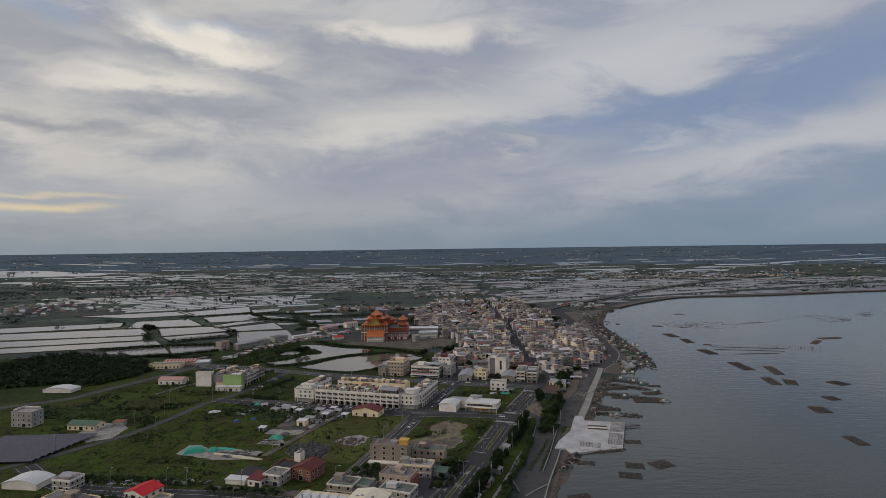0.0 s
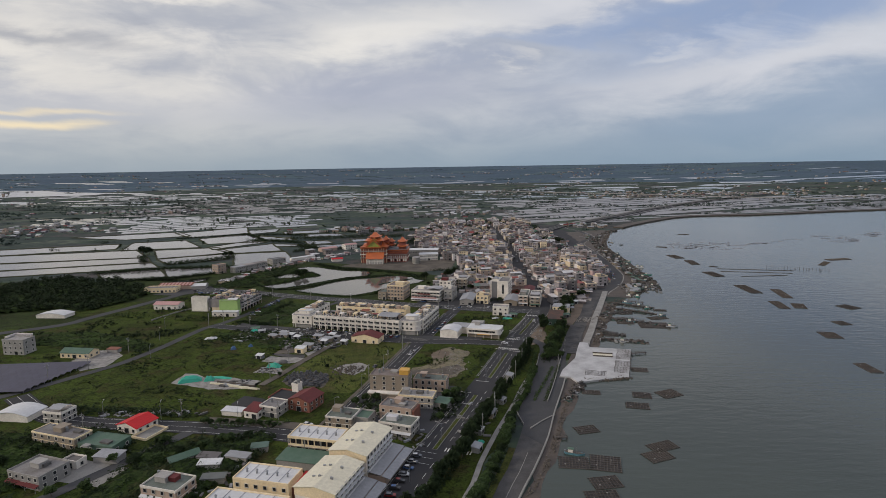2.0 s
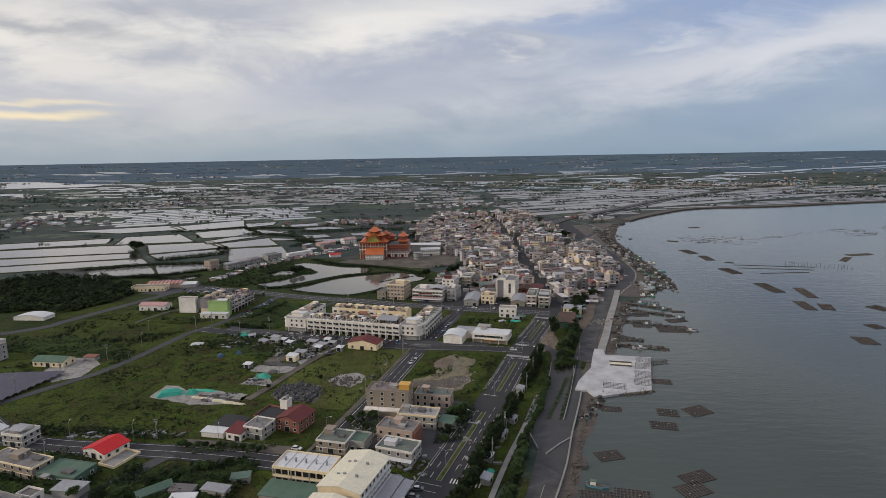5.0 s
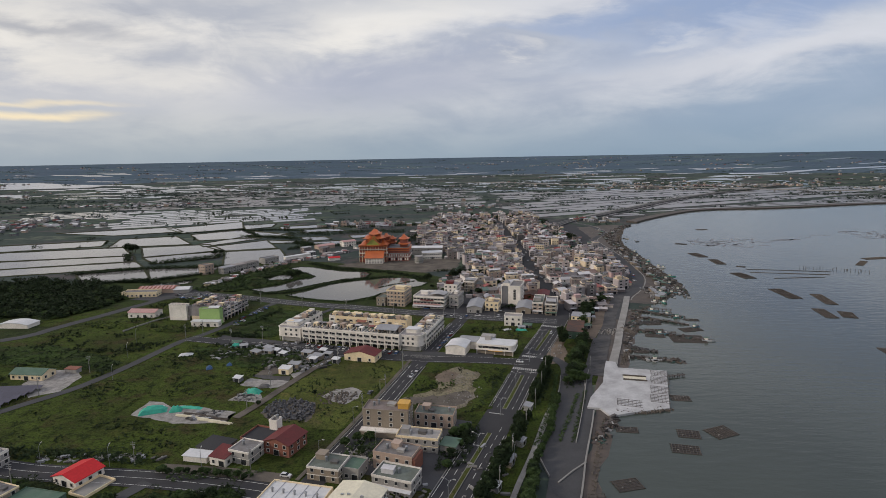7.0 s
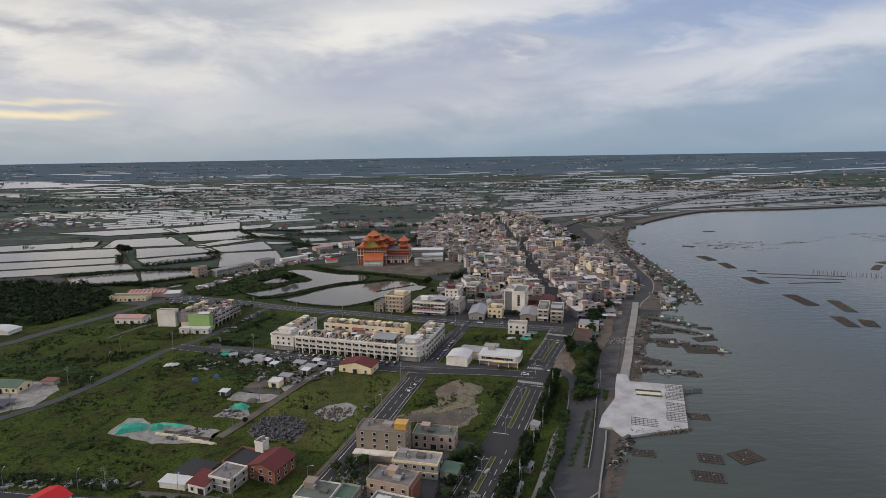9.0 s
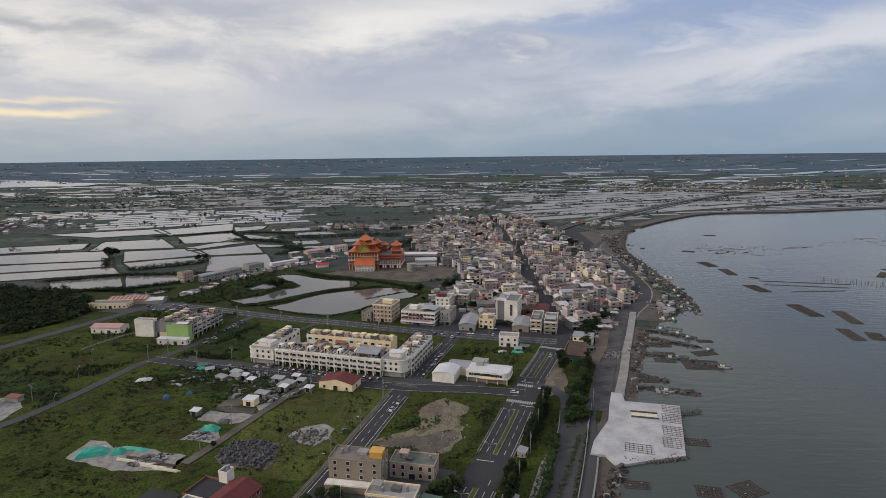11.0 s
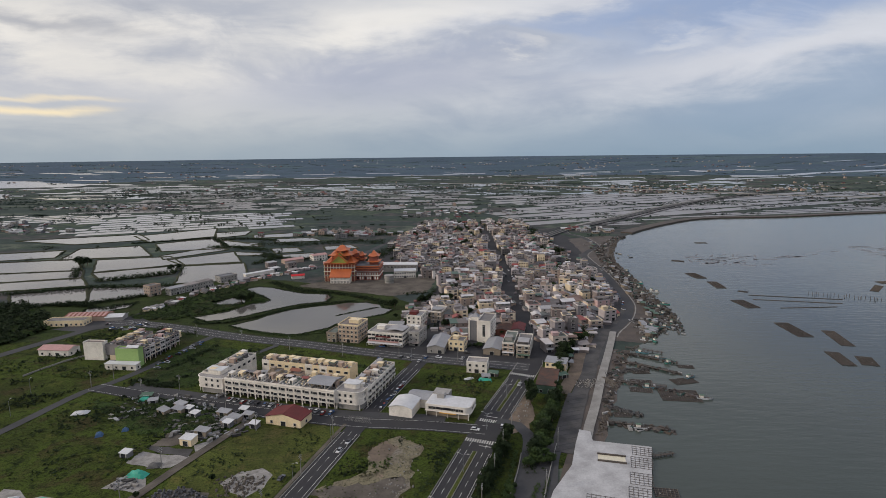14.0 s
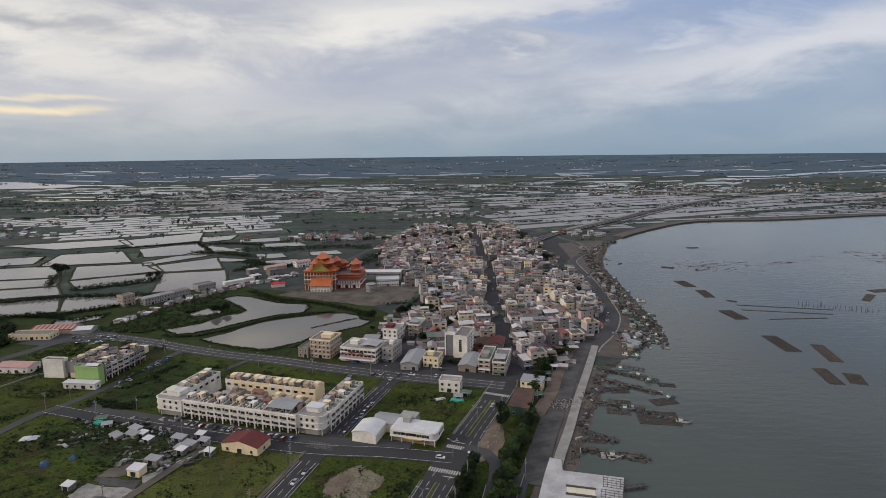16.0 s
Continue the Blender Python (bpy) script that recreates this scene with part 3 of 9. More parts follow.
def rough_ring(ring, step=6.0, amp=1.5, seed=1):
    """The outline of a plot, with small irregularities."""
    rnd = random.Random(seed)
    out = []
    for (x0, y0), (x1, y1) in zip(ring, ring[1:] + ring[:1]):
        k = max(1, int(math.hypot(x1 - x0, y1 - y0) / step))
        for i in range(k):
            s = i / k
            out.append((x0 + (x1 - x0) * s + rnd.uniform(-amp, amp), y0 + (y1 - y0) * s + rnd.uniform(-amp, amp)))
    return out


def strip_sides(line, w):
    """Points left and right of a line, at half the width."""
    left, right = [], []
    for i, (x, y) in enumerate(line):
        x0, y0 = line[max(i - 1, 0)]
        x1, y1 = line[min(i + 1, len(line) - 1)]
        d = math.hypot(x1 - x0, y1 - y0)
        nx, ny = -(y1 - y0) / d, (x1 - x0) / d
        left.append((x + nx * w / 2, y + ny * w / 2))
        right.append((x - nx * w / 2, y - ny * w / 2))
    return left, right


def smooth(line, step=8.0):
    """A gentle curve through the points."""
    out = []
    n = len(line)
    for i in range(n - 1):
        p0, p1, p2, p3 = (Vector((*line[max(min(j, n - 1), 0)], 0)) for j in (i - 1, i, i + 1, i + 2))
        k = max(1, int((p2 - p1).length / step))
        for j in range(k):
            s = j / k
            p = 0.5 * (2 * p1 + (p2 - p0) * s + (2 * p0 - 5 * p1 + 4 * p2 - p3) * s * s + (3 * p1 - p0 - 3 * p2 + p3) * s ** 3)
            out.append((p.x, p.y))
    return out + [tuple(line[-1])]


def strip(name, line, w, z, mat, label, category="road", kind="structure", thick=0.0, offset=0.0, parent=None):
    """A road, kerb or wall along a line; with thick it is a raised bar."""
    if offset:
        line = strip_sides(line, 2 * offset)[0]
    left, right = strip_sides(line, w)
    n = len(line)
    g = Mesh()
    if not thick:
        g.add([(x, y, z) for x, y in left] + [(x, y, z) for x, y in right], [(i, n + i, n + i + 1, i + 1) for i in range(n - 1)])
    else:
        vs = [(x, y, h) for h in (z, z + thick) for side in (left, right) for x, y in side]
        fs = [(2 * n, 3 * n, n, 0), (n - 1, 2 * n - 1, 4 * n - 1, 3 * n - 1)]
        for i in range(n - 1):
            fs += [(2 * n + i, 3 * n + i, 3 * n + i + 1, 2 * n + i + 1), (i, 2 * n + i, 2 * n + i + 1, i + 1), (n + i, n + i + 1, 3 * n + i + 1, 3 * n + i)]
        g.add(vs, fs)
    if parent is not None:
        return part(name, g, mat, parent, label)
    return solid(name, g, mat, label, category, kind)


def bank(name, line, w, h, mat, label, z=0.0, crown=0.4, seed=3, kind="structure", jag=0.0):
    """An earth bank with sloping sides along a line."""
    rnd = random.Random(seed)
    lo = strip_sides(line, w)
    hi = strip_sides(line, w * crown)
    n = len(line)
    vs = [(x + rnd.uniform(-jag, jag), y + rnd.uniform(-jag, jag), z) for x, y in lo[0]]
    vs += [(x, y, z + h * rnd.uniform(0.75, 1.15)) for x, y in hi[0]] + [(x, y, z + h * rnd.uniform(0.75, 1.15)) for x, y in hi[1]]
    vs += [(x + rnd.uniform(-jag, jag), y + rnd.uniform(-jag, jag), z) for x, y in lo[1]]
    fs = [(k * n + i, (k + 1) * n + i, (k + 1) * n + i + 1, k * n + i + 1) for k in range(3) for i in range(n - 1)]
    return solid(name, Mesh().add(vs, fs), mat, label, "bank", kind)


# the bay
COAST = [(-40, -160), (0, 20), (31, 110), (39, 130), (46, 146), (53, 162), (58, 177), (65, 193), (75, 219), (86, 244), (104, 292), (121, 335), (145, 385), (158, 412), (178, 432),
         (200, 462), (217, 486), (223, 520), (228, 570), (236, 640), (243, 724), (262, 800), (292, 880), (316, 935), (345, 968), (420, 1055), (558, 1165), (742, 1180), (976, 1235), (1500, 1330), (2700, 1500), (4200, 1700)]
sheet("water", rough_ring(smooth(COAST, 25)[:-1] + [(4200, 1700), (4400, 300), (3500, -2400), (-200, -2400)], 4000, 0.0), 0.12, M["sea"], "calm grey-green water of the bay", "water")

# ---- plots of ground ----
PLOTS = (
    ("lot", "grass", 0.03, ((-270, 60), (-20, 40), (110, 390), (20, 440), (-150, 452), (-330, 460), (-420, 330)), "rough grassland with weeds between the lanes"),
    ("field", "grass", 0.06, ((-222, 226), (-196, 292), (-184, 330), (-175, 352), (-112, 330), (-104, 300), (-112, 262), (-95, 240), (-118, 196), (-180, 196)), "overgrown green field with brownish patches"),
    ("lawn", "grass_dry", 0.09, ((-84, 228), (-50, 222), (-22, 308), (-62, 318), (-90, 268)), "yellow-green mown plot"),
    ("lot", "grass", 0.09, ((-30, 238), (16, 234), (38, 296), (-8, 306)), "weedy empty building plot"),
    ("verge", "grass", 0.05, ((58, 262), (84, 268), (112, 334), (140, 396), (156, 444), (124, 430), (100, 392), (74, 318)), "overgrown verge behind the shore works"),
    ("bare_soil", "bare", 0.12, ((-26, 252), (-18, 258), (-9, 262), (-5, 268), (-5, 279), (-4, 287), (1, 294), (9, 297), (18, 295), (20, 287), (16, 270), (16, 254), (10, 243), (-1, 241), (-11, 247), (-19, 248)), "bare gravel and dug soil"),
    ("plaza", "gravel", 0.10, ((-125, 622), (-20, 575), (14, 588), (24, 652), (-30, 668), (-105, 640)), "bare gravel forecourt of the temple"),
    ("scrub", "scrub", 0.075, ((-330, 430), (-400, 520), (-345, 556), (-265, 640), (-190, 665), (-120, 640), (-20, 575), (20, 520), (-5, 470), (-40, 425), (-140, 448)), "scrub on the banks of the ponds"),
    ("scrub", "scrub", 0.045, ((-560, 560), (-420, 545), (-400, 515), (-335, 425), (-290, 385), (-420, 330), (-700, 420)), "dark ground under the wood"),
    ("town_ground", "asphalt", 0.085, ((-20, 420), (60, 392), (130, 400), (160, 455), (212, 545), (225, 640), (246, 780), (240, 960), (200, 1060), (120, 1180), (20, 1080), (-40, 880), (-60, 760), (0, 700), (30, 640), (10, 540)), "grey paved ground between the houses"),
    ("shore", "mud", 0.13, ((150, 440), (168, 462), (205, 535), (216, 640), (222, 780), (232, 930), (300, 960), (322, 938), (296, 880), (266, 798), (247, 724), (240, 640), (232, 570), (227, 518), (220, 484), (202, 462), (176, 430)), "dark shore ground with debris below the town"),
    ("yard", "old_asphalt", 0.12, ((-36, 186), (0, 170), (10, 200), (14, 228), (-10, 232), (-40, 236)), "concrete yard among the houses"),
    ("meadow", "grass", 0.11, ((-316, 398), (-302, 396), (-288, 424), (-279, 448), (-294, 449), (-308, 428), (-319, 410)), "bright green meadow beside the wood"),
    ("shore", "mud", 0.14, ((34, 112), (41, 131), (48, 147), (55, 163), (60, 178), (67, 194), (78, 222), (108, 290), (126, 335), (150, 385), (162, 415), (140, 420), (120, 380), (98, 322), (84, 270), (66, 214), (49, 168), (31, 120)), "muddy foreshore below the sea wall"),
)
for i, (name, mat, z, ring, label) in enumerate(PLOTS):
    sheet(name, rough_ring(list(ring), 5 if name == "bare_soil" else 7, 1.6, i), z, M[mat], label)

# ---- roads ----
BOULEVARD = smooth([(-58, 20), (-29, 90), (-9.5, 140), (0.7, 166), (10.4, 191), (20.0, 216), (27, 234), (32.7, 249), (44.7, 282.6), (52, 304), (59.6, 323.7), (77, 365.4), (92, 404)])
MAIN = smooth([(92, 404), (96, 436), (97, 468), (99, 527), (100, 584), (103, 656), (105, 751), (106, 879), (107, 992), (98, 1150), (70, 1400)])
SIDE = smooth([(-95, 40), (-66, 138), (-50, 187), (-35, 236), (-12, 317), (10, 385), (16, 402)])
CROSS = smooth([(-182, 362), (-110, 338), (-27, 315), (20, 309), (52, 303)])
POND_ROAD = smooth([(-252, 500), (-240, 497), (-207, 487), (-173, 474), (-142, 460), (-108, 447), (-72, 436), (-30, 420), (12, 406), (36, 399), (86, 386)])
LANE = smooth([(-300, 168), (-243, 228), (-221, 257), (-206, 279), (-195, 312), (-190, 334), (-184, 356), (-176, 367), (-167, 389), (-160, 412), (-152, 446), (-147, 459)])
WEST_ROAD = smooth([(-430, 300), (-352, 345), (-308, 371), (-300, 387), (-292, 405), (-283, 423), (-273, 445), (-264, 464), (-256, 482), (-242, 496)])
FRONT = smooth([(-236, 226), (-206, 203), (-176, 192), (-111, 183), (-60, 171), (-3, 150)])
DIAGONAL = smooth([(-118, 182), (-131, 160), (-150, 130), (-175, 95)])
NORTH = smooth([(-246, 494), (-241, 508), (-237, 527), (-229, 550), (-221, 578), (-211, 603), (-198, 628), (-183, 653), (-159, 680), (-134, 708), (-90, 790), (-60, 900), (-20, 1080)])
CORNICHE = smooth([(134, 388), (147, 420), (160, 453), (175, 476), (188, 500), (200, 533), (206, 571), (211, 615), (216, 678), (218, 740), (222, 784), (240, 822), (255, 846), (261, 884), (259, 946), (244, 994), (256, 1050), (300, 1090)])
QUAY_LEFT = smooth([(-8, 60), (17, 115), (23.3, 131), (28, 141.5), (33.6, 158), (38, 172), (40.3, 180), (39.6, 186), (39, 193), (40.5, 203), (59, 254), (70, 290)])
QUAY_RIGHT = smooth([(4, 60), (29, 119), (39, 141), (50, 168), (57, 190), (73, 236), (82, 273), (88, 290)])
DIRT_BANK = smooth([(99, 345), (107, 362), (115, 380), (128, 416), (142, 450)])
ROADS = (("boulevard", BOULEVARD, 15.6, "asphalt", "dark asphalt boulevard with a planted median"), ("road", MAIN, 10, "asphalt", "asphalt main street through the town"),
         ("road", SIDE, 10, "asphalt", "dark asphalt street with white edge lines"), ("road", CROSS, 11, "asphalt", "asphalt cross street in front of the terrace"),
         ("road", POND_ROAD, 14, "old_asphalt", "grey asphalt road beside the ponds"), ("lane", LANE, 6, "old_asphalt", "narrow grey country lane"),
         ("road", WEST_ROAD, 9, "old_asphalt", "grey country road past the wood"), ("road", FRONT, 12, "asphalt", "dark asphalt cross road"), ("lane", DIAGONAL, 6, "old_asphalt", "grey lane between houses"),
         ("road", NORTH, 8, "old_asphalt", "grey road on the pond bank"), ("verge", [p for p in strip_sides(CORNICHE, 10)[0] if 470 < p[1] < 800], 4.5, "dark_concrete", "worn grey parking strip between houses and shore road"), ("road", smooth([(212, 700), (204, 745), (203, 816), (199, 857), (193, 925), (198, 985), (222, 1030), (252, 1075)]), 9, "asphalt", "asphalt road from the town to the highway"), ("road", CORNICHE, 7.5, "old_asphalt", "curving grey shore road"), ("path", [p for p in strip_sides(CORNICHE, 10)[1] if p[1] > 440], 1.0, "causeway", "pale concrete edge path of the shore road"), ("lane", smooth([(-103, 236), (-97, 250), (-89, 273), (-81, 294), (-72, 316)]), 4.5, "gravel", "narrow dusty lane past the scrap yard"), ("lane", smooth([(-92, 434), (-104, 414), (-114, 392)]), 4.5, "old_asphalt", "narrow lane behind the terrace"), ("dirt_bank", DIRT_BANK, 8, "dirt", "tan dirt bank along the shore works"), ("road", smooth([(106, 338), (112, 352), (121, 372), (133, 407), (147, 439), (158, 464)]), 9, "dark_concrete", "dark unfinished road beside the causeway"), ("lane", smooth([(53, 241), (48.5, 231), (37, 199), (27, 174), (17, 146), (13, 131), (2, 104)]), 2.2, "causeway", "pale footpath between the trees"), ("road", smooth([(58, 313), (68, 308), (72, 298), (70, 282), (63, 258)]), 6.5, "old_asphalt", "grey access road to the quay"))
for i, (name, line, w, mat, label) in enumerate(ROADS):
    strip(name, line, w, 0.16 + 0.012 * i, M[mat], label)

sheet("quay_road", [p for p in QUAY_LEFT if p[1] > 158] + [p for p in QUAY_RIGHT if p[1] > 150][::-1], 0.36, M["old_asphalt"], "wide grey quay road on the sea wall", "road")
sheet("apron", [p for p in QUAY_LEFT if p[1] < 176] + [p for p in QUAY_RIGHT if p[1] < 172][::-1], 0.30, M["dark_concrete"], "dark concrete apron sloping to the sea wall", "revetment")
strip("verge", [p for p in QUAY_LEFT if p[1] < 160], 3.0, 0.25, M["grass_dry"], "dry grass verge beside the apron", "verge", "structure", 0.0, 1.6)
for s in (0.5,):
    strip("apron_joint", [(a[0] + (b[0] - a[0]) * s, a[1] + (b[1] - a[1]) * s) for a, b in zip([p for p in QUAY_LEFT if p[1] < 160], [p for p in QUAY_RIGHT if p[1] < 160])], 0.25, 0.31, M["concrete"], "pale joint line of the apron", "joint")

# ---- ponds ----
PONDS_A = ((-410, 594, -354, 622, -317, 568, -372, 548), (-344, 622, -263, 626, -265, 592, -310, 563), (-481, 642, -392, 668, -362, 631, -454, 608), (-527, 702, -420, 713, -396, 675, -488, 652),
           (-580, 768, -477, 788, -424, 721, -533, 709), (-631, 834, -542, 863, -518, 808, -590, 782), (-521, 878, -446, 900, -383, 818, -491, 797), (-437, 785, -351, 802, -309, 752, -394, 712), (-391, 701, -310, 737, -293, 692, -354, 660))
PONDS_B = ((-297, 732, -229, 747, -190, 657, -263, 646), (-339, 783, -275, 835, -237, 764, -304, 748), (-366, 817, -320, 886, -291, 857, -348, 793), (-425, 922, -358, 974, -251, 892, -381, 857),
           (-508, 1014, -407, 1100, -370, 1003, -447, 948), (-682, 972, -518, 1030, -467, 969, -560, 932))
POOLS = (((-187, 509), (-169, 497), (-157, 501), (-142, 512), (-124, 532), (-104, 549), (-82, 556), (-80, 572), (-85, 584), (-100, 587), (-115, 590), (-133, 602), (-148, 614), (-165, 619), (-174, 613), (-174, 604), (-162, 594), (-145, 575), (-138, 563), (-140, 555), (-149, 552), (-155, 541), (-162, 527), (-173, 518)),
         ((-145, 483), (-126, 472), (-111, 466), (-92, 460), (-81, 460), (-72, 467), (-63, 476), (-58, 485), (-46, 494), (-34, 504), (-21, 513), (-15, 526), (-25, 532), (-28, 543), (-42, 551), (-60, 551), (-72, 544), (-90, 538), (-108, 528), (-119, 516), (-128, 500), (-136, 491)),
         ((-190, 555), (-185, 559), (-181, 567), (-177, 574), (-171, 576), (-160, 564), (-159, 554), (-167, 551), (-176, 547)), ((-288, 512), (-262, 545), (-266, 556), (-298, 540)))
SMALL_PONDS = ((-335, 947, -259, 915, -269, 893, -308, 890), (-380, 1045, -325, 1063, -318, 1012, -355, 990), (-226, 864, -190, 872, -174, 840, -207, 826), (-196, 811, -155, 822, -138, 788, -180, 780), (-271, 838, -222, 826, -226, 809, -258, 811), (-250, 960, -190, 972, -168, 938, -236, 926), (-300, 1010, -236, 1032, -214, 990, -286, 978), (-150, 880, -112, 890, -96, 862, -140, 850))
for k, q in enumerate(PONDS_A + PONDS_B + SMALL_PONDS):
    ring = list(zip(q[::2], q[1::2]))
    if k in (2, 3, 4, 5):                # the western ponds run on
        ring[0], ring[3] = (ring[0][0] - 95, ring[0][1] - 22), (ring[3][0] - 95, ring[3][1] - 26)
    cx, cy = sum(p[0] for p in ring) / 4, sum(p[1] for p in ring) / 4
    ring = [(cx + (x - cx) * 1.06, cy + (y - cy) * 1.15) for x, y in ring]
    sheet("pond", rough_ring(ring, 12, 0.8, k), 0.3 + 0.01 * k, M["pond"], "shallow fish pond with pale still water", "water")
    closed = rough_ring(ring + ring[:1], 9, 0.5, k + 40)
    bank("dike", closed + closed[:1], 3.2, 1.0, M["dike"], "earth dike round a fish pond", 0.05, 0.45, k, jag=0.6)
for k, ring in enumerate(POOLS):
    sheet("pond", rough_ring(list(ring), 8, 1.2, k), 0.3, M["pool"], "grey still pond with overgrown banks", "water")

# ---- buildings ----
GRID = -16.7                       # heading of the street grid
AX = (math.cos(radians(GRID)), math.sin(radians(GRID)))       # along a front
AY = (-AX[1], AX[0])                                          # away from the front


def window_mesh(name, w, h, arch=False):
    """A frame standing proud of the wall round a set-back pane, in one piece."""
    t = 0.16
    rings = []
    for grow, y in ((t, 0.02), (t, -0.16), (0.0, -0.16), (0.0, -0.04)):
        pts = [(-w / 2 - grow, -grow), (w / 2 + grow, -grow), (w / 2 + grow, h + grow)]
        if arch:
            pts += [((w / 2 + grow) * math.cos(a), h + (w / 2 + grow) * math.sin(a)) for a in [math.pi * i / 5 for i in range(1, 5)]]
        pts += [(-w / 2 - grow, h + grow)]
        rings.append([(x, y, z) for x, z in pts])
    n = len(rings[0])
    g = Mesh()
    g.add([p for r in rings for p in r], [(k * n + i, k * n + (i + 1) % n, (k + 1) * n + (i + 1) % n, (k + 1) * n + i) for k in range(3) for i in range(n)], 1)
    g.f.append(tuple(range(3 * n, 4 * n)))
    g.m.append(0)
    return g.data(name, M["glass"], M["frame"])


WIN = window_mesh("window", 1.3, 1.4)
WIN_WIDE = window_mesh("window", 2.4, 1.3)
WIN_ARCH = window_mesh("window", 1.3, 1.3, True)
DOOR = window_mesh("door", 2.6, 2.5)
SIDES = {"front": (0, 0), "right": (90, 1), "back": (180, 2), "left": (-90, 3)}


def on_side(side, w, d, s, z):
    """Pose of a window on a wall: s is the share of the wall's length."""
    return {"front": pose(w * s, 0, z), "right": pose(w, d * s, z, 0, 0, 90), "back": pose(w * s, d, z, 0, 0, 180), "left": pose(0, d * s, z, 0, 0, -90)}[side]


def windows(root, w, d, storeys, sh, sides=("front", "right", "left"), mesh=None, spacing=3.2, start=0, z0=0.0, door=True):
    for side in sides:
        length = w if side in ("front", "back") else d
        k = max(1, int(length / spacing))
        for s in range(start, storeys):
            for i in range(k):
                if s == 0 and side == "front" and door and i == k // 2:
                    part("door", DOOR, None, root, at=on_side(side, w, d, (i + 0.5) / k, z0 + 0.05))
                else:
                    part("window", mesh or WIN, None, root, at=on_side(side, w, d, (i + 0.5) / k, z0 + s * sh + 1.0))


def house(x, y, rot, w, d, storeys, wall, label, category="house", name="house", sh=3.3, roof="flat", roof_mat="flat_roof", hut=None, tank=False, canopy=None, rise=2.0,
          mesh=None, spacing=3.2, sides=("front", "right", "left"), along="x", trim=None, group="", parapet=0.9, win=True, shelter=None):
    """A building with its front left corner at (x, y)."""
    r = thing(name, x, y, rot, label, category, group)
    H = storeys * sh
    g = Mesh().box(0, w, 0, d, 0, H)
    if roof == "gable":
        g.gable_wall(0, w, 0, d, H, rise, along)
    part("wall", g, M[wall], r)
    if trim:
        t = Mesh()
        for s in range(1, storeys + 1):
            t.box(-0.12, w + 0.12, -0.12, d + 0.12, s * sh - 0.25, s * sh - 0.02)
        part("string_course", t, M[trim], r)
    if roof == "flat":
        part("roof", Mesh().box(0.15, w - 0.15, 0.15, d - 0.15, H - 0.05, H + 0.12), M[roof_mat], r)
        if parapet:
            part("parapet", Mesh().ring(-0.1, w + 0.1, -0.1, d + 0.1, H, H + parapet, 0.25), M[trim or wall], r)
    elif roof == "gable":
        part("roof", Mesh().gable(0, w, 0, d, H, rise, 0.5, 0.2, 0, along), M[roof_mat], r)
    elif roof == "shed":
        part("roof", Mesh().add([(-0.4, -0.4, H + 0.1), (w + 0.4, -0.4, H + 0.1), (w + 0.4, d + 0.4, H + rise), (-0.4, d + 0.4, H + rise), (-0.4, -0.4, H + 0.3), (w + 0.4, -0.4, H + 0.3), (w + 0.4, d + 0.4, H + rise + 0.2), (-0.4, d + 0.4, H + rise + 0.2)],
                                [(4, 5, 6, 7), (3, 2, 1, 0), (0, 1, 5, 4), (1, 2, 6, 5), (2, 3, 7, 6), (3, 0, 4, 7)]), M[roof_mat], r)
    elif roof == "arch":
        n = 8
        prof = [(-0.3 + (w + 0.6) * i / n, H + rise * math.sin(math.pi * i / n)) for i in range(n + 1)]
        pts = [(px, py, pz + t) for py in (-0.4, d + 0.4) for t in (0, 0.2) for px, pz in prof]
        k = n + 1
        fs = []
        for i in range(n):
            fs += [(k + i, k + i + 1, 3 * k + i + 1, 3 * k + i), (i, 2 * k + i, 2 * k + i + 1, i + 1), (i, i + 1, k + i + 1, k + i), (2 * k + i, 3 * k + i, 3 * k + i + 1, 2 * k + i + 1)]
        part("roof", Mesh().add(pts, fs), M[roof_mat], r)
        part("gable_wall", Mesh().add([(px, py, pz) for py in (0, d) for px, pz in prof], [tuple(range(k)), tuple(range(2 * k - 1, k - 1, -1))]), M[wall], r)
    if hut:
        hx, hy, hw, hd, hh, hm = hut
        part("stair_house", Mesh().box(hx, hx + hw, hy, hy + hd, H, H + hh).box(hx - 0.2, hx + hw + 0.2, hy - 0.2, hy + hd + 0.2, H + hh, H + hh + 0.2), M[hm], r)
    if tank:
        tk = part("water_tank", Mesh().cylinder(w * 0.7, d * 0.6, H + 0.9, H + 2.4, 0.75, 12).cylinder(w * 0.7, d * 0.6, H + 2.4, H + 2.7, 0.75, 12, 0, 0.15), M["steel"], r, "stainless steel water tank")
        part("tank_stand", Mesh().box(w * 0.7 - 0.6, w * 0.7 + 0.6, d * 0.6 - 0.6, d * 0.6 + 0.6, H, H + 0.9), M["grey_wall"], tk)
    if canopy:
        depth, z, cm = canopy
        part("canopy", Mesh().add([(0, -depth, z - 0.5), (w, -depth, z - 0.5), (w, 0, z), (0, 0, z), (0, -depth, z - 0.4), (w, -depth, z - 0.4), (w, 0, z + 0.12), (0, 0, z + 0.12)],
                                  [(4, 5, 6, 7), (3, 2, 1, 0), (0, 1, 5, 4), (1, 2, 6, 5), (2, 3, 7, 6), (3, 0, 4, 7)]), M[cm], r)
        for px in [0.2 + (w - 0.4) * i / max(1, int(w / 5)) for i in range(max(1, int(w / 5)) + 1)]:
            part("post", Mesh().box(px - 0.08, px + 0.08, -depth + 0.1, -depth + 0.26, 0, z - 0.45), M["steel"], r)
    if shelter:
        sx, sy, sw, sd, hh, sm = shelter
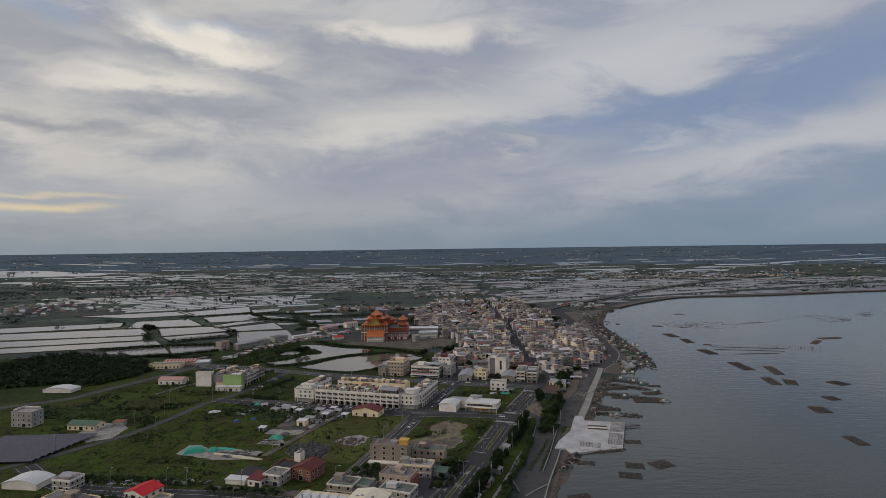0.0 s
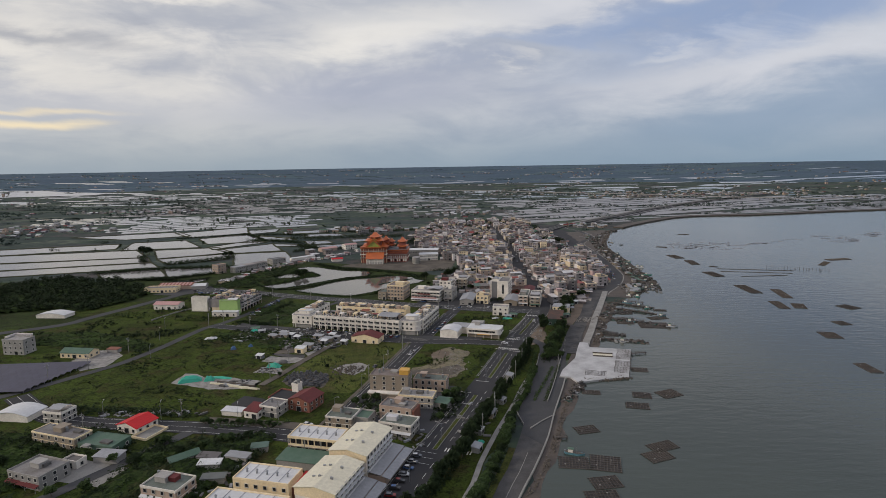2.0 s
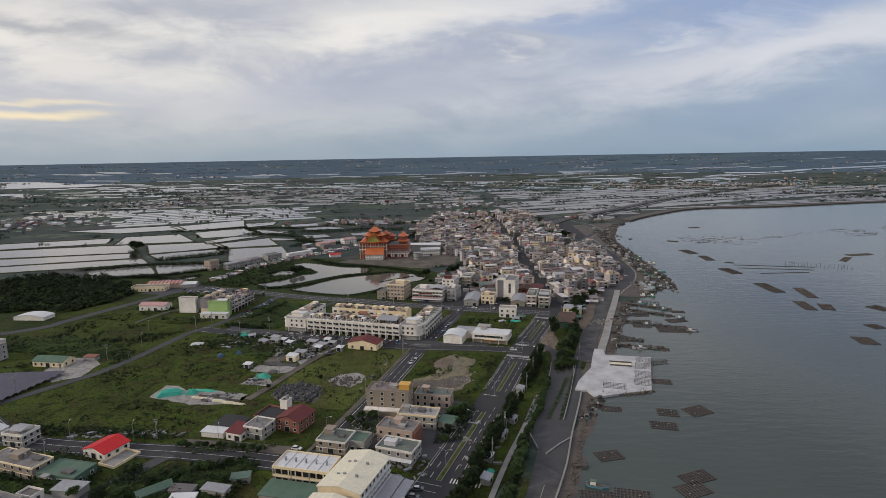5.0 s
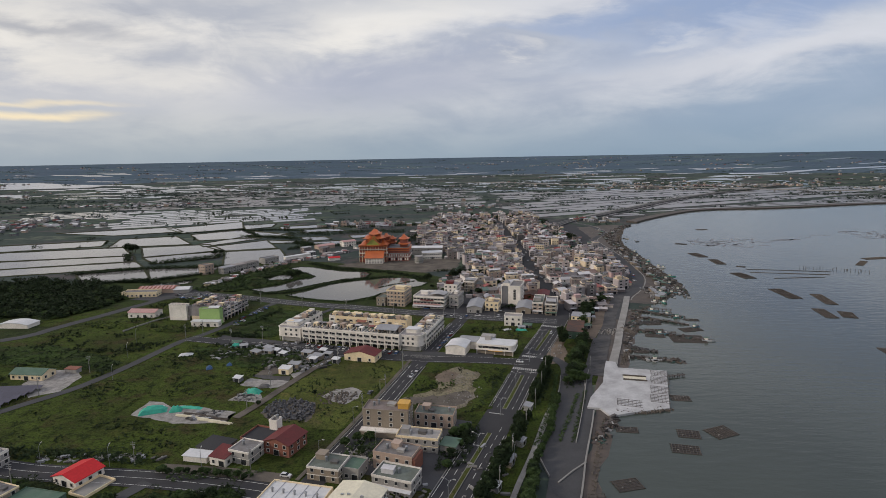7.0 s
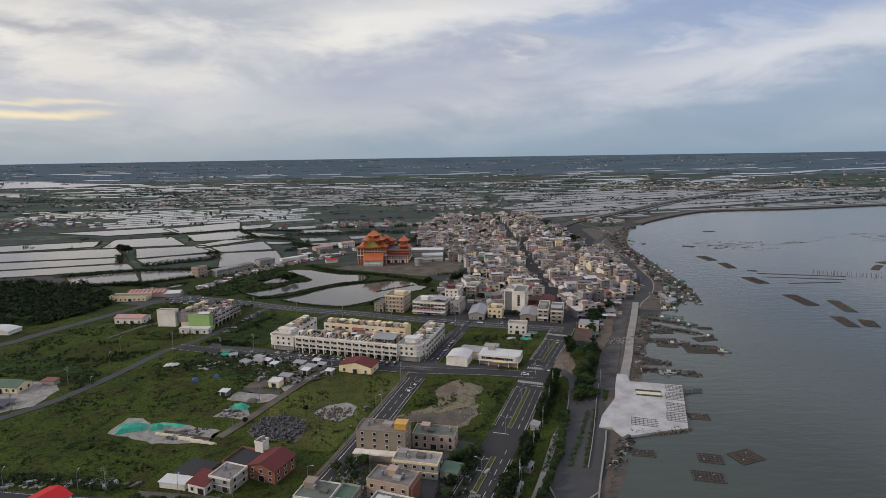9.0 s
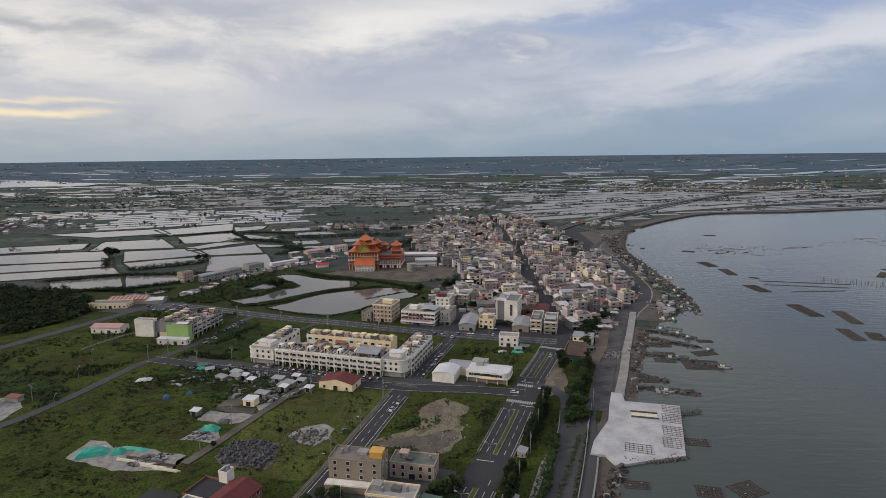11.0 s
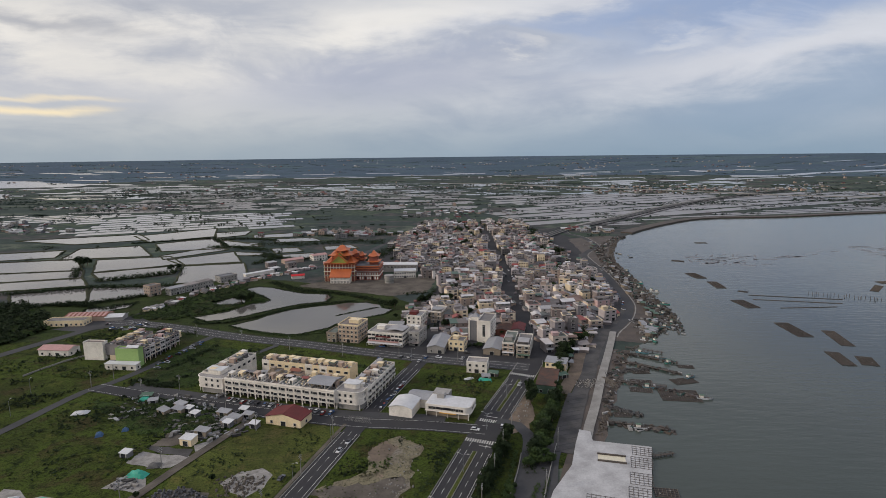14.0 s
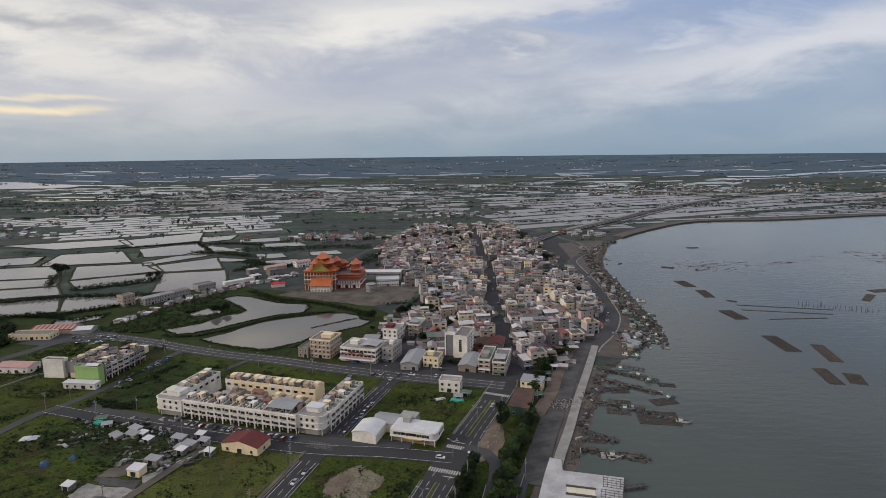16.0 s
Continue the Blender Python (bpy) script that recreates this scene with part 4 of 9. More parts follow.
        part("roof_shelter", Mesh().gable(sx, sx + sw, sy, sy + sd, H + hh, 0.9, 0.3, 0.12), M[sm], r, "sheet-metal shelter on the flat roof")
        for px, py in ((sx, sy), (sx + sw, sy), (sx, sy + sd), (sx + sw, sy + sd)):
            part("shelter_post", Mesh().box(px - 0.08, px + 0.08, py - 0.08, py + 0.08, H, H + hh + 0.05), M["steel"], r)
    if win:
        windows(r, w, d, storeys, sh, sides, mesh, spacing)
    return r


# -- the terraced block --
def terrace_unit(w, d, wall, label, v=0):
    r = thing("terrace_house", 0, 0, 0, label, "house", "houses of the terrace")
    H, g0 = 10.4, 3.5
    part("upper_wall", Mesh().box(0, w, 0, d, g0, H), M[wall], r)
    part("ground_wall", Mesh().box(0, w, 2.8, d, 0, g0), M[wall], r)
    part("shop_front", Mesh().box(0.5, w - 0.5, 2.68, 2.8, 0.05, 2.9), M["glass"], r, "dark shop front under the arcade")
    part("pier", Mesh().box(0, 0.32, 0, 0.5, 0, g0), M[wall], r)
    part("pier", Mesh().box(w - 0.32, w, 0, 0.5, 0, g0), M[wall], r)
    n = 8
    ring = [(0.32 + (w - 0.64) * (0.5 - 0.5 * math.cos(math.pi * i / n)), 2.3 + 1.1 * math.sin(math.pi * i / n)) for i in range(n + 1)]
    pts = [(x, y, z) for y in (0.02, 0.4) for x, z in ring] + [(x, y, g0) for y in (0.02, 0.4) for x, z in ring]
    k = n + 1
    part("arch", Mesh().add(pts, [(i, i + 1, 2 * k + i + 1, 2 * k + i) for i in range(n)] + [(k + i, 3 * k + i, 3 * k + i + 1, k + i + 1) for i in range(n)] + [(i, k + i, k + i + 1, i + 1) for i in range(n)]), M[wall], r)
    for z in (g0, 6.9):
        part("ledge", Mesh().box(0.05, w - 0.05, -0.55, 0, z - 0.1, z + 0.12), M[wall], r)
        part("balustrade", Mesh().box(w * 0.3, w - 0.3, -0.55, -0.45, z + 0.12, z + 0.85), M["frame"], r)
        part("window", WIN, None, r, at=pose(w * 0.26, 0, z + 0.9))
        part("window", WIN_WIDE, None, r, at=pose(w * 0.66, 0, z + 0.7))
    part("cornice", Mesh().box(0.01, w - 0.01, -0.3, 0.1, H - 0.2, H + 0.05), M[wall], r)
    part("roof", Mesh().box(0.1, w - 0.1, 0.2, d - 0.1, H - 0.05, H + 0.08), M["flat_roof"], r)
    part("parapet", Mesh().ring(0, w, 0, d, H, H + 0.8, 0.18), M[wall], r)
    if v != 3:
        x0, y0, h = 0.6 + 0.7 * (v == 1), 3.0 + 1.5 * (v % 3), 2.3 + 0.3 * (v % 4)
        part("stair_house", Mesh().box(x0, x0 + 2.7, y0, y0 + 3.6, H, H + h).box(x0 - 0.2, x0 + 2.9, y0 - 0.2, y0 + 3.8, H + h, H + h + 0.15), M[(wall, "cream", "pinkish", wall, "cream")[v]], r)
        part("stair_door", Mesh().box(x0 + 0.7, x0 + 1.7, y0 - 0.06, y0, H + 0.1, H + 2.0), M["glass"], r)
    if v in (1, 3):
        part("shelter_roof", Mesh().box(0.3, w - 0.3, 4.2 + v, d - 2.0, H + 2.3, H + 2.4), M["metal_roof"], r)
        part("shelter_screen", Mesh().box(0.4, w - 0.4, d - 2.3, d - 2.1, H + 0.1, H + 2.3), M["scrap"], r)
    if v != 2:
        part("water_tank", Mesh().cylinder(3.9, 2.2 + v, H, H + 1.5, 0.6, 9, 0, 0.5), M["steel"], r)
    part("roof_box", Mesh().box(w - 1.7, w - 0.5, d - 1.9, d - 0.6, H, H + 0.9 + 0.3 * v), M["scrap"], r)
    part("back_window", WIN_WIDE, None, r, at=pose(w * 0.5, d, 7.6, 0, 0, 180))
    rnd, g = random.Random(v * 7 + len(label)), Mesh()
    for k in range(11):
        px, py, s = rnd.uniform(0.5, w - 1.4), rnd.uniform(0.6, d - 1.4), rnd.uniform(0.35, 1.0)
        g.box(px, px + s * rnd.uniform(0.6, 1.6), py, py + s, H + 0.08, H + 0.1 + s * rnd.uniform(0.5, 1.5), rnd.randrange(6))
    tagged(part("roof_clutter", g, (M["scrap"], M["dark_grey"], M["white_roof"], M["green_paint"], M["brick"], M["cream"]), r, "pots, boxes and tanks on the roof terrace"), kind="stuff")
    return r


UNIT = [terrace_unit(5.07, 12.5, "white", "white three-storey terraced house with an arcade and " + roof, v) for v, roof in enumerate(("roof hut", "roof shelter", "stair hut", "sheet roof shelter"))]
UNIT_CREAM = [terrace_unit(5.07, 11.0, wall, wall + " three-storey terraced house with " + roof, v) for v, wall, roof in ((0, "cream", "a roof hut"), (2, "cream", "a tall stair hut"), (4, "white", "a stair hut"), (1, "cream", "a roof shelter"))]


def row_of(units, x, y, rot, n, w=5.07, order="0132021303120231"):
    for k in range(n):
        unit = units[int(order[k % 16]) % len(units)]
        m = pose(x + math.cos(radians(rot)) * w * k, y + math.sin(radians(rot)) * w * k, 0, 0, 0, rot)
        if unit.matrix_basis.translation.length < 1e-6:
            unit.matrix_basis = m
        else:
            copy_thing(unit, m)


row_of(UNIT, -97.3, 348.5, GRID, 14)
row_of(UNIT, -11.5, 331.0, GRID + 90, 8)
row_of(UNIT, -103.8, 392.0, GRID - 90, 7)
row_of(UNIT_CREAM, -22.5 - 0.958 * 10.9 + 10, 366.8 + 0.287 * 10.9, GRID + 180, 12)


def corner_house(x, y, rot, w, d, H, rad, label, flip=False):
    """A corner building with one rounded edge."""
    r = thing("corner_house", x, y, rot, label, "house", "houses of the terrace")
    arc = [(w - rad + rad * math.sin(math.pi / 2 * i / 8), rad - rad * math.cos(math.pi / 2 * i / 8)) for i in range(9)]
    ring = [(0, 0)] + arc + [(w, d), (0, d)]
    if flip:
        ring = [(w - px, py) for px, py in ring][::-1]
    part("wall", Mesh().prism(ring, 3.4, H), M["white"], r)
    inner = [(w / 2 + (px - w / 2) * 0.86, d / 2 + (py - d / 2) * 0.86) for px, py in ring]
    part("ground_wall", Mesh().prism(inner, 0, 3.4), M["grey_wall"], r)
    for px, py in (ring[0], ring[5], ring[-1], ring[-2]):
        qx, qy = w / 2 + (px - w / 2) * 0.96, d / 2 + (py - d / 2) * 0.96
        part("column", Mesh().cylinder(qx, qy, 0, 3.4, 0.28, 10), M["white"], r)
    for z in (3.35, 6.7, H - 0.1):
        part("ledge", Mesh().prism([(w / 2 + (px - w / 2) * 1.035, d / 2 + (py - d / 2) * 1.035) for px, py in ring], z, z + 0.22), M["white"], r)
    part("roof", Mesh().prism([(w / 2 + (px - w / 2) * 0.97, d / 2 + (py - d / 2) * 0.97) for px, py in ring], H + 0.12, H + 0.2), M["flat_roof"], r)
    part("stair_house", Mesh().prism([(w * 0.5 + (px - w / 2) * 0.55, d * 0.6 + (py - d / 2) * 0.5) for px, py in ring], H + 0.2, H + 2.8), M["white"], r)
    part("roof_hood", Mesh().prism([(w * 0.5 + (px - w / 2) * 0.62, d * 0.6 + (py - d / 2) * 0.56) for px, py in ring], H + 2.8, H + 3.05), M["white_roof"], r)
    for z in (4.4, 7.7):
        for i in range(3):
            part("window", WIN, None, r, at=pose(w * (0.17 + 0.22 * i) + (w * 0.22 if flip else 0), 0, z))
        for i in range(3):
            part("window", WIN, None, r, at=on_side("left" if flip else "right", w, d, 0.45 + 0.2 * i, z))
    return r


corner_house(-29.0, 329.6, GRID, 15.0, 12.0, 10.6, 4.0, "white rounded corner building of the terrace with a roof pavilion")
corner_house(-116.5, 354.5, GRID, 18.5, 13.0, 9.8, 4.0, "white corner building of the terrace with a curved canopy", True)
for k, (s, t, w, d, h, mat, label) in enumerate(((30, 16, 9, 9, 7.2, "cream", "cream house in the courtyard of the terrace"), (42, 17, 8, 8, 6.6, "taupe", "brown house in the courtyard of the terrace"), (18, 16, 8, 9, 7.4, "grey_wall", "grey house in the courtyard of the terrace"), (54, 16, 9, 8, 8.6, "pinkish", "brown courtyard house of the terrace"))):
    house(-97.3 + AX[0] * s + AY[0] * t, 348.5 + AX[1] * s + AY[1] * t, GRID, w, d, 2, mat, label, sh=h / 2, hut=(1, 2, 3, 3, 2.2, mat))
pv = thing("roof_shelter", -97.3 + AX[0] * 54, 348.5 + AX[1] * 54, GRID, "grey sheet-metal shelter over the terrace roof", "shelter", z=11.2)
part("roof", Mesh().gable(0.4, 14.8, 0.3, 12.2, 2.3, 1.1, 0.3, 0.15), M["grey_roof"], pv)
for px in (0.4, 5.2, 10.0, 14.8):
    for py in (0.3, 12.2):
        part("post", Mesh().box(px - 0.1, px + 0.1, py - 0.1, py + 0.1, 0, 2.3), M["steel"], pv)
house(-62.5, 313.0, GRID, 20.5, 11.0, 1, "cream", "cream hall with a maroon hipped sheet roof", "hall", "hall", 4.4, "gable", "maroon", rise=2.4, mesh=WIN, spacing=6.5, along="y")

# -- blocks beyond the pond road --
house(-48, 441, GRID, 16, 18, 4, "pinkish", "tan four-storey block with pale corner bands", "apartment block", "apartment_block", 3.3, hut=(6, 6, 8, 6, 2.4, "cream"), trim="cream", tank=True, spacing=3.0)
house(-57, 442, GRID, 8, 14, 2, "taupe", "tan two-storey annex beside the apartment block", hut=None)
sr = house(-25, 434, GRID, 27, 20, 3, "white", "white three-storey showroom with long red and white terraces", "showroom", "showroom", 3.2, hut=(4, 8, 6, 5, 2.5, "white"), canopy=(3.0, 3.0, "white_roof"), mesh=WIN_WIDE, spacing=3.0, trim="white")
part("fascia", Mesh().box(6, 18, -0.35, -0.12, 6.5, 7.5), M["maroon"], sr, "dark red fascia band")
part("balcony_band", Mesh().box(0.5, 24, -1.2, -0.1, 3.5, 4.3), M["pink_roof"], sr, "pinkish red balcony band")
part("window_band", Mesh().box(1, 25.5, -0.09, 0.02, 4.6, 6.1), M["glass"], sr, "long dark window band")
part("roof_shelter", Mesh().gable(14, 26, 4, 16, 11.2, 0.8, 0.3, 0.12, 0, "y"), M["metal_roof"], sr)
house(5, 431, GRID, 8, 18, 3, "grey_wall", "narrow pale grey three-storey house", hut=(2, 8, 3, 4, 2.2, "white"), canopy=(2.0, 3.0, "metal_roof"))
house(19, 415, GRID + 6, 12, 26, 1, "grey_wall", "open metal shed with a grey-green sheet roof", "shed", "shed", 4.6, "gable", "grey_roof", rise=1.6, along="y", spacing=6)
house(34, 420, GRID, 11, 11, 2, "cream", "cream two-storey house with a pale red balcony front", hut=(2, 4, 4, 4, 2.2, "cream"), sh=3.5)
house(45, 379, GRID + 4, 13, 9, 2, "white", "white two-storey house on a weedy plot", hut=None, spacing=3.4, sh=3.4)
house(71, 409, 16 - 90 + 60, 8, 26, 3, "pinkish", "pinkish three-storey house with a stepped roof", sh=2.9, mesh=WIN_WIDE, canopy=(1.4, 2.8, "white_roof"), trim="white", hut=(1, 6, 5, 6, 2.4, "grey_wall"))
house(58, 411, GRID + 2, 12, 24, 1, "taupe", "long low shed with a green-grey sheet roof", "shed", "shed", 4.2, "gable", "grey_roof", rise=1.4, along="y", spacing=7)
house(80, 404, 8 - 22, 9, 25, 3, "taupe", "brown three-storey corner house with sheds on its roof", sh=2.9, mesh=WIN_WIDE, trim="white", canopy=(1.4, 2.8, "green_paint"), hut=None, shelter=(1, 2, 7, 9, 2.2, "metal_roof"))
house(95, 379, GRID - 4, 13, 10, 2, "cream", "cream two-storey block with a dark sheet roof", roof="shed", roof_mat="grey_roof", rise=0.6, sh=3.2)
gs = house(84, 347, GRID, 11, 24, 1, "green_paint", "green-walled shed with a rusty brown roof", "shed", "shed", 5.2, "shed", "rust", rise=1.0, spacing=5)
house(1, 320.5, GRID, 13, 14, 1, "white", "pale warehouse with a rounded white roof", "warehouse", "warehouse", 5.2, "arch", "white_roof", rise=1.5, spacing=30, sides=())
house(10, 332, GRID, 14, 11, 1, "white", "pale warehouse with a low grey gabled roof", "warehouse", "warehouse", 5.0, "gable", "grey_roof", rise=1.3, spacing=30, sides=())
corner = thing("restaurant", 20.5, 320, GRID, "white two-storey restaurant with a rounded corner and flat roof", "restaurant")
ring = [(0, 0), (21, 0)] + [(21 + 3.5 * math.sin(math.pi / 2 * i / 6), 3.5 - 3.5 * math.cos(math.pi / 2 * i / 6)) for i in range(1, 7)] + [(24.5, 13), (0, 13)]
part("upper_wall", Mesh().prism(ring, 3.4, 7.0), M["white"], corner)
part("ground_wall", Mesh().box(0.5, 23, 1.6, 12.8, 0, 3.4), M["taupe"], corner)
part("roof", Mesh().prism([(12 + (px - 12) * 0.97, 6.5 + (py - 6.5) * 0.95) for px, py in ring], 7.0, 7.1), M["white_roof"], corner)
part("ledge", Mesh().prism([(12 + (px - 12) * 1.02, 6.5 + (py - 6.5) * 1.04) for px, py in ring], 3.2, 3.5), M["white"], corner)
part("annex", Mesh().box(0, 9, 13, 20, 0, 7.6), M["grey_wall"], corner)
part("stair_house", Mesh().box(4, 8, 8, 12, 7.1, 9.6), M["grey_wall"], corner)
part("window_band", Mesh().box(1.5, 20.5, -0.06, 0.02, 4.5, 5.9), M["glass"], corner, "long dark window band")
part("awning", Mesh().box(8, 17, -0.9, 0, 2.9, 3.2), M["gold"], corner, "yellow shop awning")
for px in (0.4, 6, 12, 18, 23.5):
    part("column", Mesh().cylinder(px, 0.5, 0, 3.4, 0.25, 8), M["white"], corner)
for px in (2.5, 5.0, 9.0, 15.0, 17.5, 20.0):
    part("window", WIN, None, corner, at=pose(px, 0, 4.4))
for py in (5.0, 8.0, 11.0):
    part("window", WIN, None, corner, at=pose(24.5, py, 4.4, 0, 0, 90))


# -- white office tower --
def office_tower(x, y, rot):
    r = thing("office_tower", x, y, rot, "white six-storey tower with a dark grey stone front and slim window", "tower")
    part("main_wall", Mesh().box(7.5, 17, 0, 22, 0, 20).box(0, 7.5, 3, 20, 0, 19), M["white"], r)
    part("stone_front", Mesh().box(0.9, 6.4, 2.6, 3.0, 0, 19.5), M["dark_grey"], r, "dark grey stone slab on the front")
    part("fin", Mesh().box(0, 0.9, 2.2, 4, 0, 21), M["white"], r)
    part("fin", Mesh().box(6.4, 7.5, 2.2, 4, 0, 21), M["white"], r)
    part("slot_window", Mesh().box(11.2, 13.2, -0.08, 0.05, 6, 17), M["glass"], r, "tall slim dark window")
    for s in range(6):
        part("slot_bar", Mesh().box(11.1, 13.3, -0.16, 0, 6.6 + 1.8 * s, 6.8 + 1.8 * s), M["frame"], r)
        part("ledge", Mesh().box(16.95, 17.35, 1, 21, 3.2 * s + 2.9, 3.2 * s + 3.2), M["white"], r)
        for k in range(4):
            part("window", WIN_WIDE, None, r, at=pose(17, 3.5 + 5 * k, 3.2 * s + 1.1, 0, 0, 90))
    part("roof", Mesh().box(7.8, 16.7, 0.3, 21.7, 20, 20.2), M["flat_roof"], r)
    part("parapet", Mesh().ring(7.4, 17.1, -0.1, 22.1, 20, 21.1, 0.25), M["white"], r)
    part("plant_room", Mesh().box(1, 7, 5, 11, 19, 22), M["white"], r)
    r.scale = (1, 1, 0.8)
    part("spire", Mesh().prism(((1, 5), (7, 5), (7, 11), (1, 11)), 22, 25.5, 0, 0.08), M["grey_roof"], r, "grey pyramid roof of the plant room")


office_tower(48.5, 438.5, GRID)
house(1, 474, GRID, 12, 16, 3, "white", "white three-storey house with a red roof hut", sh=3.2, hut=(1, 4, 6, 6, 2.4, "maroon"), canopy=(2.0, 2.9, "white_roof"), spacing=3.4)
house(20, 486, GRID, 9, 18, 3, "taupe", "brown three-storey house with terraces", sh=3.1, spacing=3.2, trim="white", shelter=(1, 1, 7, 8, 2.2, "grey_roof"))
house(-14, 470, GRID + 10, 12, 9, 1, "grey_wall", "open shed with a green-grey sheet roof", "shed", "shed", 3.2, "shed", "grey_roof", rise=0.7, win=False)
house(70, 452, GRID, 11, 20, 1, "brick", "low hall with a rust-red sheet roof", "hall", "hall", 4.2, "gable", "rust", rise=1.4, along="y", win=False)
house(82, 452, GRID + 4, 10, 18, 1, "grey_wall", "low hall with a dark red sheet roof", "hall", "hall", 4.2, "gable", "maroon", rise=1.4, along="y", win=False)


# -- temple --
def tiled_roof(mesh, cx, cy, z, w, d, h, ridge, lift=0.9):
    """A swept roof with lifted corners."""
    rows = []
    for i in range(6):
        t = i / 5
        hx, hy = w / 2 + (ridge / 2 - w / 2) * t, d / 2 + (0.25 - d / 2) * t
        zz, up = z + h * t ** 1.5, lift * (1 - t) ** 3
        rows.append([(cx + sx * hx, cy + sy * hy, zz + (up if sx and sy else 0)) for sx, sy in ((-1, -1), (0, -1), (1, -1), (1, 0), (1, 1), (0, 1), (-1, 1), (-1, 0))])
    pts = [p for row in rows for p in row] + [(cx + (p[0] - cx) * 0.98, cy + (p[1] - cy) * 0.98, p[2] - 0.5) for p in rows[0]]
    fs = [(8 * i + j, 8 * i + (j + 1) % 8, 8 * i + 8 + (j + 1) % 8, 8 * i + 8 + j) for i in range(5) for j in range(8)]
    fs += [(48 + (j + 1) % 8, 48 + j, j, (j + 1) % 8)[::-1] for j in range(8)] + [tuple(range(40, 48)), tuple(range(55, 47, -1))]
    return mesh.add(pts, fs)


def build_temple():
    r = thing("temple", -92, 633, -3, "large temple with orange glazed roofs and a gold-green gable", "temple")
    part("gate_wall", Mesh().box(0, 23, 0, 10, 0, 7.2), M["white"], r, "white gate front with bays")
    for k in range(6):
        part("gate_bay", Mesh().box(1.0 + 3.7 * k, 3.6 + 3.7 * k, -0.1, 0.1, 0.4, 3.0), M["grey_wall"], r)
        part("gate_window", Mesh().box(1.0 + 3.7 * k, 3.6 + 3.7 * k, -0.1, 0.1, 4.0, 6.2), M["frame"], r)
    part("gate_roof", Mesh().add([(-1, -1.2, 7.0), (24, -1.2, 7.0), (24, 10.5, 14.8), (-1, 10.5, 14.8), (-1, -1.2, 7.5), (24, -1.2, 7.5), (24, 10.5, 15.2), (-1, 10.5, 15.2)], [(4, 5, 6, 7), (3, 2, 1, 0), (0, 1, 5, 4), (1, 2, 6, 5), (2, 3, 7, 6), (3, 0, 4, 7)]), M["orange"], r, "orange tiled skirt roof")
    part("main_wall", Mesh().box(-9, 27, 10, 46, 0, 20.5), M["temple_wall"], r)
    part("wing_wall", Mesh().box(27, 55, 16, 44, 0, 16.5), M["temple_wall"], r)
    for z, m in ((7.0, "grey_wall"), (11.5, "white"), (16.0, "grey_wall"), (20.3, "orange")):
        part("eave_band", Mesh().box(-10.2, 27.6, 8.8, 47, z, z + 0.9), M[m], r)
    for z, m in ((5.2, "white"), (9.8, "grey_wall"), (13.6, "orange"), (16.3, "orange")):
        part("eave_band", Mesh().box(26.8, 56, 14.8, 45, z, z + 0.7), M[m], r)
    for k in range(9):
        part("bay_window", Mesh().box(28.5 + 3 * k, 30.3 + 3 * k, 15.85, 16.05, 6.4, 9.0), M["frame"], r)
        part("bay_window", Mesh().box(28.5 + 3 * k, 30.3 + 3 * k, 15.85, 16.05, 1.0, 4.4), M["white"] if k % 3 else M["glass"], r)
    for k in range(11):
        part("column", Mesh().box(-9.4 + 3.6 * k, -8.9 + 3.6 * k, 9.4, 10, 0, 20), M["cream"], r)
    part("wing_roof", Mesh().box(27.4, 54.6, 16.4, 43.6, 17.2, 17.5), M["dark_grey"], r, "dark flat roof of the wing")
    part("lower_roof", tiled_roof(Mesh(), 9, 27, 21.2, 39, 40, 7.0, 20, 1.6), M["orange"], r, "orange swept main roof")
    part("middle_wall", Mesh().box(-1, 19, 16, 38, 22, 30), M["temple_wall"], r)
    part("middle_roof", tiled_roof(Mesh(), 9, 27, 29, 29, 30, 5.5, 12, 1.6), M["orange"], r)
    part("top_wall", Mesh().box(4, 14, 21, 33, 31, 34.5), M["temple_wall"], r)
    part("top_roof", tiled_roof(Mesh(), 9, 27, 34, 17, 18, 6.0, 5, 1.5), M["orange"], r)
    part("finial", Mesh().cylinder(9, 27, 39.6, 42.0, 0.4, 8, 0, 0.1), M["gold"], r)
    for z, w in ((22.0, 20), (27.5, 13)):
        part("gable", Mesh().add([(9 - w / 2, 9.2 + (z - 22) * 0.9, z), (9 + w / 2, 9.2 + (z - 22) * 0.9, z), (9, 9.2 + (z - 22) * 0.9, z + w * 0.45), (9 - w / 2, 15 + z - 22, z), (9 + w / 2, 15 + z - 22, z), (9, 15 + z - 22, z + w * 0.45)], [(0, 1, 2), (5, 4, 3), (0, 2, 5, 3), (1, 4, 5, 2), (0, 3, 4, 1)]), M["temple_green"], r, "gold-green carved gable")
        part("gable_rake", Mesh().beam((9 - w / 2 - 1, 8.6 + (z - 22) * 0.9, z - 0.2), (9, 8.6 + (z - 22) * 0.9, z + w * 0.48), 1.2).beam((9 + w / 2 + 1, 8.6 + (z - 22) * 0.9, z - 0.2), (9, 8.6 + (z - 22) * 0.9, z + w * 0.48), 1.2), M["orange"], r)
    for cx, cy, z, s in ((23, 34, 21, 1.0), (31, 37, 19, 0.85), (48, 26, 17.2, 1.25)):
        part("pavilion_wall", Mesh().box(cx - 4 * s, cx + 4 * s, cy - 4 * s, cy + 4 * s, z, z + 9 * s), M["temple_wall"], r)
        part("pavilion_roof", tiled_roof(Mesh(), cx, cy, z + 3.0 * s, 13 * s, 13 * s, 3.5 * s, 5 * s, 1.2), M["orange"], r)
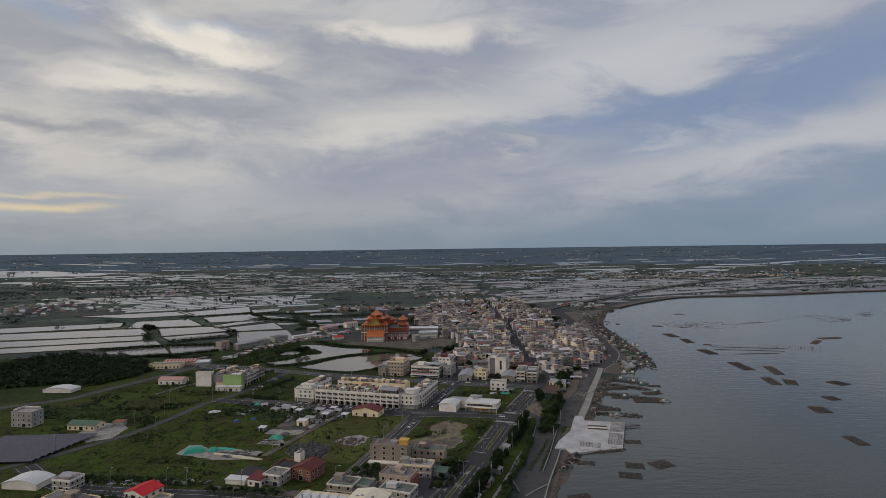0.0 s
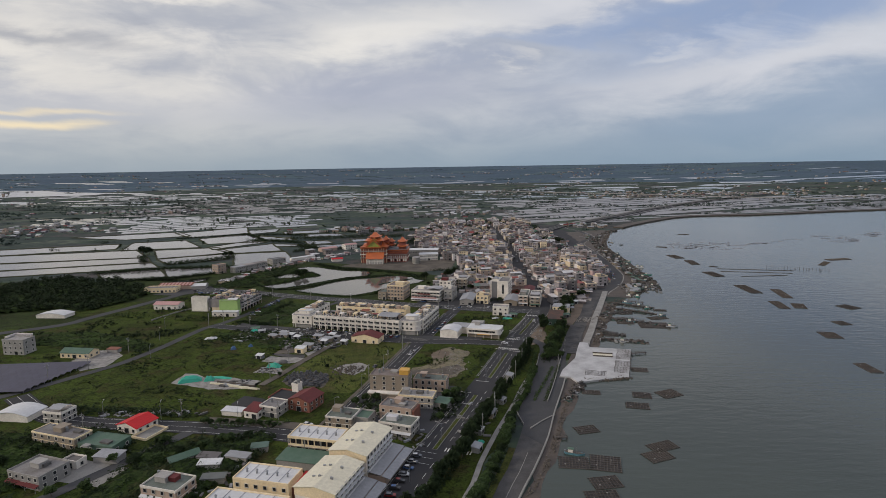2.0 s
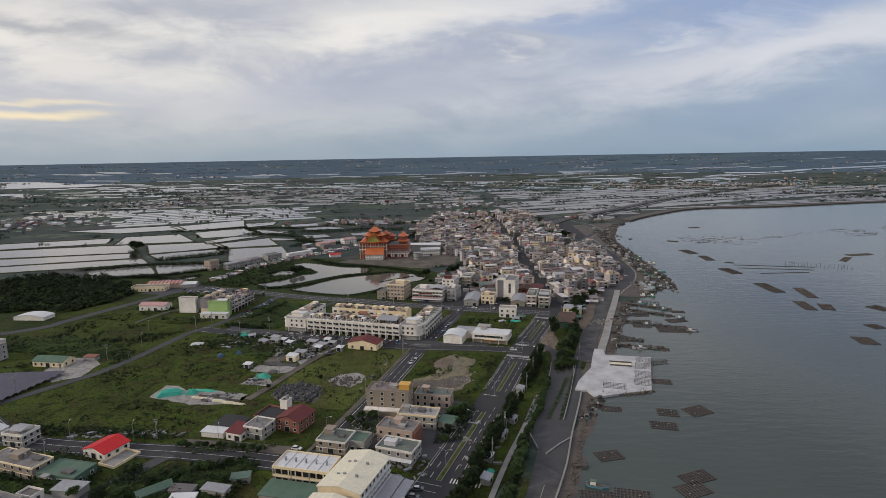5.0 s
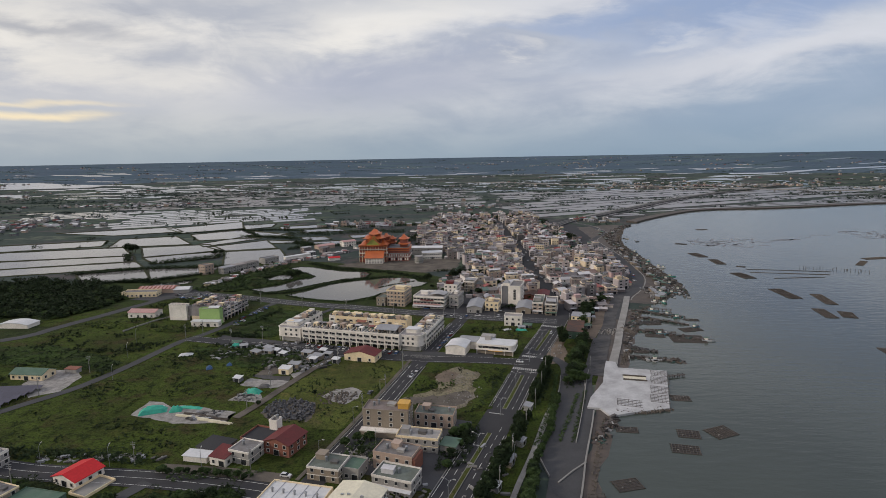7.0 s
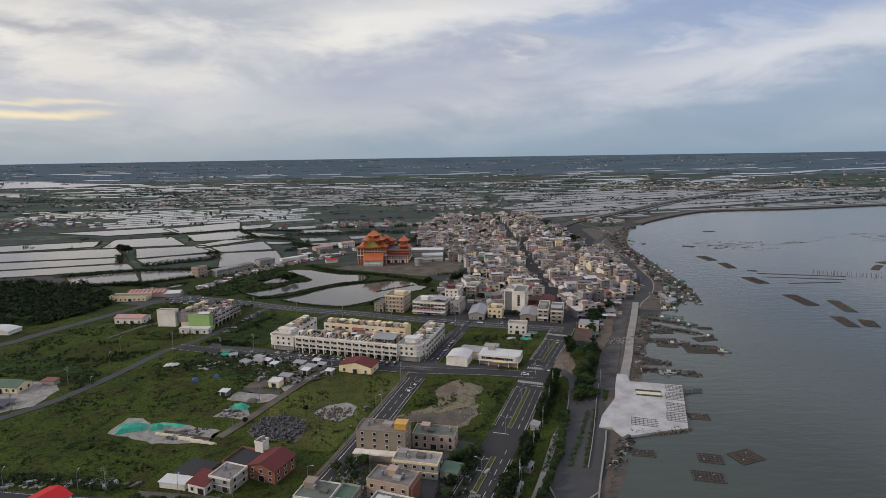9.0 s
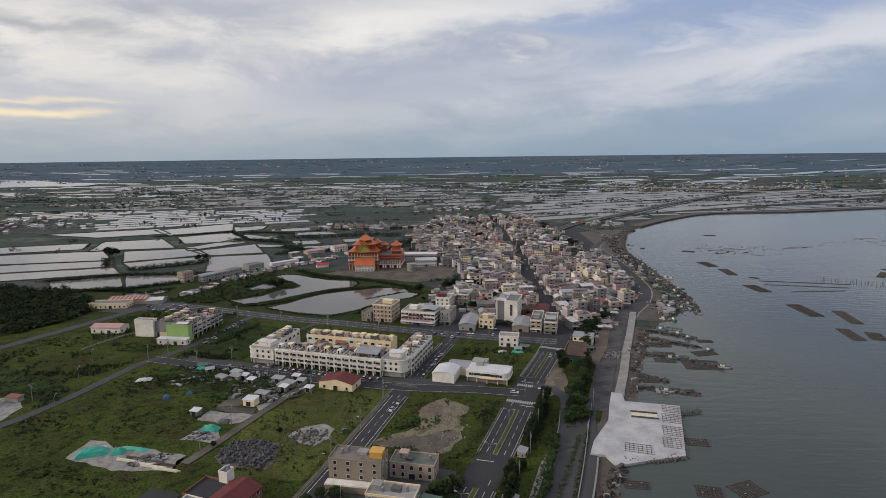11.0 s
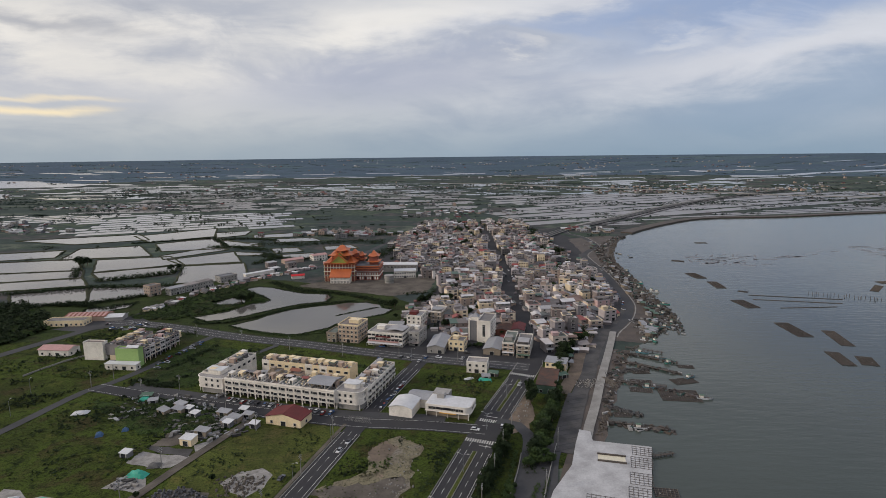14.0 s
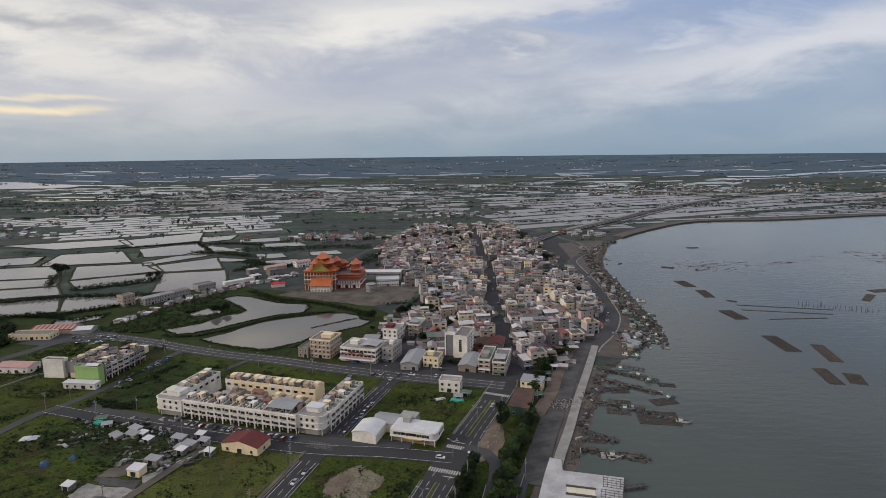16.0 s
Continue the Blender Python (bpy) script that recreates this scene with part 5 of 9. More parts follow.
        part("pavilion_roof", tiled_roof(Mesh(), cx, cy, z + 8.2 * s, 11 * s, 11 * s, 5.0 * s, 1.5, 1.2), M["orange"], r)
    return r


build_temple().scale = (0.92, 1.0, 0.95)
h = thing("hall", -48, 690, -3, "long pale hall with a white roof behind the temple", "hall")
part("wall", Mesh().box(0, 48, 0, 14, 0, 9), M["grey_wall"], h)
part("roof", Mesh().gable(0, 48, 0, 14, 9, 1.6, 0.6, 0.2), M["white_roof"], h)
for k in range(12):
    part("window", WIN_WIDE, None, h, at=pose(2 + 4 * k, 0, 5.5))
rot = thing("rotunda", -28, 634, 0, "round grey pavilion with banded storeys", "pavilion")
part("drum", Mesh().cylinder(0, 0, 0, 8, 5.0, 16), M["grey_wall"], rot)
for z in (2.6, 5.3, 8.0):
    part("ring_ledge", Mesh().cylinder(0, 0, z, z + 0.4, 5.7, 16), M["flat_roof"], rot)
house(-24, 655, 8, 24, 14, 2, "white", "white two-storey hall with a low roof", "hall", "hall", 4.0, "gable", "white_roof", rise=1.5, spacing=2.6)

# -- houses between the two streets --
house(-38, 219.8, GRID + 6, 21.5, 10, 4, "taupe", "taupe four-storey house with white-framed square windows", sh=2.75, mesh=WIN, spacing=4.6, hut=(16, 3, 5, 4.5, 2.6, "gold"), trim=None, parapet=0.7)
house(-39, 215.6, GRID + 6, 23, 3.6, 1, "taupe", "single-storey front wing with a white roof edge", "annex", "annex", 3.0, roof_mat="white", trim="white", parapet=0.3, win=False)
house(-14.5, 224.5, GRID + 5, 18.5, 9, 2, "pinkish", "pinkish two-storey house with arched windows", sh=3.2, mesh=WIN_ARCH, spacing=3.6, hut=(3, 4, 3.5, 3.5, 2.2, "pinkish"), parapet=0.7)
house(-21.5, 203.5, GRID + 4, 18.5, 9, 2, "grey_wall", "grey two-storey house with a cream parapet", sh=3.1, trim="cream", hut=(1.5, 3, 3.5, 3.5, 2.2, "grey_wall"), spacing=3.6, parapet=0.7)
house(-2.5, 201.0, GRID - 4, 7, 7, 1, "grey_wall", "carport with a green sheet roof", "carport", "carport", 3.2, "shed", "green_paint", rise=0.4, win=False)
f3 = house(-29.7, 189.5, GRID - 3, 17, 10, 2, "pinkish", "tan two-storey house with a brown brick end", sh=3.5, spacing=4.2, hut=(6, 5, 3.5, 3.5, 2.3, "pinkish"), parapet=0.7)
part("end_wall", Mesh().box(17.02, 18.2, 0.4, 9, 0, 6.4), M["brick"], f3, "dark red-brown brick end wall")
house(-28.5, 174.5, GRID - 4, 16.5, 10, 2, "grey_wall", "grey two-storey house with a walled roof terrace", sh=2.9, spacing=4.0, trim="white", canopy=(1.6, 2.7, "white_roof"), parapet=0.7)
house(-55, 182, GRID + 2, 13.5, 11, 2, "taupe", "taupe two-storey corner house with a roof terrace", sh=2.7, spacing=3.8, hut=(1, 6, 4, 4, 2.2, "taupe"), trim="white", parapet=0.6)
house(-41, 182, GRID, 7, 9, 1, "grey_wall", "small grey house with a green roof terrace", sh=4.4, roof_mat="green_paint")

# -- clutter on the near roofs --
def roof_tank(x, y, z, s=1.0):
    r = thing("roof_tank", x, y, 0, "steel water tank standing on a flat roof", "water tank", "roof tanks", z)
    part("tank", Mesh().cylinder(0, 0, 0.5, 2.0 * s, 0.6 * s, 12).cylinder(0, 0, 2.0 * s, 2.25 * s, 0.6 * s, 12, 0, 0.2), M["steel"], r)
    part("stand", Mesh().ring(-0.5, 0.5, -0.5, 0.5, 0, 0.5, 0.12), M["steel"], r)


for x, y, z in ((-33, 224, 11.05), (-31, 226, 11.05), (-10, 228, 6.45), (2, 226, 6.45), (-15, 205, 6.25), (-6, 205, 6.25), (-24, 192, 7.05), (-16, 190, 7.05), (-22, 178, 5.85), (-18, 176, 5.85), (-48, 186, 5.45), (-180, 175, 5.55), (-172, 172, 5.55), (-166, 144, 5.55), (-104, 131, 5.85), (-110, 132, 5.85), (-86, 200, 5.45)):
    roof_tank(x, y, z)
for k, (x, y, z, w, d, h, mat) in enumerate(((-27, 223, 11.05, 4, 3, 1.1, "grey_wall"), (-8, 226, 6.45, 3, 2, 0.9, "scrap"), (-12, 205, 6.25, 3.5, 2.5, 1.4, "scrap"), (-20, 189, 7.05, 3, 2, 1.0, "grey_wall"), (-25, 176, 5.85, 5, 3, 2.0, "metal_roof"), (-46, 184, 5.45, 3, 2, 1.0, "scrap"), (-168, 170, 5.55, 4, 2, 0.9, "scrap"), (-164, 141, 5.55, 4, 3, 1.2, "scrap"), (-106, 128, 5.85, 5, 3, 1.8, "maroon"), (-152, 163, 3.75, 5, 2.5, 0.8, "scrap"), (-158, 160, 3.75, 3, 2, 0.7, "grey_wall"))):
    solid("roof_box", Mesh().box(0, w, 0, d, 0, h).box(-0.15, w + 0.15, -0.15, d + 0.15, h, h + 0.12), M[mat], "weathered box on a flat roof", "roof box", "", "roof boxes", pose(x, y, z, 0, 0, GRID))

# -- market halls at the crossing --
def market_hall(x, y, rot, w, d, eave, rise, label):
    r = thing("market_hall", x, y, rot, label, "hall", "market halls")
    part("wall", Mesh().box(0, w, 0, d, 0, eave).gable_wall(0, w, 0, d, eave, rise, "y"), M["white"], r)
    part("gable_cladding", Mesh().add([(-0.1, -0.12, eave - 3), (w + 0.1, -0.12, eave - 3), (w + 0.1, -0.12, eave), (w / 2, -0.12, eave + rise), (-0.1, -0.12, eave), (-0.1, 0, eave - 3), (w + 0.1, 0, eave - 3), (w + 0.1, 0, eave), (w / 2, 0, eave + rise), (-0.1, 0, eave)],
                                 [(0, 1, 2, 3, 4), (0, 5, 6, 1), (1, 6, 7, 2), (4, 9, 5, 0)]), M["cream"], r, "cream sheet cladding of the gable")
    part("roof", Mesh().gable(0, w, 0, d, eave, rise, 0.5, 0.25, 0, "y"), M["cream_roof"], r)
    for px in (w * 0.25, w * 0.4, w * 0.7):
        for py in (d * 0.3, d * 0.65):
            part("vent", Mesh().box(px - 0.5, px + 0.5, py - 0.3, py + 0.3, eave + rise * 0.4, eave + rise * (1.35 if px > w * .3 else 0.95)), M["steel"], r)
    n = int(d / 3)
    for s in range(3):
        part("side_awning", Mesh().box(w, w + 1.1, 0.8, d - 0.8, 4.9 + 2.1 * s, 5.05 + 2.1 * s), M["white_roof"], r)
        for k in range(n):
            part("window", WIN, None, r, at=pose(w, (k + 0.5) * d / n, 5.3 + 2.1 * s, 0, 0, 90))
    lean = part("lean_to", Mesh().box(w + 0.1, w + 8.0, 0.5, d - 0.5, 0, 3.6), M["pinkish"], r)
    part("lean_to_roof", Mesh().add([(w, 0, 4.9), (w + 6, 0, 4.2), (w + 6, d, 4.2), (w, d, 4.9), (w, 0, 5.1), (w + 6, 0, 4.4), (w + 6, d, 4.4), (w, d, 5.1)], [(4, 5, 6, 7), (3, 2, 1, 0), (0, 1, 5, 4), (1, 2, 6, 5), (2, 3, 7, 6), (3, 0, 4, 7)]), M["grey_roof"], lean)
    part("awning", Mesh().add([(w + 6.3, 0, 4.0), (w + 10, 0, 3.3), (w + 10, d, 3.3), (w + 6.3, d, 4.0), (w + 6.3, 0, 4.15), (w + 10, 0, 3.45), (w + 10, d, 3.45), (w + 6.3, d, 4.15)], [(4, 5, 6, 7), (3, 2, 1, 0), (0, 1, 5, 4), (1, 2, 6, 5), (2, 3, 7, 6), (3, 0, 4, 7)]), M["grey_roof"], lean)
    for k in range(6):
        part("awning_post", Mesh().box(w + 9.7, w + 9.85, 0.5 + k * (d - 1) / 5, 0.65 + k * (d - 1) / 5, 0, 3.4), M["steel"], lean)
    return r


market_hall(-44.5, 138.5, -19, 16.5, 24.5, 11.6, 1.5, "tall market hall with a pale cream gabled roof")
market_hall(-52.5, 114.5, -19, 16.5, 22.0, 10.6, 1.5, "market hall with a cream-yellow gabled roof")


def white_hall(x, y, rot, w, d, H, gallery, label):
    r = thing("white_hall", x, y, rot, label, "hall", "white-roofed halls")
    part("wall", Mesh().box(0, w, 1.8 if gallery else 0, d, 0, H - 0.5), M["cream"], r)
    part("roof", Mesh().box(0.3, w - 0.3, 0.3, d - 0.3, H - 0.4, H), M["white_roof"], r)
    part("roof_edge", Mesh().ring(0, w, 0, d, H - 0.6, H + 0.5, 0.35), M["cream"], r)
    for k in range(5):
        vent = part("roof_vent", Mesh().cylinder(w * (k + 0.7) / 5.4, d * 0.45, H, H + 1.3, 0.35, 10).cylinder(w * (k + 0.7) / 5.4, d * 0.45, H + 1.3, H + 1.8, 0.6, 10, 0, 0.3), M["steel"], r)
    for k in range(1, 5):
        part("roof_seam", Mesh().box(w * k / 5 - 0.12, w * k / 5 + 0.12, 0.4, d - 0.4, H, H + 0.12), M["grey_roof"], r)
    if gallery:
        # dark panels on the back wall imitate the shade inside the bays
        for k in range(8):
            for z in (0.3, H * 0.48 + 0.5):
                part("opening", Mesh().box(w * (k + 0.12) / 8, w * (k + 0.88) / 8, 1.7, 1.8, z, z + H * 0.30), M["glass"], r, "dark panel imitating the shade of an open bay behind the gallery")
        part("gallery_floor", Mesh().box(0, w, 0, 1.8, H * 0.48, H * 0.48 + 0.3), M["concrete"], r)
        part("gallery_rail", Mesh().box(0, w, 0, 0.15, H * 0.48 + 0.3, H * 0.48 + 1.3), M["cream"], r)
        for k in range(4):
            part("column", Mesh().box(k * (w - 0.5) / 3, k * (w - 0.5) / 3 + 0.5, 0, 0.5, 0, H - 0.6), M["concrete"], r)
    for k in range(0 if gallery else 6):
        part("window", WIN, None, r, at=pose(w * (k + 0.5) / 6, 0, H - 3))
    return r


white_hall(-66.5, 157.5, -14, 23.5, 12, 8.0, True, "two-storey hall with a white roof and open gallery")
white_hall(-79.5, 127.0, -14, 23.5, 11.5, 7.0, False, "cream hall with a white roof and ventilators")
white_hall(-86.0, 110.0, -14, 30.0, 12.0, 6.5, False, "long hall with a white roof and ventilators")
house(-68.5, 146.5, -14, 22, 9.5, 1, "grey_wall", "low court roof in faded green and grey sheet", "shed", "shed", 3.4, "shed", "green_paint", rise=0.5, win=False)
house(-57, 124, -17, 4.5, 12, 1, "brick", "narrow passage with a bright red roof", "annex", "annex", 4.5, "flat", "red_roof", win=False, parapet=0.3)

# -- walled restaurant with red roofs --
house(-78.5, 203, -22, 13, 13, 2, "brick", "brick and white house with a maroon gabled roof", sh=2.8, roof="gable", roof_mat="maroon", rise=2.2, along="y", spacing=4)
house(-91, 196, -20, 10, 10, 2, "grey_wall", "pale mint flat-roofed house with a terrace", sh=2.7, spacing=3.5, trim="white", parapet=0.6)
house(-90, 207, -20, 14, 12, 1, "brick", "low house with a black flat roof", sh=4.6, roof_mat="asphalt", spacing=5)
house(-98.5, 194.5, -20, 8, 8, 1, "white", "small house with a dark red sloping roof", sh=3.6, roof="shed", roof_mat="maroon", rise=1.4, spacing=4)
house(-108, 204, -20, 13, 10, 1, "dark_grey", "shade-net shed with a black roof", "shed", "shed", 2.8, "shed", "asphalt", rise=0.3, win=False)
house(-111, 197.5, -12, 11, 5, 1, "white", "low shed with a white roof", "shed", "shed", 2.4, "shed", "white_roof", rise=0.3, win=False)
house(-79.5, 215, -20, 4.0, 4.0, 1, "white", "slim white water tower beside the restaurant", "water tower", "water_tower", 8.6, tank=True, win=False)

# -- western houses --
rh = house(-155.5, 182.5, -22, 13, 12, 1, "white", "grey-white villa with a bright red gabled roof", sh=3.3, roof="gable", roof_mat="red_roof", rise=2.0, along="y", spacing=4)
part("terrace_wall", Mesh().ring(13, 22, -3, 10, 0, 1.2, 0.25), M["cream"], rh)
part("terrace_floor", Mesh().box(13.2, 21.8, -2.8, 9.8, 0, 0.25), M["concrete"], rh)
house(-188.5, 172, -19, 26.5, 9, 2, "taupe", "taupe two-storey house with a pale roof", sh=2.75, spacing=4.2, hut=(10, 3, 5, 5, 2.2, "taupe"), trim="cream", parapet=0.5)
house(-162.2, 163.5, -14, 18.5, 11, 1, "green_paint", "green-painted workshop with a green flat roof", "workshop", "workshop", 3.7, roof_mat="green_paint", spacing=3.8, parapet=0.4)
house(-173.7, 137.8, -19.5, 17.5, 13, 2, "grey_wall", "pale grey two-storey house with a roof terrace", sh=2.75, hut=(6, 5, 5, 4, 2.2, "grey_wall"), spacing=3.4, parapet=0.7, canopy=(1.8, 2.6, "maroon"))
house(-160, 150, GRID, 7.5, 5, 1, "white", "white hut in a concrete yard", "hut", "hut", 2.9, spacing=4)
sheet("yard", [(-160, 140), (-128, 132), (-124, 146), (-156, 156)], 0.13, M["concrete"], "pale concrete yard")
house(-149, 153, GRID + 8, 11, 6, 1, "grey_wall", "open shed with a grey sheet roof", "shed", "shed", 2.8, "shed", "grey_roof", rise=0.4, win=False)
house(-197.6, 192.3, GRID + 4, 11, 9, 2, "grey_wall", "grey house with a covered roof terrace", sh=2.8, shelter=(3, 1, 7, 6, 2.0, "grey_roof"), spacing=3.0, trim="white")
house(-226, 196, -8, 20, 12, 1, "white", "low hall with a rounded white roof", "hall", "hall", 3.0, "arch", "white_roof", rise=2.0, win=False)
house(-113.5, 124.5, GRID, 16, 11, 2, "pinkish", "pinkish two-storey house with balconies", sh=2.9, spacing=3.4, hut=(3, 4, 5, 4, 2.2, "grey_wall"), canopy=(1.4, 2.8, "white_roof"), trim="white", parapet=0.7)
house(-146, 106, GRID, 22, 9, 1, "grey_wall", "shed with a pale sheet roof", "shed", "shed", 4.0, "gable", "white_roof", rise=1.4, win=False)
house(-113, 147, GRID + 58, 12, 5, 1, "grey_wall", "long shed with a pale green gabled roof", "shed", "shed", 2.8, "gable", "green_paint", rise=1.3, win=False)
for x, y, w, d, rot, roof in ((-101, 145, 9, 4, 2, "white_roof"), (-95, 134, 9, 3.6, 4, "metal_roof"), (-104, 151.5, 9, 4, -8, "metal_roof"), (-92, 152, 10, 4, -14, "grey_roof"), (-83, 158, 7, 4, 10, "metal_roof")):
    house(x, y, rot, w, d, 1, "grey_wall", "low lean-to shed with a pale sheet roof", "shed", "shed", 2.5, "shed", roof, rise=0.4, win=False, group="lean-to sheds")
house(-255, 291, -8, 21, 10, 1, "cream", "cream farmhouse with a dark green gabled roof", sh=3.6, roof="gable", roof_mat="green_paint", rise=2.0, spacing=4)
sheet("yard", rough_ring([(-245, 305), (-224, 304), (-214, 292), (-213, 272), (-226, 264), (-243, 284)], 4, 0.8, 77), 0.14, M["rubble"], "pale concrete farm yard with rubble")
house(-229, 300, -10, 8, 4, 1, "grey_wall", "low farm shed with a rusty sheet roof", "shed", "shed", 2.4, "shed", "brick", rise=0.4, win=False)
sheet("yard", [(-288, 478), (-264, 514), (-236, 514), (-214, 494), (-240, 484), (-262, 472)], 0.15, M["old_asphalt"], "grey asphalt yard at the road fork")
strip("wall", smooth([(-239, 380), (-234, 394), (-229, 406), (-216, 423)]), 0.5, 0.1, M["concrete"], "pale low concrete wall of a ditch", "wall", "structure", 1.1)
house(-300, 300, -8, 16, 10, 3, "grey_wall", "grey three-storey farm house with plain walls", sh=3.3, spacing=3.5)
house(-312, 318, -8, 14, 9, 2, "wall", "plain two-storey farm house with flat roof", sh=3.3, spacing=3.5)
house(-345, 395, -5, 26, 12, 1, "white", "low hall with a pale rounded roof", "hall", "hall", 2.6, "arch", "white_roof", rise=1.8, win=False)
house(-256, 418, -6, 23, 11, 1, "white", "white hall with a faded pink roof", "hall", "hall", 4.6, "gable", "pink_roof", rise=1.6, spacing=5)
house(-300, 486, 2, 32, 12, 1, "cream", "pale market hall under the striped roof", "hall", "hall", 4.2, "flat", "flat_roof", spacing=4)
mh = house(-292, 500, 2, 34, 14, 1, "pinkish", "hall with a salmon-red striped sheet roof", "hall", "hall", 4.4, "gable", "brick", rise=1.6, win=False)
for k in range(9):
    part("roof_stripe", Mesh().gable(1.5 + 3.7 * k, 2.9 + 3.7 * k, 0, 14, 4.6, 1.6, 0.3, 0.1), M["pink_roof"], mh, "pale stripe of the roof")
house(-258, 500, 8, 14, 12, 1, "grey_wall", "stall with a white tent roof", "tent", "tent", 3.4, "gable", "white_roof", rise=1.6, win=False)
house(-262, 583, 62, 12, 10, 3, "pinkish", "pinkish three-storey house on the pond bank", sh=3.4)
for k in range(3):
    house(-243 + 9.0 * k, 586 + 13.8 * k, 57, 15.5, 9, 2, "grey_wall", "grey two-storey house on the pond bank", sh=3.4, roof="shed", roof_mat="metal_roof", rise=0.5, spacing=3.0, group="houses on the pond bank")
house(-214, 640, 50, 20, 12, 2, "grey_wall", "grey house with a dark tarred roof terrace", sh=3.2, roof_mat="dark_grey", spacing=3.5)
house(-196, 668, 46, 36, 6, 1, "white", "long low white shed on the pond bank", "shed", "shed", 3.2, "shed", "white_roof", rise=0.4, win=False)
house(-172, 745, 40, 26, 12, 1, "pinkish", "hall with a faded pink sheet roof", "hall", "hall", 4.2, "gable", "pink_roof", rise=1.6, win=False)
house(-140, 764, 38, 20, 12, 2, "white", "two-storey hall with a pinkish roof", "hall", "hall", 3.4, "gable", "pink_roof", rise=1.6, spacing=4)
house(-140, 656, 20, 14, 8, 1, "white", "roadside stall with an orange-red roof", "stall", "stall", 3.4, "gable", "red_roof", rise=1.2, win=False)
for k, (x, y) in enumerate(((-176, 700), (-160, 716), (-118, 742), (-104, 760), (-150, 690), (-186, 720))):
    house(x, y, 48, 12, 8, 1 + k % 2, "wall", "small roadside house with a sheet roof", sh=3.2, roof="shed", roof_mat="metal_roof", rise=0.5, spacing=3.2, group="roadside houses")

# houses in the court of the terrace
for k, (u, v, w, d, n, wall) in enumerate(((12, 15.5, 6, 6, 2, "pinkish"), (18.5, 16.5, 7, 5.5, 3, "taupe"), (26, 15.2, 6, 6.5, 2, "cream"), (32.5, 16.5, 7.5, 5.5, 3, "pinkish"), (40.5, 15.2, 5.5, 6.5, 2, "taupe"), (46.5, 16.2, 7, 6, 3, "cream"), (54, 15.5, 6, 6, 2, "white"), (60.5, 15.5, 7, 7, 3, "cream"))):
    house(-97.3 + AX[0] * u + AY[0] * v, 348.5 + AX[1] * u + AY[1] * v, GRID, w, d, n, wall, "courtyard house with a cluttered flat roof behind the terrace", sh=3.3, parapet=0.9, spacing=3, hut=(0.6, 1.5, 2.6, 2.8, 2.2, wall) if k % 3 else None, shelter=(0.6, 0.6, w - 1.2, d - 1.5, 2.3, "brick" if k == 3 else "grey_roof") if k % 3 == 0 else None, group="courtyard houses")

# terraces by the lane
UNIT_TAN = [terrace_unit(5.2, 13.0, "wall", "narrow three-storey house with cluttered balconies", v) for v in (0, 1, 3)]
row_of(UNIT_TAN, -172.0, 402.0, GRID + 90 + 6, 7, 5.2)
row_of(UNIT_TAN, -197.0, 440.0, GRID - 90 + 6, 6, 5.2)
house(-188.5, 396.5, GRID + 10, 16.5, 5.0, 3, "lime", "end house of the terrace with a lime-green wall", sh=3.9, win=False, shelter=(8, 0.5, 8, 4, 1.6, "white_roof"))
house(-218, 409.5, GRID + 10, 14.5, 5.0, 3, "white", "end house of the terrace with a blank white wall", sh=4.0, win=False)
house(-193, 391, GRID + 10, 22, 4.8, 1, "white", "low white shop with a flat sheet roof", "shop", "shop", 3.8, "shed", "white_roof", rise=0.3, spacing=5)
house(-190, 450, GRID + 10, 16, 9, 1, "cream", "shed with a tan sheet roof", "shed", "shed", 4.2, "shed", "cream_roof", rise=0.6, win=False)


# -- solar field --
def solar_array(x, y, rot):
    r = thing("solar_array", x, y, rot, "row of dark blue-violet solar panels on posts", "solar panels", "solar arrays")
    data = Mesh().add([(0, 0, 1.6), (4.2, 0, 1.6), (4.2, 4.0, 2.3), (0, 4.0, 2.3), (0, 0, 1.5), (4.2, 0, 1.5), (4.2, 4.0, 2.2), (0, 4.0, 2.2)], [(0, 1, 2, 3), (7, 6, 5, 4), (0, 4, 5, 1), (1, 5, 6, 2), (2, 6, 7, 3), (3, 7, 4, 0)]).data("panel", M["solar"])
    for k in range(14):
        part("panel", data, None, r, at=pose(4.28 * k, 0, 0))
    post = Mesh().box(-0.08, 0.08, -0.08, 0.08, 0, 1.75).data("post", M["steel"])
    for k in range(4):
        part("post", post, None, r, at=pose(0.3 + 19.6 * k, 1.0, 0))
    return r


SOLAR = solar_array(-295, 227, 3)
for k in range(1, 11):
    copy_thing(SOLAR, pose(-295 + 1.0 * k, 227 + 4.3 * k, 0, 0, 0, 3))

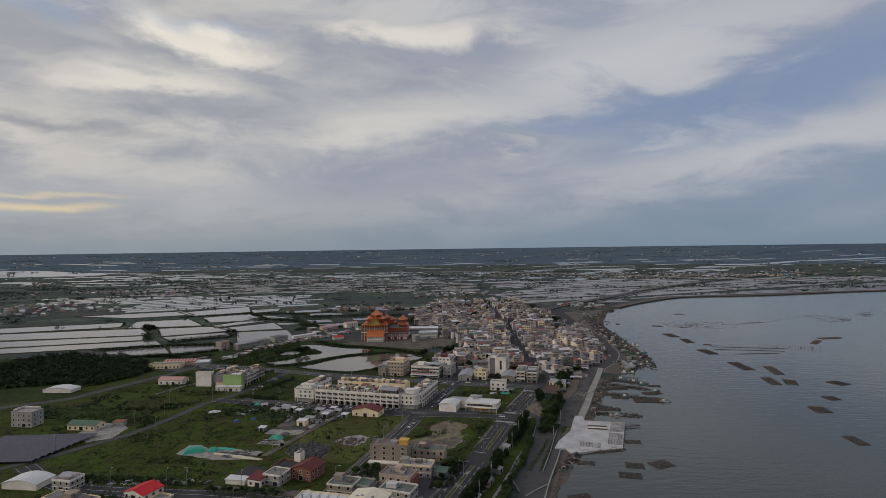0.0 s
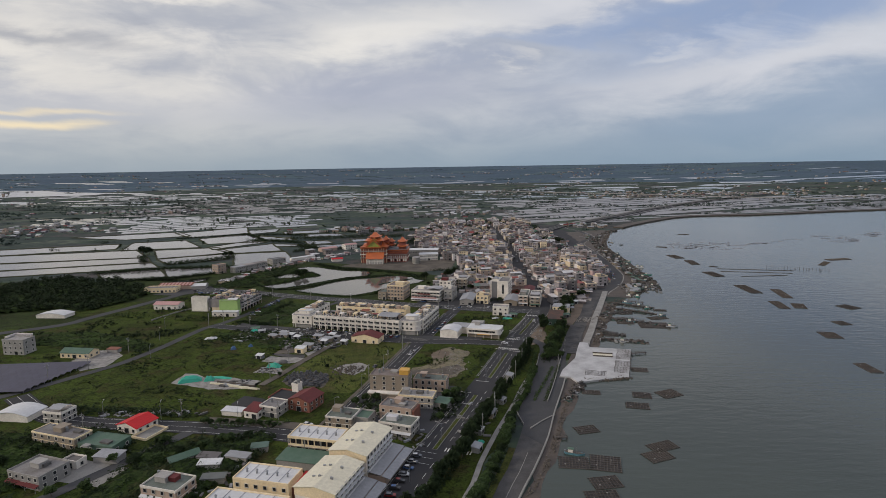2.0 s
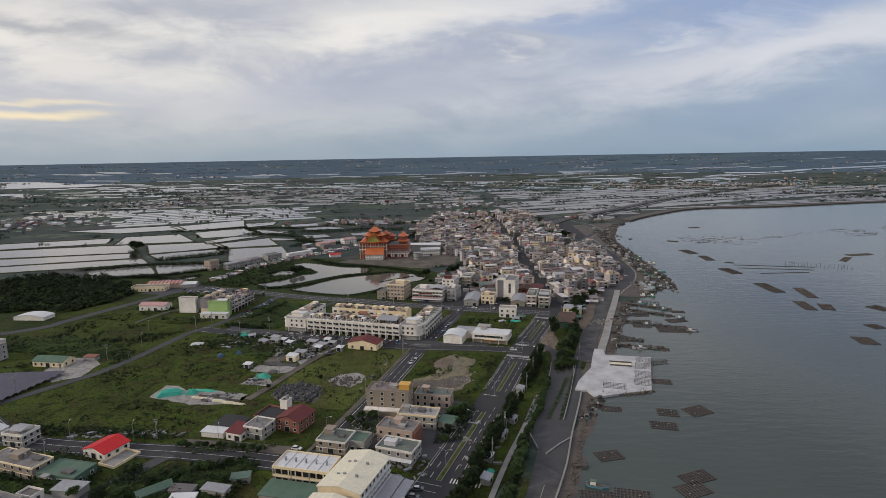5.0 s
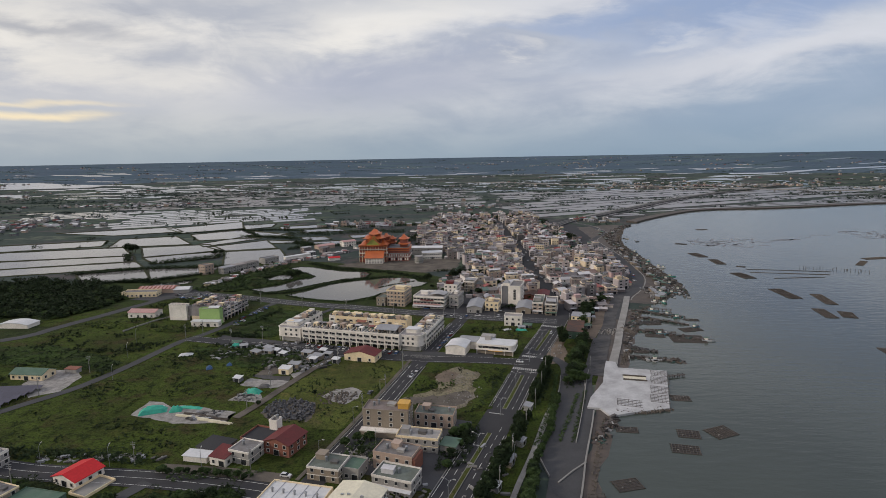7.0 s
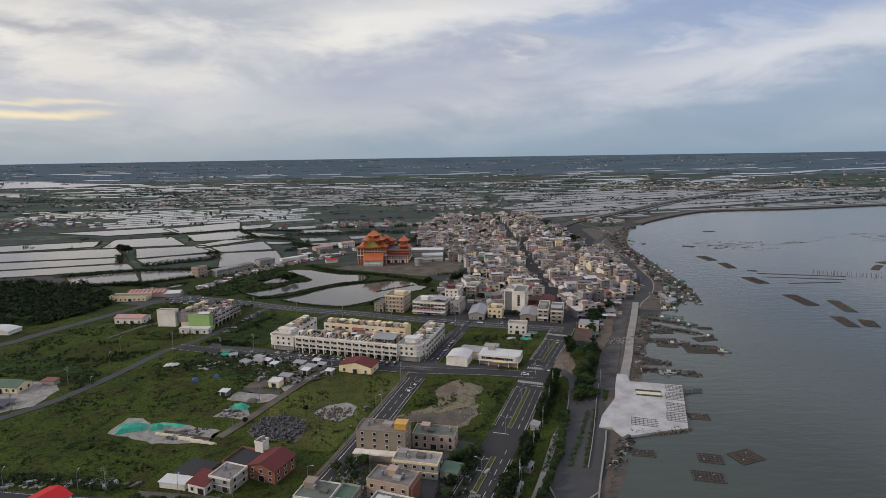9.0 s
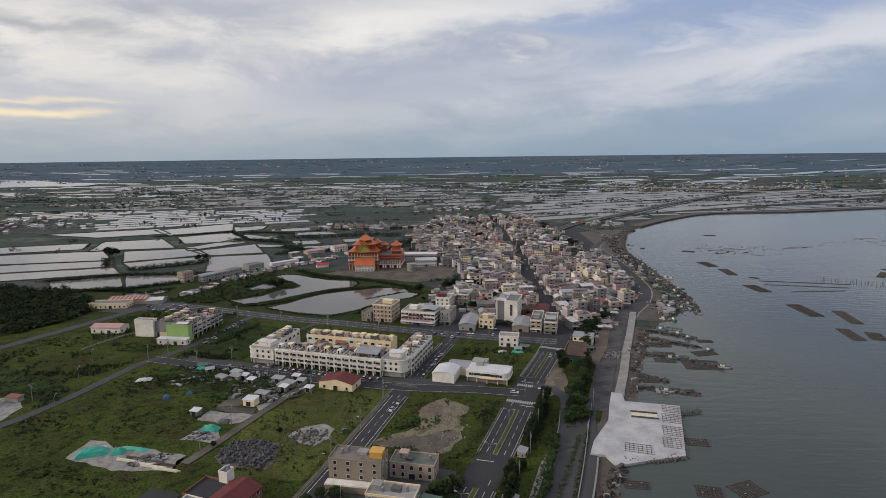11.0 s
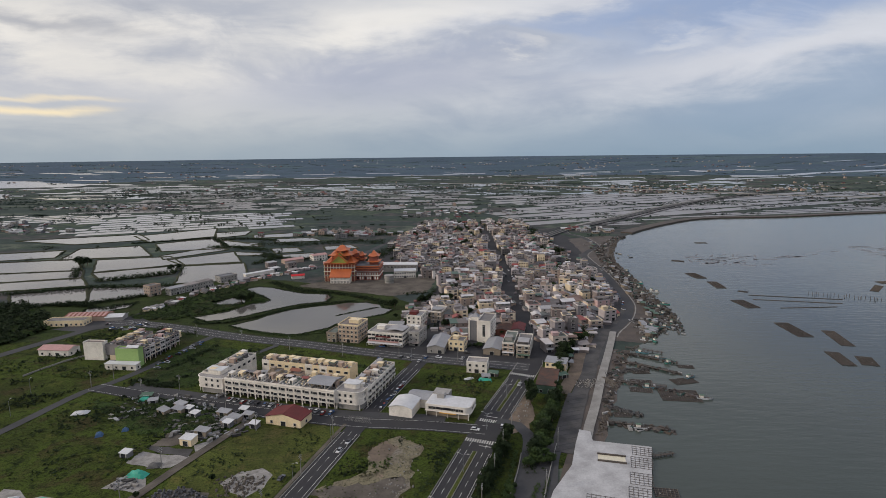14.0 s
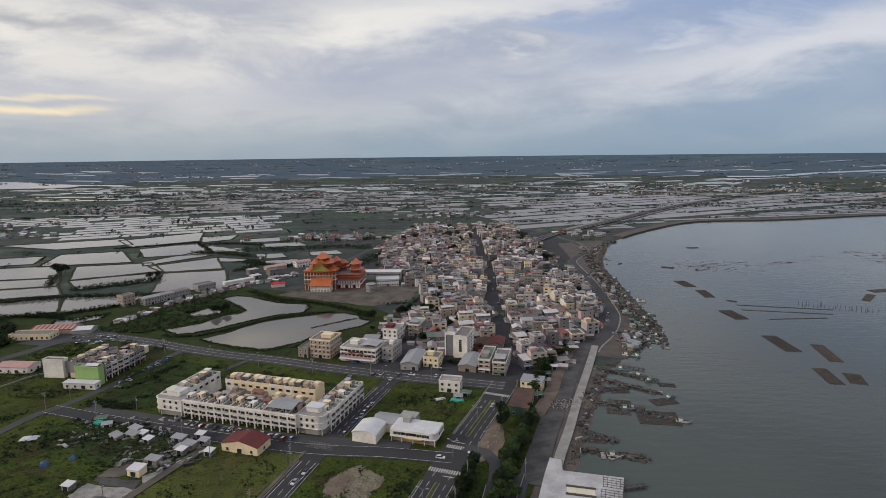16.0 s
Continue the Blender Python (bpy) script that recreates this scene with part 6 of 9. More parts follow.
# -- town --
rnd = random.Random(11)
PROTOS = []
for k in range(20):
    n = (1, 2, 1, 2, 3, 2, 1, 3, 2, 1, 2, 1, 3, 2, 1, 4, 2, 1, 3, 2)[k]
    w, d = rnd.uniform(5.5, 9.0) + (3.5 if k % 4 == 0 else 0), rnd.uniform(8, 11.5)
    kind = ("gable", "flat", "arch", "shed", "flat", "gable", "gable", "flat", "flat", "gable", "flat", "shed", "flat", "shed", "gable", "flat", "gable", "gable", "flat", "flat")[k]
    h = house(0, 0, 0, w, d, n, "wall", ("low house with a sheet-metal roof", "two-storey town house with plain rendered walls", "three-storey town house with roof clutter", "four-storey town house with a stair hut")[n - 1],
              sh=3.0, roof=kind, roof_mat="metal_roof" if kind != "flat" else "flat_roof", rise=1.5 if kind != "shed" else 0.7, along="xy"[k % 2], sides=("front",), spacing=4.4, mesh=WIN if k % 3 == 1 else WIN_WIDE,
              hut=(0.6 + w * 0.3 * (k % 2), d * 0.35, w * 0.42, d * 0.4, 2.5, "wall") if kind == "flat" and k % 5 else None, tank=kind == "flat" and k % 4 == 0, parapet=0.8, shelter=(0.4, 0.5, w - 0.8, d * 0.5, 2.3, "metal_roof") if kind == "flat" and k % 3 == 1 else None,
              canopy=(1.8, 2.9, "metal_roof") if k % 5 == 3 else None, group="houses of the town")
    aw = rnd.uniform(2.2, 3.6)
    x0 = w if k % 2 else -aw
    part("annex", Mesh().box(x0, x0 + aw, d * 0.2, d * 0.85, 0, 2.5), M["wall"], h)
    part("annex_roof", Mesh().add([(x0 - 0.2, d * 0.2 - 0.4, 2.6), (x0 + aw + 0.2, d * 0.2 - 0.4, 2.6), (x0 + aw + 0.2, d * 0.85, 3.1), (x0 - 0.2, d * 0.85, 3.1), (x0 - 0.2, d * 0.2 - 0.4, 2.5), (x0 + aw + 0.2, d * 0.2 - 0.4, 2.5), (x0 + aw + 0.2, d * 0.85, 3.0), (x0 - 0.2, d * 0.85, 3.0)],
                                  [(0, 1, 2, 3), (7, 6, 5, 4), (0, 4, 5, 1), (1, 5, 6, 2), (2, 6, 7, 3), (3, 7, 4, 0)]), M["metal_roof"], h)
    if kind == "flat":
        g = Mesh()
        for j in range(7):
            px, py, s = rnd.uniform(0.5, w - 1.5), rnd.uniform(0.6, d - 1.5), rnd.uniform(0.4, 1.1)
            g.box(px, px + s * rnd.uniform(0.7, 1.6), py, py + s, n * 3.0 + 0.1, n * 3.0 + 0.1 + s * rnd.uniform(0.5, 1.4), rnd.randrange(4))
        tagged(part("roof_clutter", g, (M["scrap"], M["dark_grey"], M["white_roof"], M["green_paint"]), h, "boxes and pots on the roof"), kind="stuff")
    PROTOS.append((w, d, h))


def along_y(line, y):
    for (x0, y0), (x1, y1) in zip(line, line[1:]):
        if (y0 - y) * (y1 - y) <= 0 and y0 != y1:
            return x0 + (x1 - x0) * (y - y0) / (y1 - y0)
    return line[-1][0]


LEFT_EDGE = ((448, 34), (482, 36), (506, 14), (538, 20), (548, 44), (580, 40), (640, 34), (665, 10), (700, 2), (730, -28), (800, -36), (900, -40), (1000, -20), (1060, 0), (1100, -20), (1200, -10))
used, GAPS = set(), []
TOWN = []
y = 415.0
while y < 1150:
    xm = along_y(MAIN, y)
    left = np.interp(y, [p[0] for p in LEFT_EDGE], [p[1] for p in LEFT_EDGE]) + rnd.uniform(-14, 10) * (y > 560)
    right = along_y(CORNICHE, y) - 7.5 - rnd.uniform(0, 3.5) if y < 700 else 196 + rnd.uniform(-8, 4)
    for x0, x1 in ((left if y > 446 else 1e9, xm - 5.6), (xm + 5.6, right)):
        x = x0 + rnd.uniform(0, 3)
        while x < x1 - 7:
            k = rnd.randrange(20)
            w, d, proto = PROTOS[k]
            if x + w > x1 + 1:
                break
            if rnd.random() < (0.17 if y < 800 else 0.26 if y < 950 else 0.45):
                GAPS.append((x + w / 2, y + 4))
            else:
                TOWN.append((x, y + rnd.uniform(-2.8, 2.8) + 2.5 * math.sin(x * 0.11 + y) + 9 * noise.noise((x * 0.028, y * 0.02, 3.0)), rnd.uniform(-9, 9) + (16 if x > 130 and y < 580 else 11 * math.sin(x * 0.021 + y * 0.013)), k))
            x += w + (rnd.uniform(0.2, 1.4) if rnd.random() < 0.8 else rnd.uniform(2.5, 5))
    y += 11.6 if int((y - 415) / 11.6) % 5 else 14.0
for x, y, rot, k in TOWN[:215]:
    w, d, proto = PROTOS[k]
    if k not in used:
        used.add(k)
        proto.matrix_basis = pose(x, y, 0, 0, 0, rot)
    else:
        copy_thing(proto, pose(x, y, 0, 0, 0, rot))


# -- far roofs --
def far_roofs(name, spots, seed, label, tall=(3.2, 3.5, 4, 4, 6.5)):
    """Small houses far off, gathered: walls, roofs and dark openings."""
    rnd = random.Random(seed)
    g = Mesh()
    for x, y, z in spots:
        w, d, h = rnd.uniform(6, 12), rnd.uniform(7, 11), rnd.choice(tall)
        slot = rnd.choice((0, 0, 0, 1, 2, 7, 7))
        x, y = x + rnd.uniform(-2, 2), y + rnd.uniform(-3, 3)
        g.box(x, x + w, y, y + d, z, z + h, slot)
        if h < 6:
            g.gable(x, x + w, y, y + d, z + h, 1.4, 0.4, 0.2, rnd.choice((3, 3, 3, 8, 9, 4)), "x")
        else:
            g.box(x + 0.4, x + w - 0.4, y + 0.4, y + d - 0.4, z + h, z + h + 0.2, 5)
            g.box(x + 1, x + 4, y + 3, y + 6, z + h, z + h + 2.4, slot)
        for s in range(int(h / 3.2)):
            for i in range(int(w / 3)):
                g.box(x + 0.8 + 3 * i, x + 2.2 + 3 * i, y - 0.08, y, z + 3.2 * s + 1, z + 3.2 * s + 2.3, 6)
    return solid(name, g, (M["grey_wall"], M["pinkish"], M["taupe"], M["grey_roof"], M["maroon"], M["flat_roof"], M["glass"], M["dark_grey"], M["white_roof"], M["green_paint"]), label, "houses", "stuff")


def far_town(name, spots, seed, label):
    """Dense small houses with set-back rooms, lean-tos and sheet roofs, gathered."""
    rnd = random.Random(seed)
    g = Mesh()
    for x, y, turn in spots:
        w, d, h = rnd.uniform(6, 11.5), rnd.uniform(7.5, 11.5), rnd.choice((3.0, 3.2, 3.4, 5.8, 6.2, 6.4, 8.8, 9.2, 6.0, 11.5 if rnd.random() < 0.3 else 3.2))
        q = Mesh()
        q.box(0, w, 0, d, 0, h)
        if h < 5 or rnd.random() < 0.25:
            q.gable(0, w, 0, d, h, rnd.uniform(1.0, 1.9), 0.4, 0.2, 1, rnd.choice("xy"))
        else:
            q.box(0.3, w - 0.3, 0.3, d - 0.3, h, h + 0.15, 1)
            q.ring(-0.1, w + 0.1, -0.1, d + 0.1, h, h + 0.8, 0.3)
            a, b = rnd.uniform(0.4, w * 0.4), rnd.uniform(1, d * 0.4)
            q.box(a, a + w * 0.45, b, b + d * 0.4, h, h + 2.5)
            q.box(a - 0.2, a + w * 0.45 + 0.2, b - 0.2, b + d * 0.4 + 0.2, h + 2.5, h + 2.65, 1)
            if rnd.random() < 0.45:
                q.box(0.4, w - 0.4, 0.2, d * 0.35, h + 2.2, h + 2.35, 1)
            for j in range(3):
                a, b, e = rnd.uniform(0.5, w - 1.6), rnd.uniform(0.5, d - 1.6), rnd.uniform(0.5, 1.1)
                q.box(a, a + e, b, b + e, h + 0.15, h + 0.2 + e * 1.3, 1)
        a = rnd.uniform(2.2, 4.0)
        q.box(w, w + a, d * 0.1, d * 0.8, 0, 2.4)
        q.box(w - 0.1, w + a + 0.3, d * 0.1 - 0.4, d * 0.8 + 0.3, 2.5, 2.7, 1)
        q.box(0.2, w - 0.2, -1.4, 0, 2.6, 2.75, 1)
        for s in range(int(h / 2.9)):
            for i in range(int(w / 2.8)):
                q.box(0.6 + 2.8 * i, 2.0 + 2.8 * i, -0.08, 0, 3.0 * s + 1, 3.0 * s + 2.2, 2)
        c, t = math.cos(radians(turn)), math.sin(radians(turn))
        k = len(g.v)
        g.v += [(x + px * c - py * t, y + px * t + py * c, pz) for px, py, pz in q.v]
        g.f += [tuple(i + k for i in f) for f in q.f]
        g.m += q.m
    return solid(name, g, (M["town_wall"], M["town_roof"], M["glass"]), label, "houses", "stuff")


def shanties(name, spots, seed, label):
    """Low sheds, lean-tos and yard roofs squeezed between houses, gathered."""
    rnd = random.Random(seed)
    g = Mesh()
    for x, y in spots:
        w, d, h, c = rnd.uniform(2.5, 7), rnd.uniform(2.5, 6), rnd.uniform(1.8, 3.0), math.cos(rnd.uniform(-0.3, 0.3))
        t = math.sqrt(1 - c * c) * rnd.choice((-1, 1))
        ring = [(x + px * c - py * t, y + px * t + py * c) for px, py in ((0, 0), (w, 0), (w, d), (0, d))]
        g.prism(ring, 0, h, 0)
        tilt = rnd.uniform(0.1, 0.6)
        top = [(x + px * c - py * t, y + px * t + py * c, h + z) for px, py, z in ((-0.3, -0.3, 0.02), (w + 0.3, -0.3, 0.02), (w + 0.3, d + 0.3, tilt), (-0.3, d + 0.3, tilt))]
        g.add(top + [(px, py, pz + 0.12) for px, py, pz in top], [(4, 5, 6, 7), (3, 2, 1, 0), (0, 1, 5, 4), (1, 2, 6, 5), (2, 3, 7, 6), (3, 0, 4, 7)], 1)
    return solid(name, g, (M["town_wall"], M["town_roof"]), label, "sheds", "stuff")


far_town("far_houses", [(x, y, rot) for x, y, rot, k in TOWN[215:]], 5, "dense far houses at the end of the town")
spots = []
while len(spots) < 620:
    y = rnd.uniform(418, 1000)
    x = rnd.uniform(float(np.interp(y, [p[0] for p in LEFT_EDGE], [p[1] for p in LEFT_EDGE])) + 2, min(205, along_y(CORNICHE, y) - 14))
    if abs(x + 3 - along_y(MAIN, y)) > 11 and not (44 < x < 72 and 430 < y < 466) and (y > 452 or x > 120):
        spots.append((x, y))
bank_spots = [(x + rnd.uniform(-9, 3), y + rnd.uniform(-6, 6)) for x, y in NORTH if 520 < y < 720 for _ in range(3)]
shanties("roadside_sheds", bank_spots, 9, "low stalls and sheet roofs along the pond road")
spots += [(rnd.uniform(24, 92), rnd.uniform(432, 468)) for _ in range(34)] + [(rnd.uniform(-12, 34), rnd.uniform(462, 512)) for _ in range(30)] + [(rnd.uniform(-4, 62), rnd.uniform(500, 546)) for _ in range(60)] + [(rnd.uniform(104, 132), rnd.uniform(410, 470)) for _ in range(24)]
shanties("town_sheds", spots, 8, "low sheds and sheet roofs crowded between houses")
VILLAGES = ((-150, 1010, 110, 40, 60), (-860, 1090, 110, 110, 110), (-860, 1560, 260, 70, 80), (60, 1330, 120, 70, 50), (720, 1960, 150, 70, 50), (1060, 2000, 260, 90, 130), (-80, 1560, 250, 80, 30), (-420, 2050, 300, 100, 40), (500, 2250, 500, 120, 70), (280, 1030, 40, 40, 22))
spots = []
for cx, cy, sx, sy, n in VILLAGES:
    for i in range(n):
        x, y = rnd.gauss(cx, sx * 0.55), rnd.gauss(cy, sy * 0.5)
        spots.append((x, y, land_height(math.hypot(x, y))))
far_roofs("far_village", spots, 6, "scattered far villages among the ponds")
spots = []
for i in range(150):
    a, r = rnd.uniform(-0.72, 0.75), 2200 + 2400 * rnd.random() ** 0.8
    cx, cy = math.sin(a) * r, math.cos(a) * r
    for j in range(rnd.choice((1, 2, 4, 7))):
        x, y = cx + rnd.gauss(0, 45), cy + rnd.gauss(0, 30)
        spots.append((x, y, land_height(math.hypot(x, y)) - 0.5))
far_roofs("far_village", spots, 7, "tiny farms and villages on the far plain")

# -- far ponds --
def pond_field(name, cx, cy, rot, nx, ny, w, d, mat, keep, seed, label, inside=None):
    rnd = random.Random(seed)
    g = Mesh()
    c, s = math.cos(radians(rot)), math.sin(radians(rot))
    for j in range(ny):
        u = rnd.uniform(-20, 0)
        while u < nx * w:
            ww = w * rnd.uniform(0.6, 1.5)
            if rnd.random() < keep:
                x0, x1, y0, y1 = u + 1.8, u + ww - 1.8, j * d + 1.6, j * d + d * rnd.uniform(0.75, 1.0) - 1.6
                pts = [(cx + px * c - py * s, cy + px * s + py * c) for px, py in ((x0 + rnd.uniform(-2, 2), y0), (x1 + rnd.uniform(-2, 2), y0 + rnd.uniform(0, 2)), (x1, y1), (x0, y1 - rnd.uniform(0, 3)))]
                if inside is None or all(inside(*p) for p in pts):
                    g.add([(px, py, 0.35 + land_height(math.hypot(px, py))) for px, py in pts], [(0, 1, 2, 3)])
            u += ww
    return solid(name, g, mat, label, "water", "stuff")


def coast_y(x):
    return np.interp(x, [p[0] for p in COAST[16:]], [p[1] for p in COAST[16:]])


def clear_of_ponds(x, y, margin=5.0):
    for q in PONDS_A + PONDS_B + SMALL_PONDS:
        ring = list(zip(q[::2], q[1::2]))
        cx, cy = sum(p[0] for p in ring) / 4, sum(p[1] for p in ring) / 4
        if (x - cx) ** 2 + (y - cy) ** 2 < (0.62 * max(math.hypot(px - cx, py - cy) for px, py in ring) + margin) ** 2:
            return False
        for (x0, y0), (x1, y1) in zip(ring, ring[1:] + ring[:1]):
            dx, dy = x1 - x0, y1 - y0
            s = min(max(((x - x0) * dx + (y - y0) * dy) / (dx * dx + dy * dy), 0), 1)
            if math.hypot(x - x0 - s * dx, y - y0 - s * dy) < margin + 4:
                return False
    return True


pond_field("far_ponds", -1000, 560, 22, 12, 26, 82, 41, M["pond"], 0.95, 21, "pale fish ponds between dark dikes", lambda x, y: 860 < y < 1420 and x < -0.16 * y - 30 and x > -0.76 * y - 60 and not (-1010 < x < -740 and 1000 < y < 1180) and not (-250 < x and y < 1100) and clear_of_ponds(x, y))
pond_field("far_ponds", -900, 1400, 2, 26, 26, 58, 30, M["mud_pond"], 0.6, 22, "scattered far fish ponds among fields", lambda x, y: (y > 1430 or x > -220) and x < 150 and y > 1080)
pond_field("far_ponds", 150, 1080, 24, 12, 15, 124, 62, M["mud_pond"], 0.97, 23, "wide grey ponds behind the bay", lambda x, y: y > coast_y(x) + 24 and (x > 225 or y > 1080) and x > 128 and y < 1950 and y > 1020)
pond_field("far_ponds", 360, 1010, 10, 13, 16, 96, 27, M["mud_pond"], 0.97, 29, "grey ponds along the shore embankment", lambda x, y: y > coast_y(x) + 34 and y < 1066 + 0.445 * (x - 150) and x < 1500)
pond_field("far_ponds", -1700, 1900, 0, 34, 14, 90, 52, M["pool"], 0.40, 24, "thin far strips of water")
pond_field("far_ponds", -2400, 2420, 0, 34, 24, 140, 42, M["pool"], 0.11, 27, "pale streaks of water on the far plain")
pond_field("far_ponds", -1150, 690, 8, 8, 9, 66, 36, M["pond"], 0.92, 26, "pale fish ponds in the west", lambda x, y: x < -0.60 * y - 215 and y < 1000)


def lagoon(name, x0, x1, y0, y1, label, bend=0.0, n=24):
    """A far sheet of water that follows the land."""
    g = Mesh()
    for i in range(n + 1):
        s = i / n
        x = x0 + (x1 - x0) * s
        edge = 1 - abs(2 * s - 1) ** 4
        c, hw = (y0 + y1) / 2 + bend * math.sin(s * 7), (y1 - y0) / 2 * (0.25 + 0.75 * edge) * (1 + 0.15 * math.sin(s * 19))
        for y in (c - hw, c, c + hw):
            g.v.append((x, y, land_height(math.hypot(x, y)) + 1.2))
    for i in range(n):
        for k in range(2):
            g.f.append((3 * i + k, 3 * i + 3 + k, 3 * i + 4 + k, 3 * i + 1 + k))
    g.m = [0] * len(g.f)
    return solid(name, g, M["pond"], label, "water", "structure")


lagoon("water", -3300, -1560, 2330, 2720, "far lagoon below the skyline", 30)
river = smooth([(1400, 2700), (1455, 2680), (1590, 2640), (1730, 2690), (1830, 2720), (1975, 2735), (2300, 2740)], 30)
sides = strip_sides(river, 70)
solid("water", Mesh().add([(x, y, land_height(math.hypot(x, y)) + 1.5) for side in sides for x, y in side], [(i, len(river) + i, len(river) + i + 1, i + 1) for i in range(len(river) - 1)]), M["pond"], "far river shining below the skyline", "water", "structure")

# ---- plants ----
def foliage(g, cx, cy, cz, rx, ry, rz, n, size, rnd, slot=0):
    """A loose clump of leafy sprays filling an uneven ellipsoid."""
    for i in range(n):
        a, c = rnd.uniform(0, 2 * math.pi), rnd.uniform(-1, 1)
        r = rnd.random() ** 0.4 * rnd.uniform(0.75, 1.1)
        s = math.sqrt(1 - c * c)
        x, y, z = cx + rx * r * s * math.cos(a), cy + ry * r * s * math.sin(a), cz + rz * r * c
        d1 = Vector((rnd.uniform(-1, 1), rnd.uniform(-1, 1), rnd.uniform(-0.35, 0.35))).normalized() * size * rnd.uniform(0.6, 1.3)
        d2 = Vector((rnd.uniform(-1, 1), rnd.uniform(-1, 1), rnd.uniform(-0.35, 0.35))).normalized() * size * rnd.uniform(0.4, 0.9)
        p = Vector((x, y, z))
        g.add([p - d1, p - d2 * 0.6, p + d1, p + d2 + Vector((0, 0, size * 0.3))], [(0, 1, 2, 3)], slot)
    return g


def make_tree(h, spread, mat, seed, label, lobes=6, slim=False):
    rnd = random.Random(seed)
    r = thing("tree", 0, 0, 0, label, "tree", "trees")
    t = Mesh().cylinder(0, 0, -0.2, h * 0.5, h * 0.028 + 0.06, 8, 0, h * 0.014 + 0.03)
    crown = Mesh()
    for i in range(lobes):
        a = 2 * math.pi * i / lobes + rnd.uniform(-0.4, 0.4)
        rad = spread * rnd.uniform(0.25, 0.62)
        zz = h * (rnd.uniform(0.35, 0.85) if slim else rnd.uniform(0.5, 0.78))
        p = (rad * math.cos(a), rad * math.sin(a), zz)
        t.beam((0, 0, h * rnd.uniform(0.28, 0.45)), p, h * 0.014 + 0.03)
        foliage(crown, *p, spread * rnd.uniform(0.36, 0.55), spread * rnd.uniform(0.36, 0.55), h * rnd.uniform(0.15, 0.25), 130, 0.62, rnd)
    foliage(crown, 0, 0, h * 0.8, spread * 0.5, spread * 0.5, h * 0.22, 190, 0.62, rnd)
    part("trunk", t, M["bark"], r)
    part("crown", crown, M[mat], r)
    return r


TREES = [make_tree(h, s, m, k + 3, label, 7, slim) for k, (h, s, m, label, slim) in enumerate((
    (8.5, 3.0, "leaves_dark", "dark slender casuarina tree with a ragged crown", True), (7.0, 2.7, "leaves_dark", "dark shaggy roadside tree with a ragged crown", True),
    (7.5, 4.0, "leaves", "broad green tree with a loose leafy crown", False), (6.0, 3.2, "leaves", "small green tree with an uneven crown", False),
    (5.0, 2.6, "leaves_dark", "small dark tree with a dense crown", False), (9.5, 4.6, "leaves_dark", "large dark tree with a wide crown", False)))]
placed = set()


FAR_TREES = Mesh()


def plant(k, x, y, scale=1.0, turn=None):
    """A tree of its own near by; far off it joins the gathered trees of the town and ponds."""
    turn = (x * 37 + y * 91) % 360 if turn is None else turn
    tall = scale * (0.9 + (x * 13 + y * 7) % 1 * 0.2)
    if y > 395:
        m = pose(x, y, 0, 0, 0, turn) @ Matrix.Diagonal((scale, scale, tall, 1))
        for o in TREES[k].children:
            slot = 0 if o.name.startswith("trunk") else 1 if k in (2, 3) else 2
            FAR_TREES.add([m @ v.co for v in o.data.vertices], [tuple(p.vertices) for p in o.data.polygons], slot)
        return None
    if k not in placed:
        placed.add(k)
        TREES[k].matrix_basis = pose(x, y, 0, 0, 0, turn)
        return TREES[k]
    o = copy_thing(TREES[k], pose(x, y, 0, 0, 0, turn))
    o.scale = (scale, scale, tall)
    return o


rnd = random.Random(31)


def plant_line(line, step, kinds, jitter, lo=0.75, hi=1.15):
    for (x0, y0), (x1, y1) in zip(line, line[1:]):
        k = max(1, int(math.hypot(x1 - x0, y1 - y0) / step))
        for i in range(k):
            s = (i + rnd.random() * 0.7) / k
            plant(rnd.choice(kinds), x0 + (x1 - x0) * s + rnd.uniform(-jitter, jitter), y0 + (y1 - y0) * s + rnd.uniform(-jitter, jitter), rnd.uniform(lo, hi))


plant_line(((-34, 66), (-16, 100), (1, 134), (9, 152), (17, 174), (24, 193)), 2.3, (0, 1, 0, 4), 1.7, 0.75, 1.1)
plant_line(((-16, 62), (2, 94), (19, 131), (25, 149), (31, 171), (37, 189)), 2.3, (2, 3, 1, 2, 4), 1.3, 0.6, 0.9)
plant_line(((45, 246), (50, 262), (57, 282), (63, 300)), 1.9, (0, 1, 0, 4), 1.9, 0.7, 0.95)
plant_line(((22, 188), (28, 202), (34, 218), (39, 230)), 2.3, (0, 1, 0, 4), 2.0, 0.65, 1.0)
plant_line(((38, 192), (47, 216), (53, 234), (60, 256)), 2.3, (4, 3, 2), 0.8, 0.45, 0.65)
plant_line(((74, 268), (80, 292), (86, 318), (92, 338)), 3.0, (2, 3, 5), 3.0, 0.7, 1.0)
plant_line(((68, 268), (78, 298), (90, 328), (98, 348)), 2.4, (2, 5, 3), 2.0, 0.6, 0.9)
plant_line(((78, 330), (82, 346)), 4, (0, 0), 1.5, 1.0, 1.2)
plant_line(((104, 374), (110, 396), (120, 422), (130, 438)), 3.0, (5, 2), 2.6, 0.75, 1.0)
plant_line(((10, 546), (22, 552), (38, 557)), 2.5, (5, 2, 5), 3.0, 0.8, 1.1)
plant_line(((-18, 530), (-12, 536)), 4, (5, 2, 5), 2.0, 0.7, 0.9)
plant_line(((-120, 189), (-96, 186), (-80, 182)), 3.2, (3, 4), 1.2, 0.5, 0.7)
plant_line(((-6, 204), (4, 212), (12, 224)), 3.5, (3, 2, 4), 2.0, 0.6, 0.85)
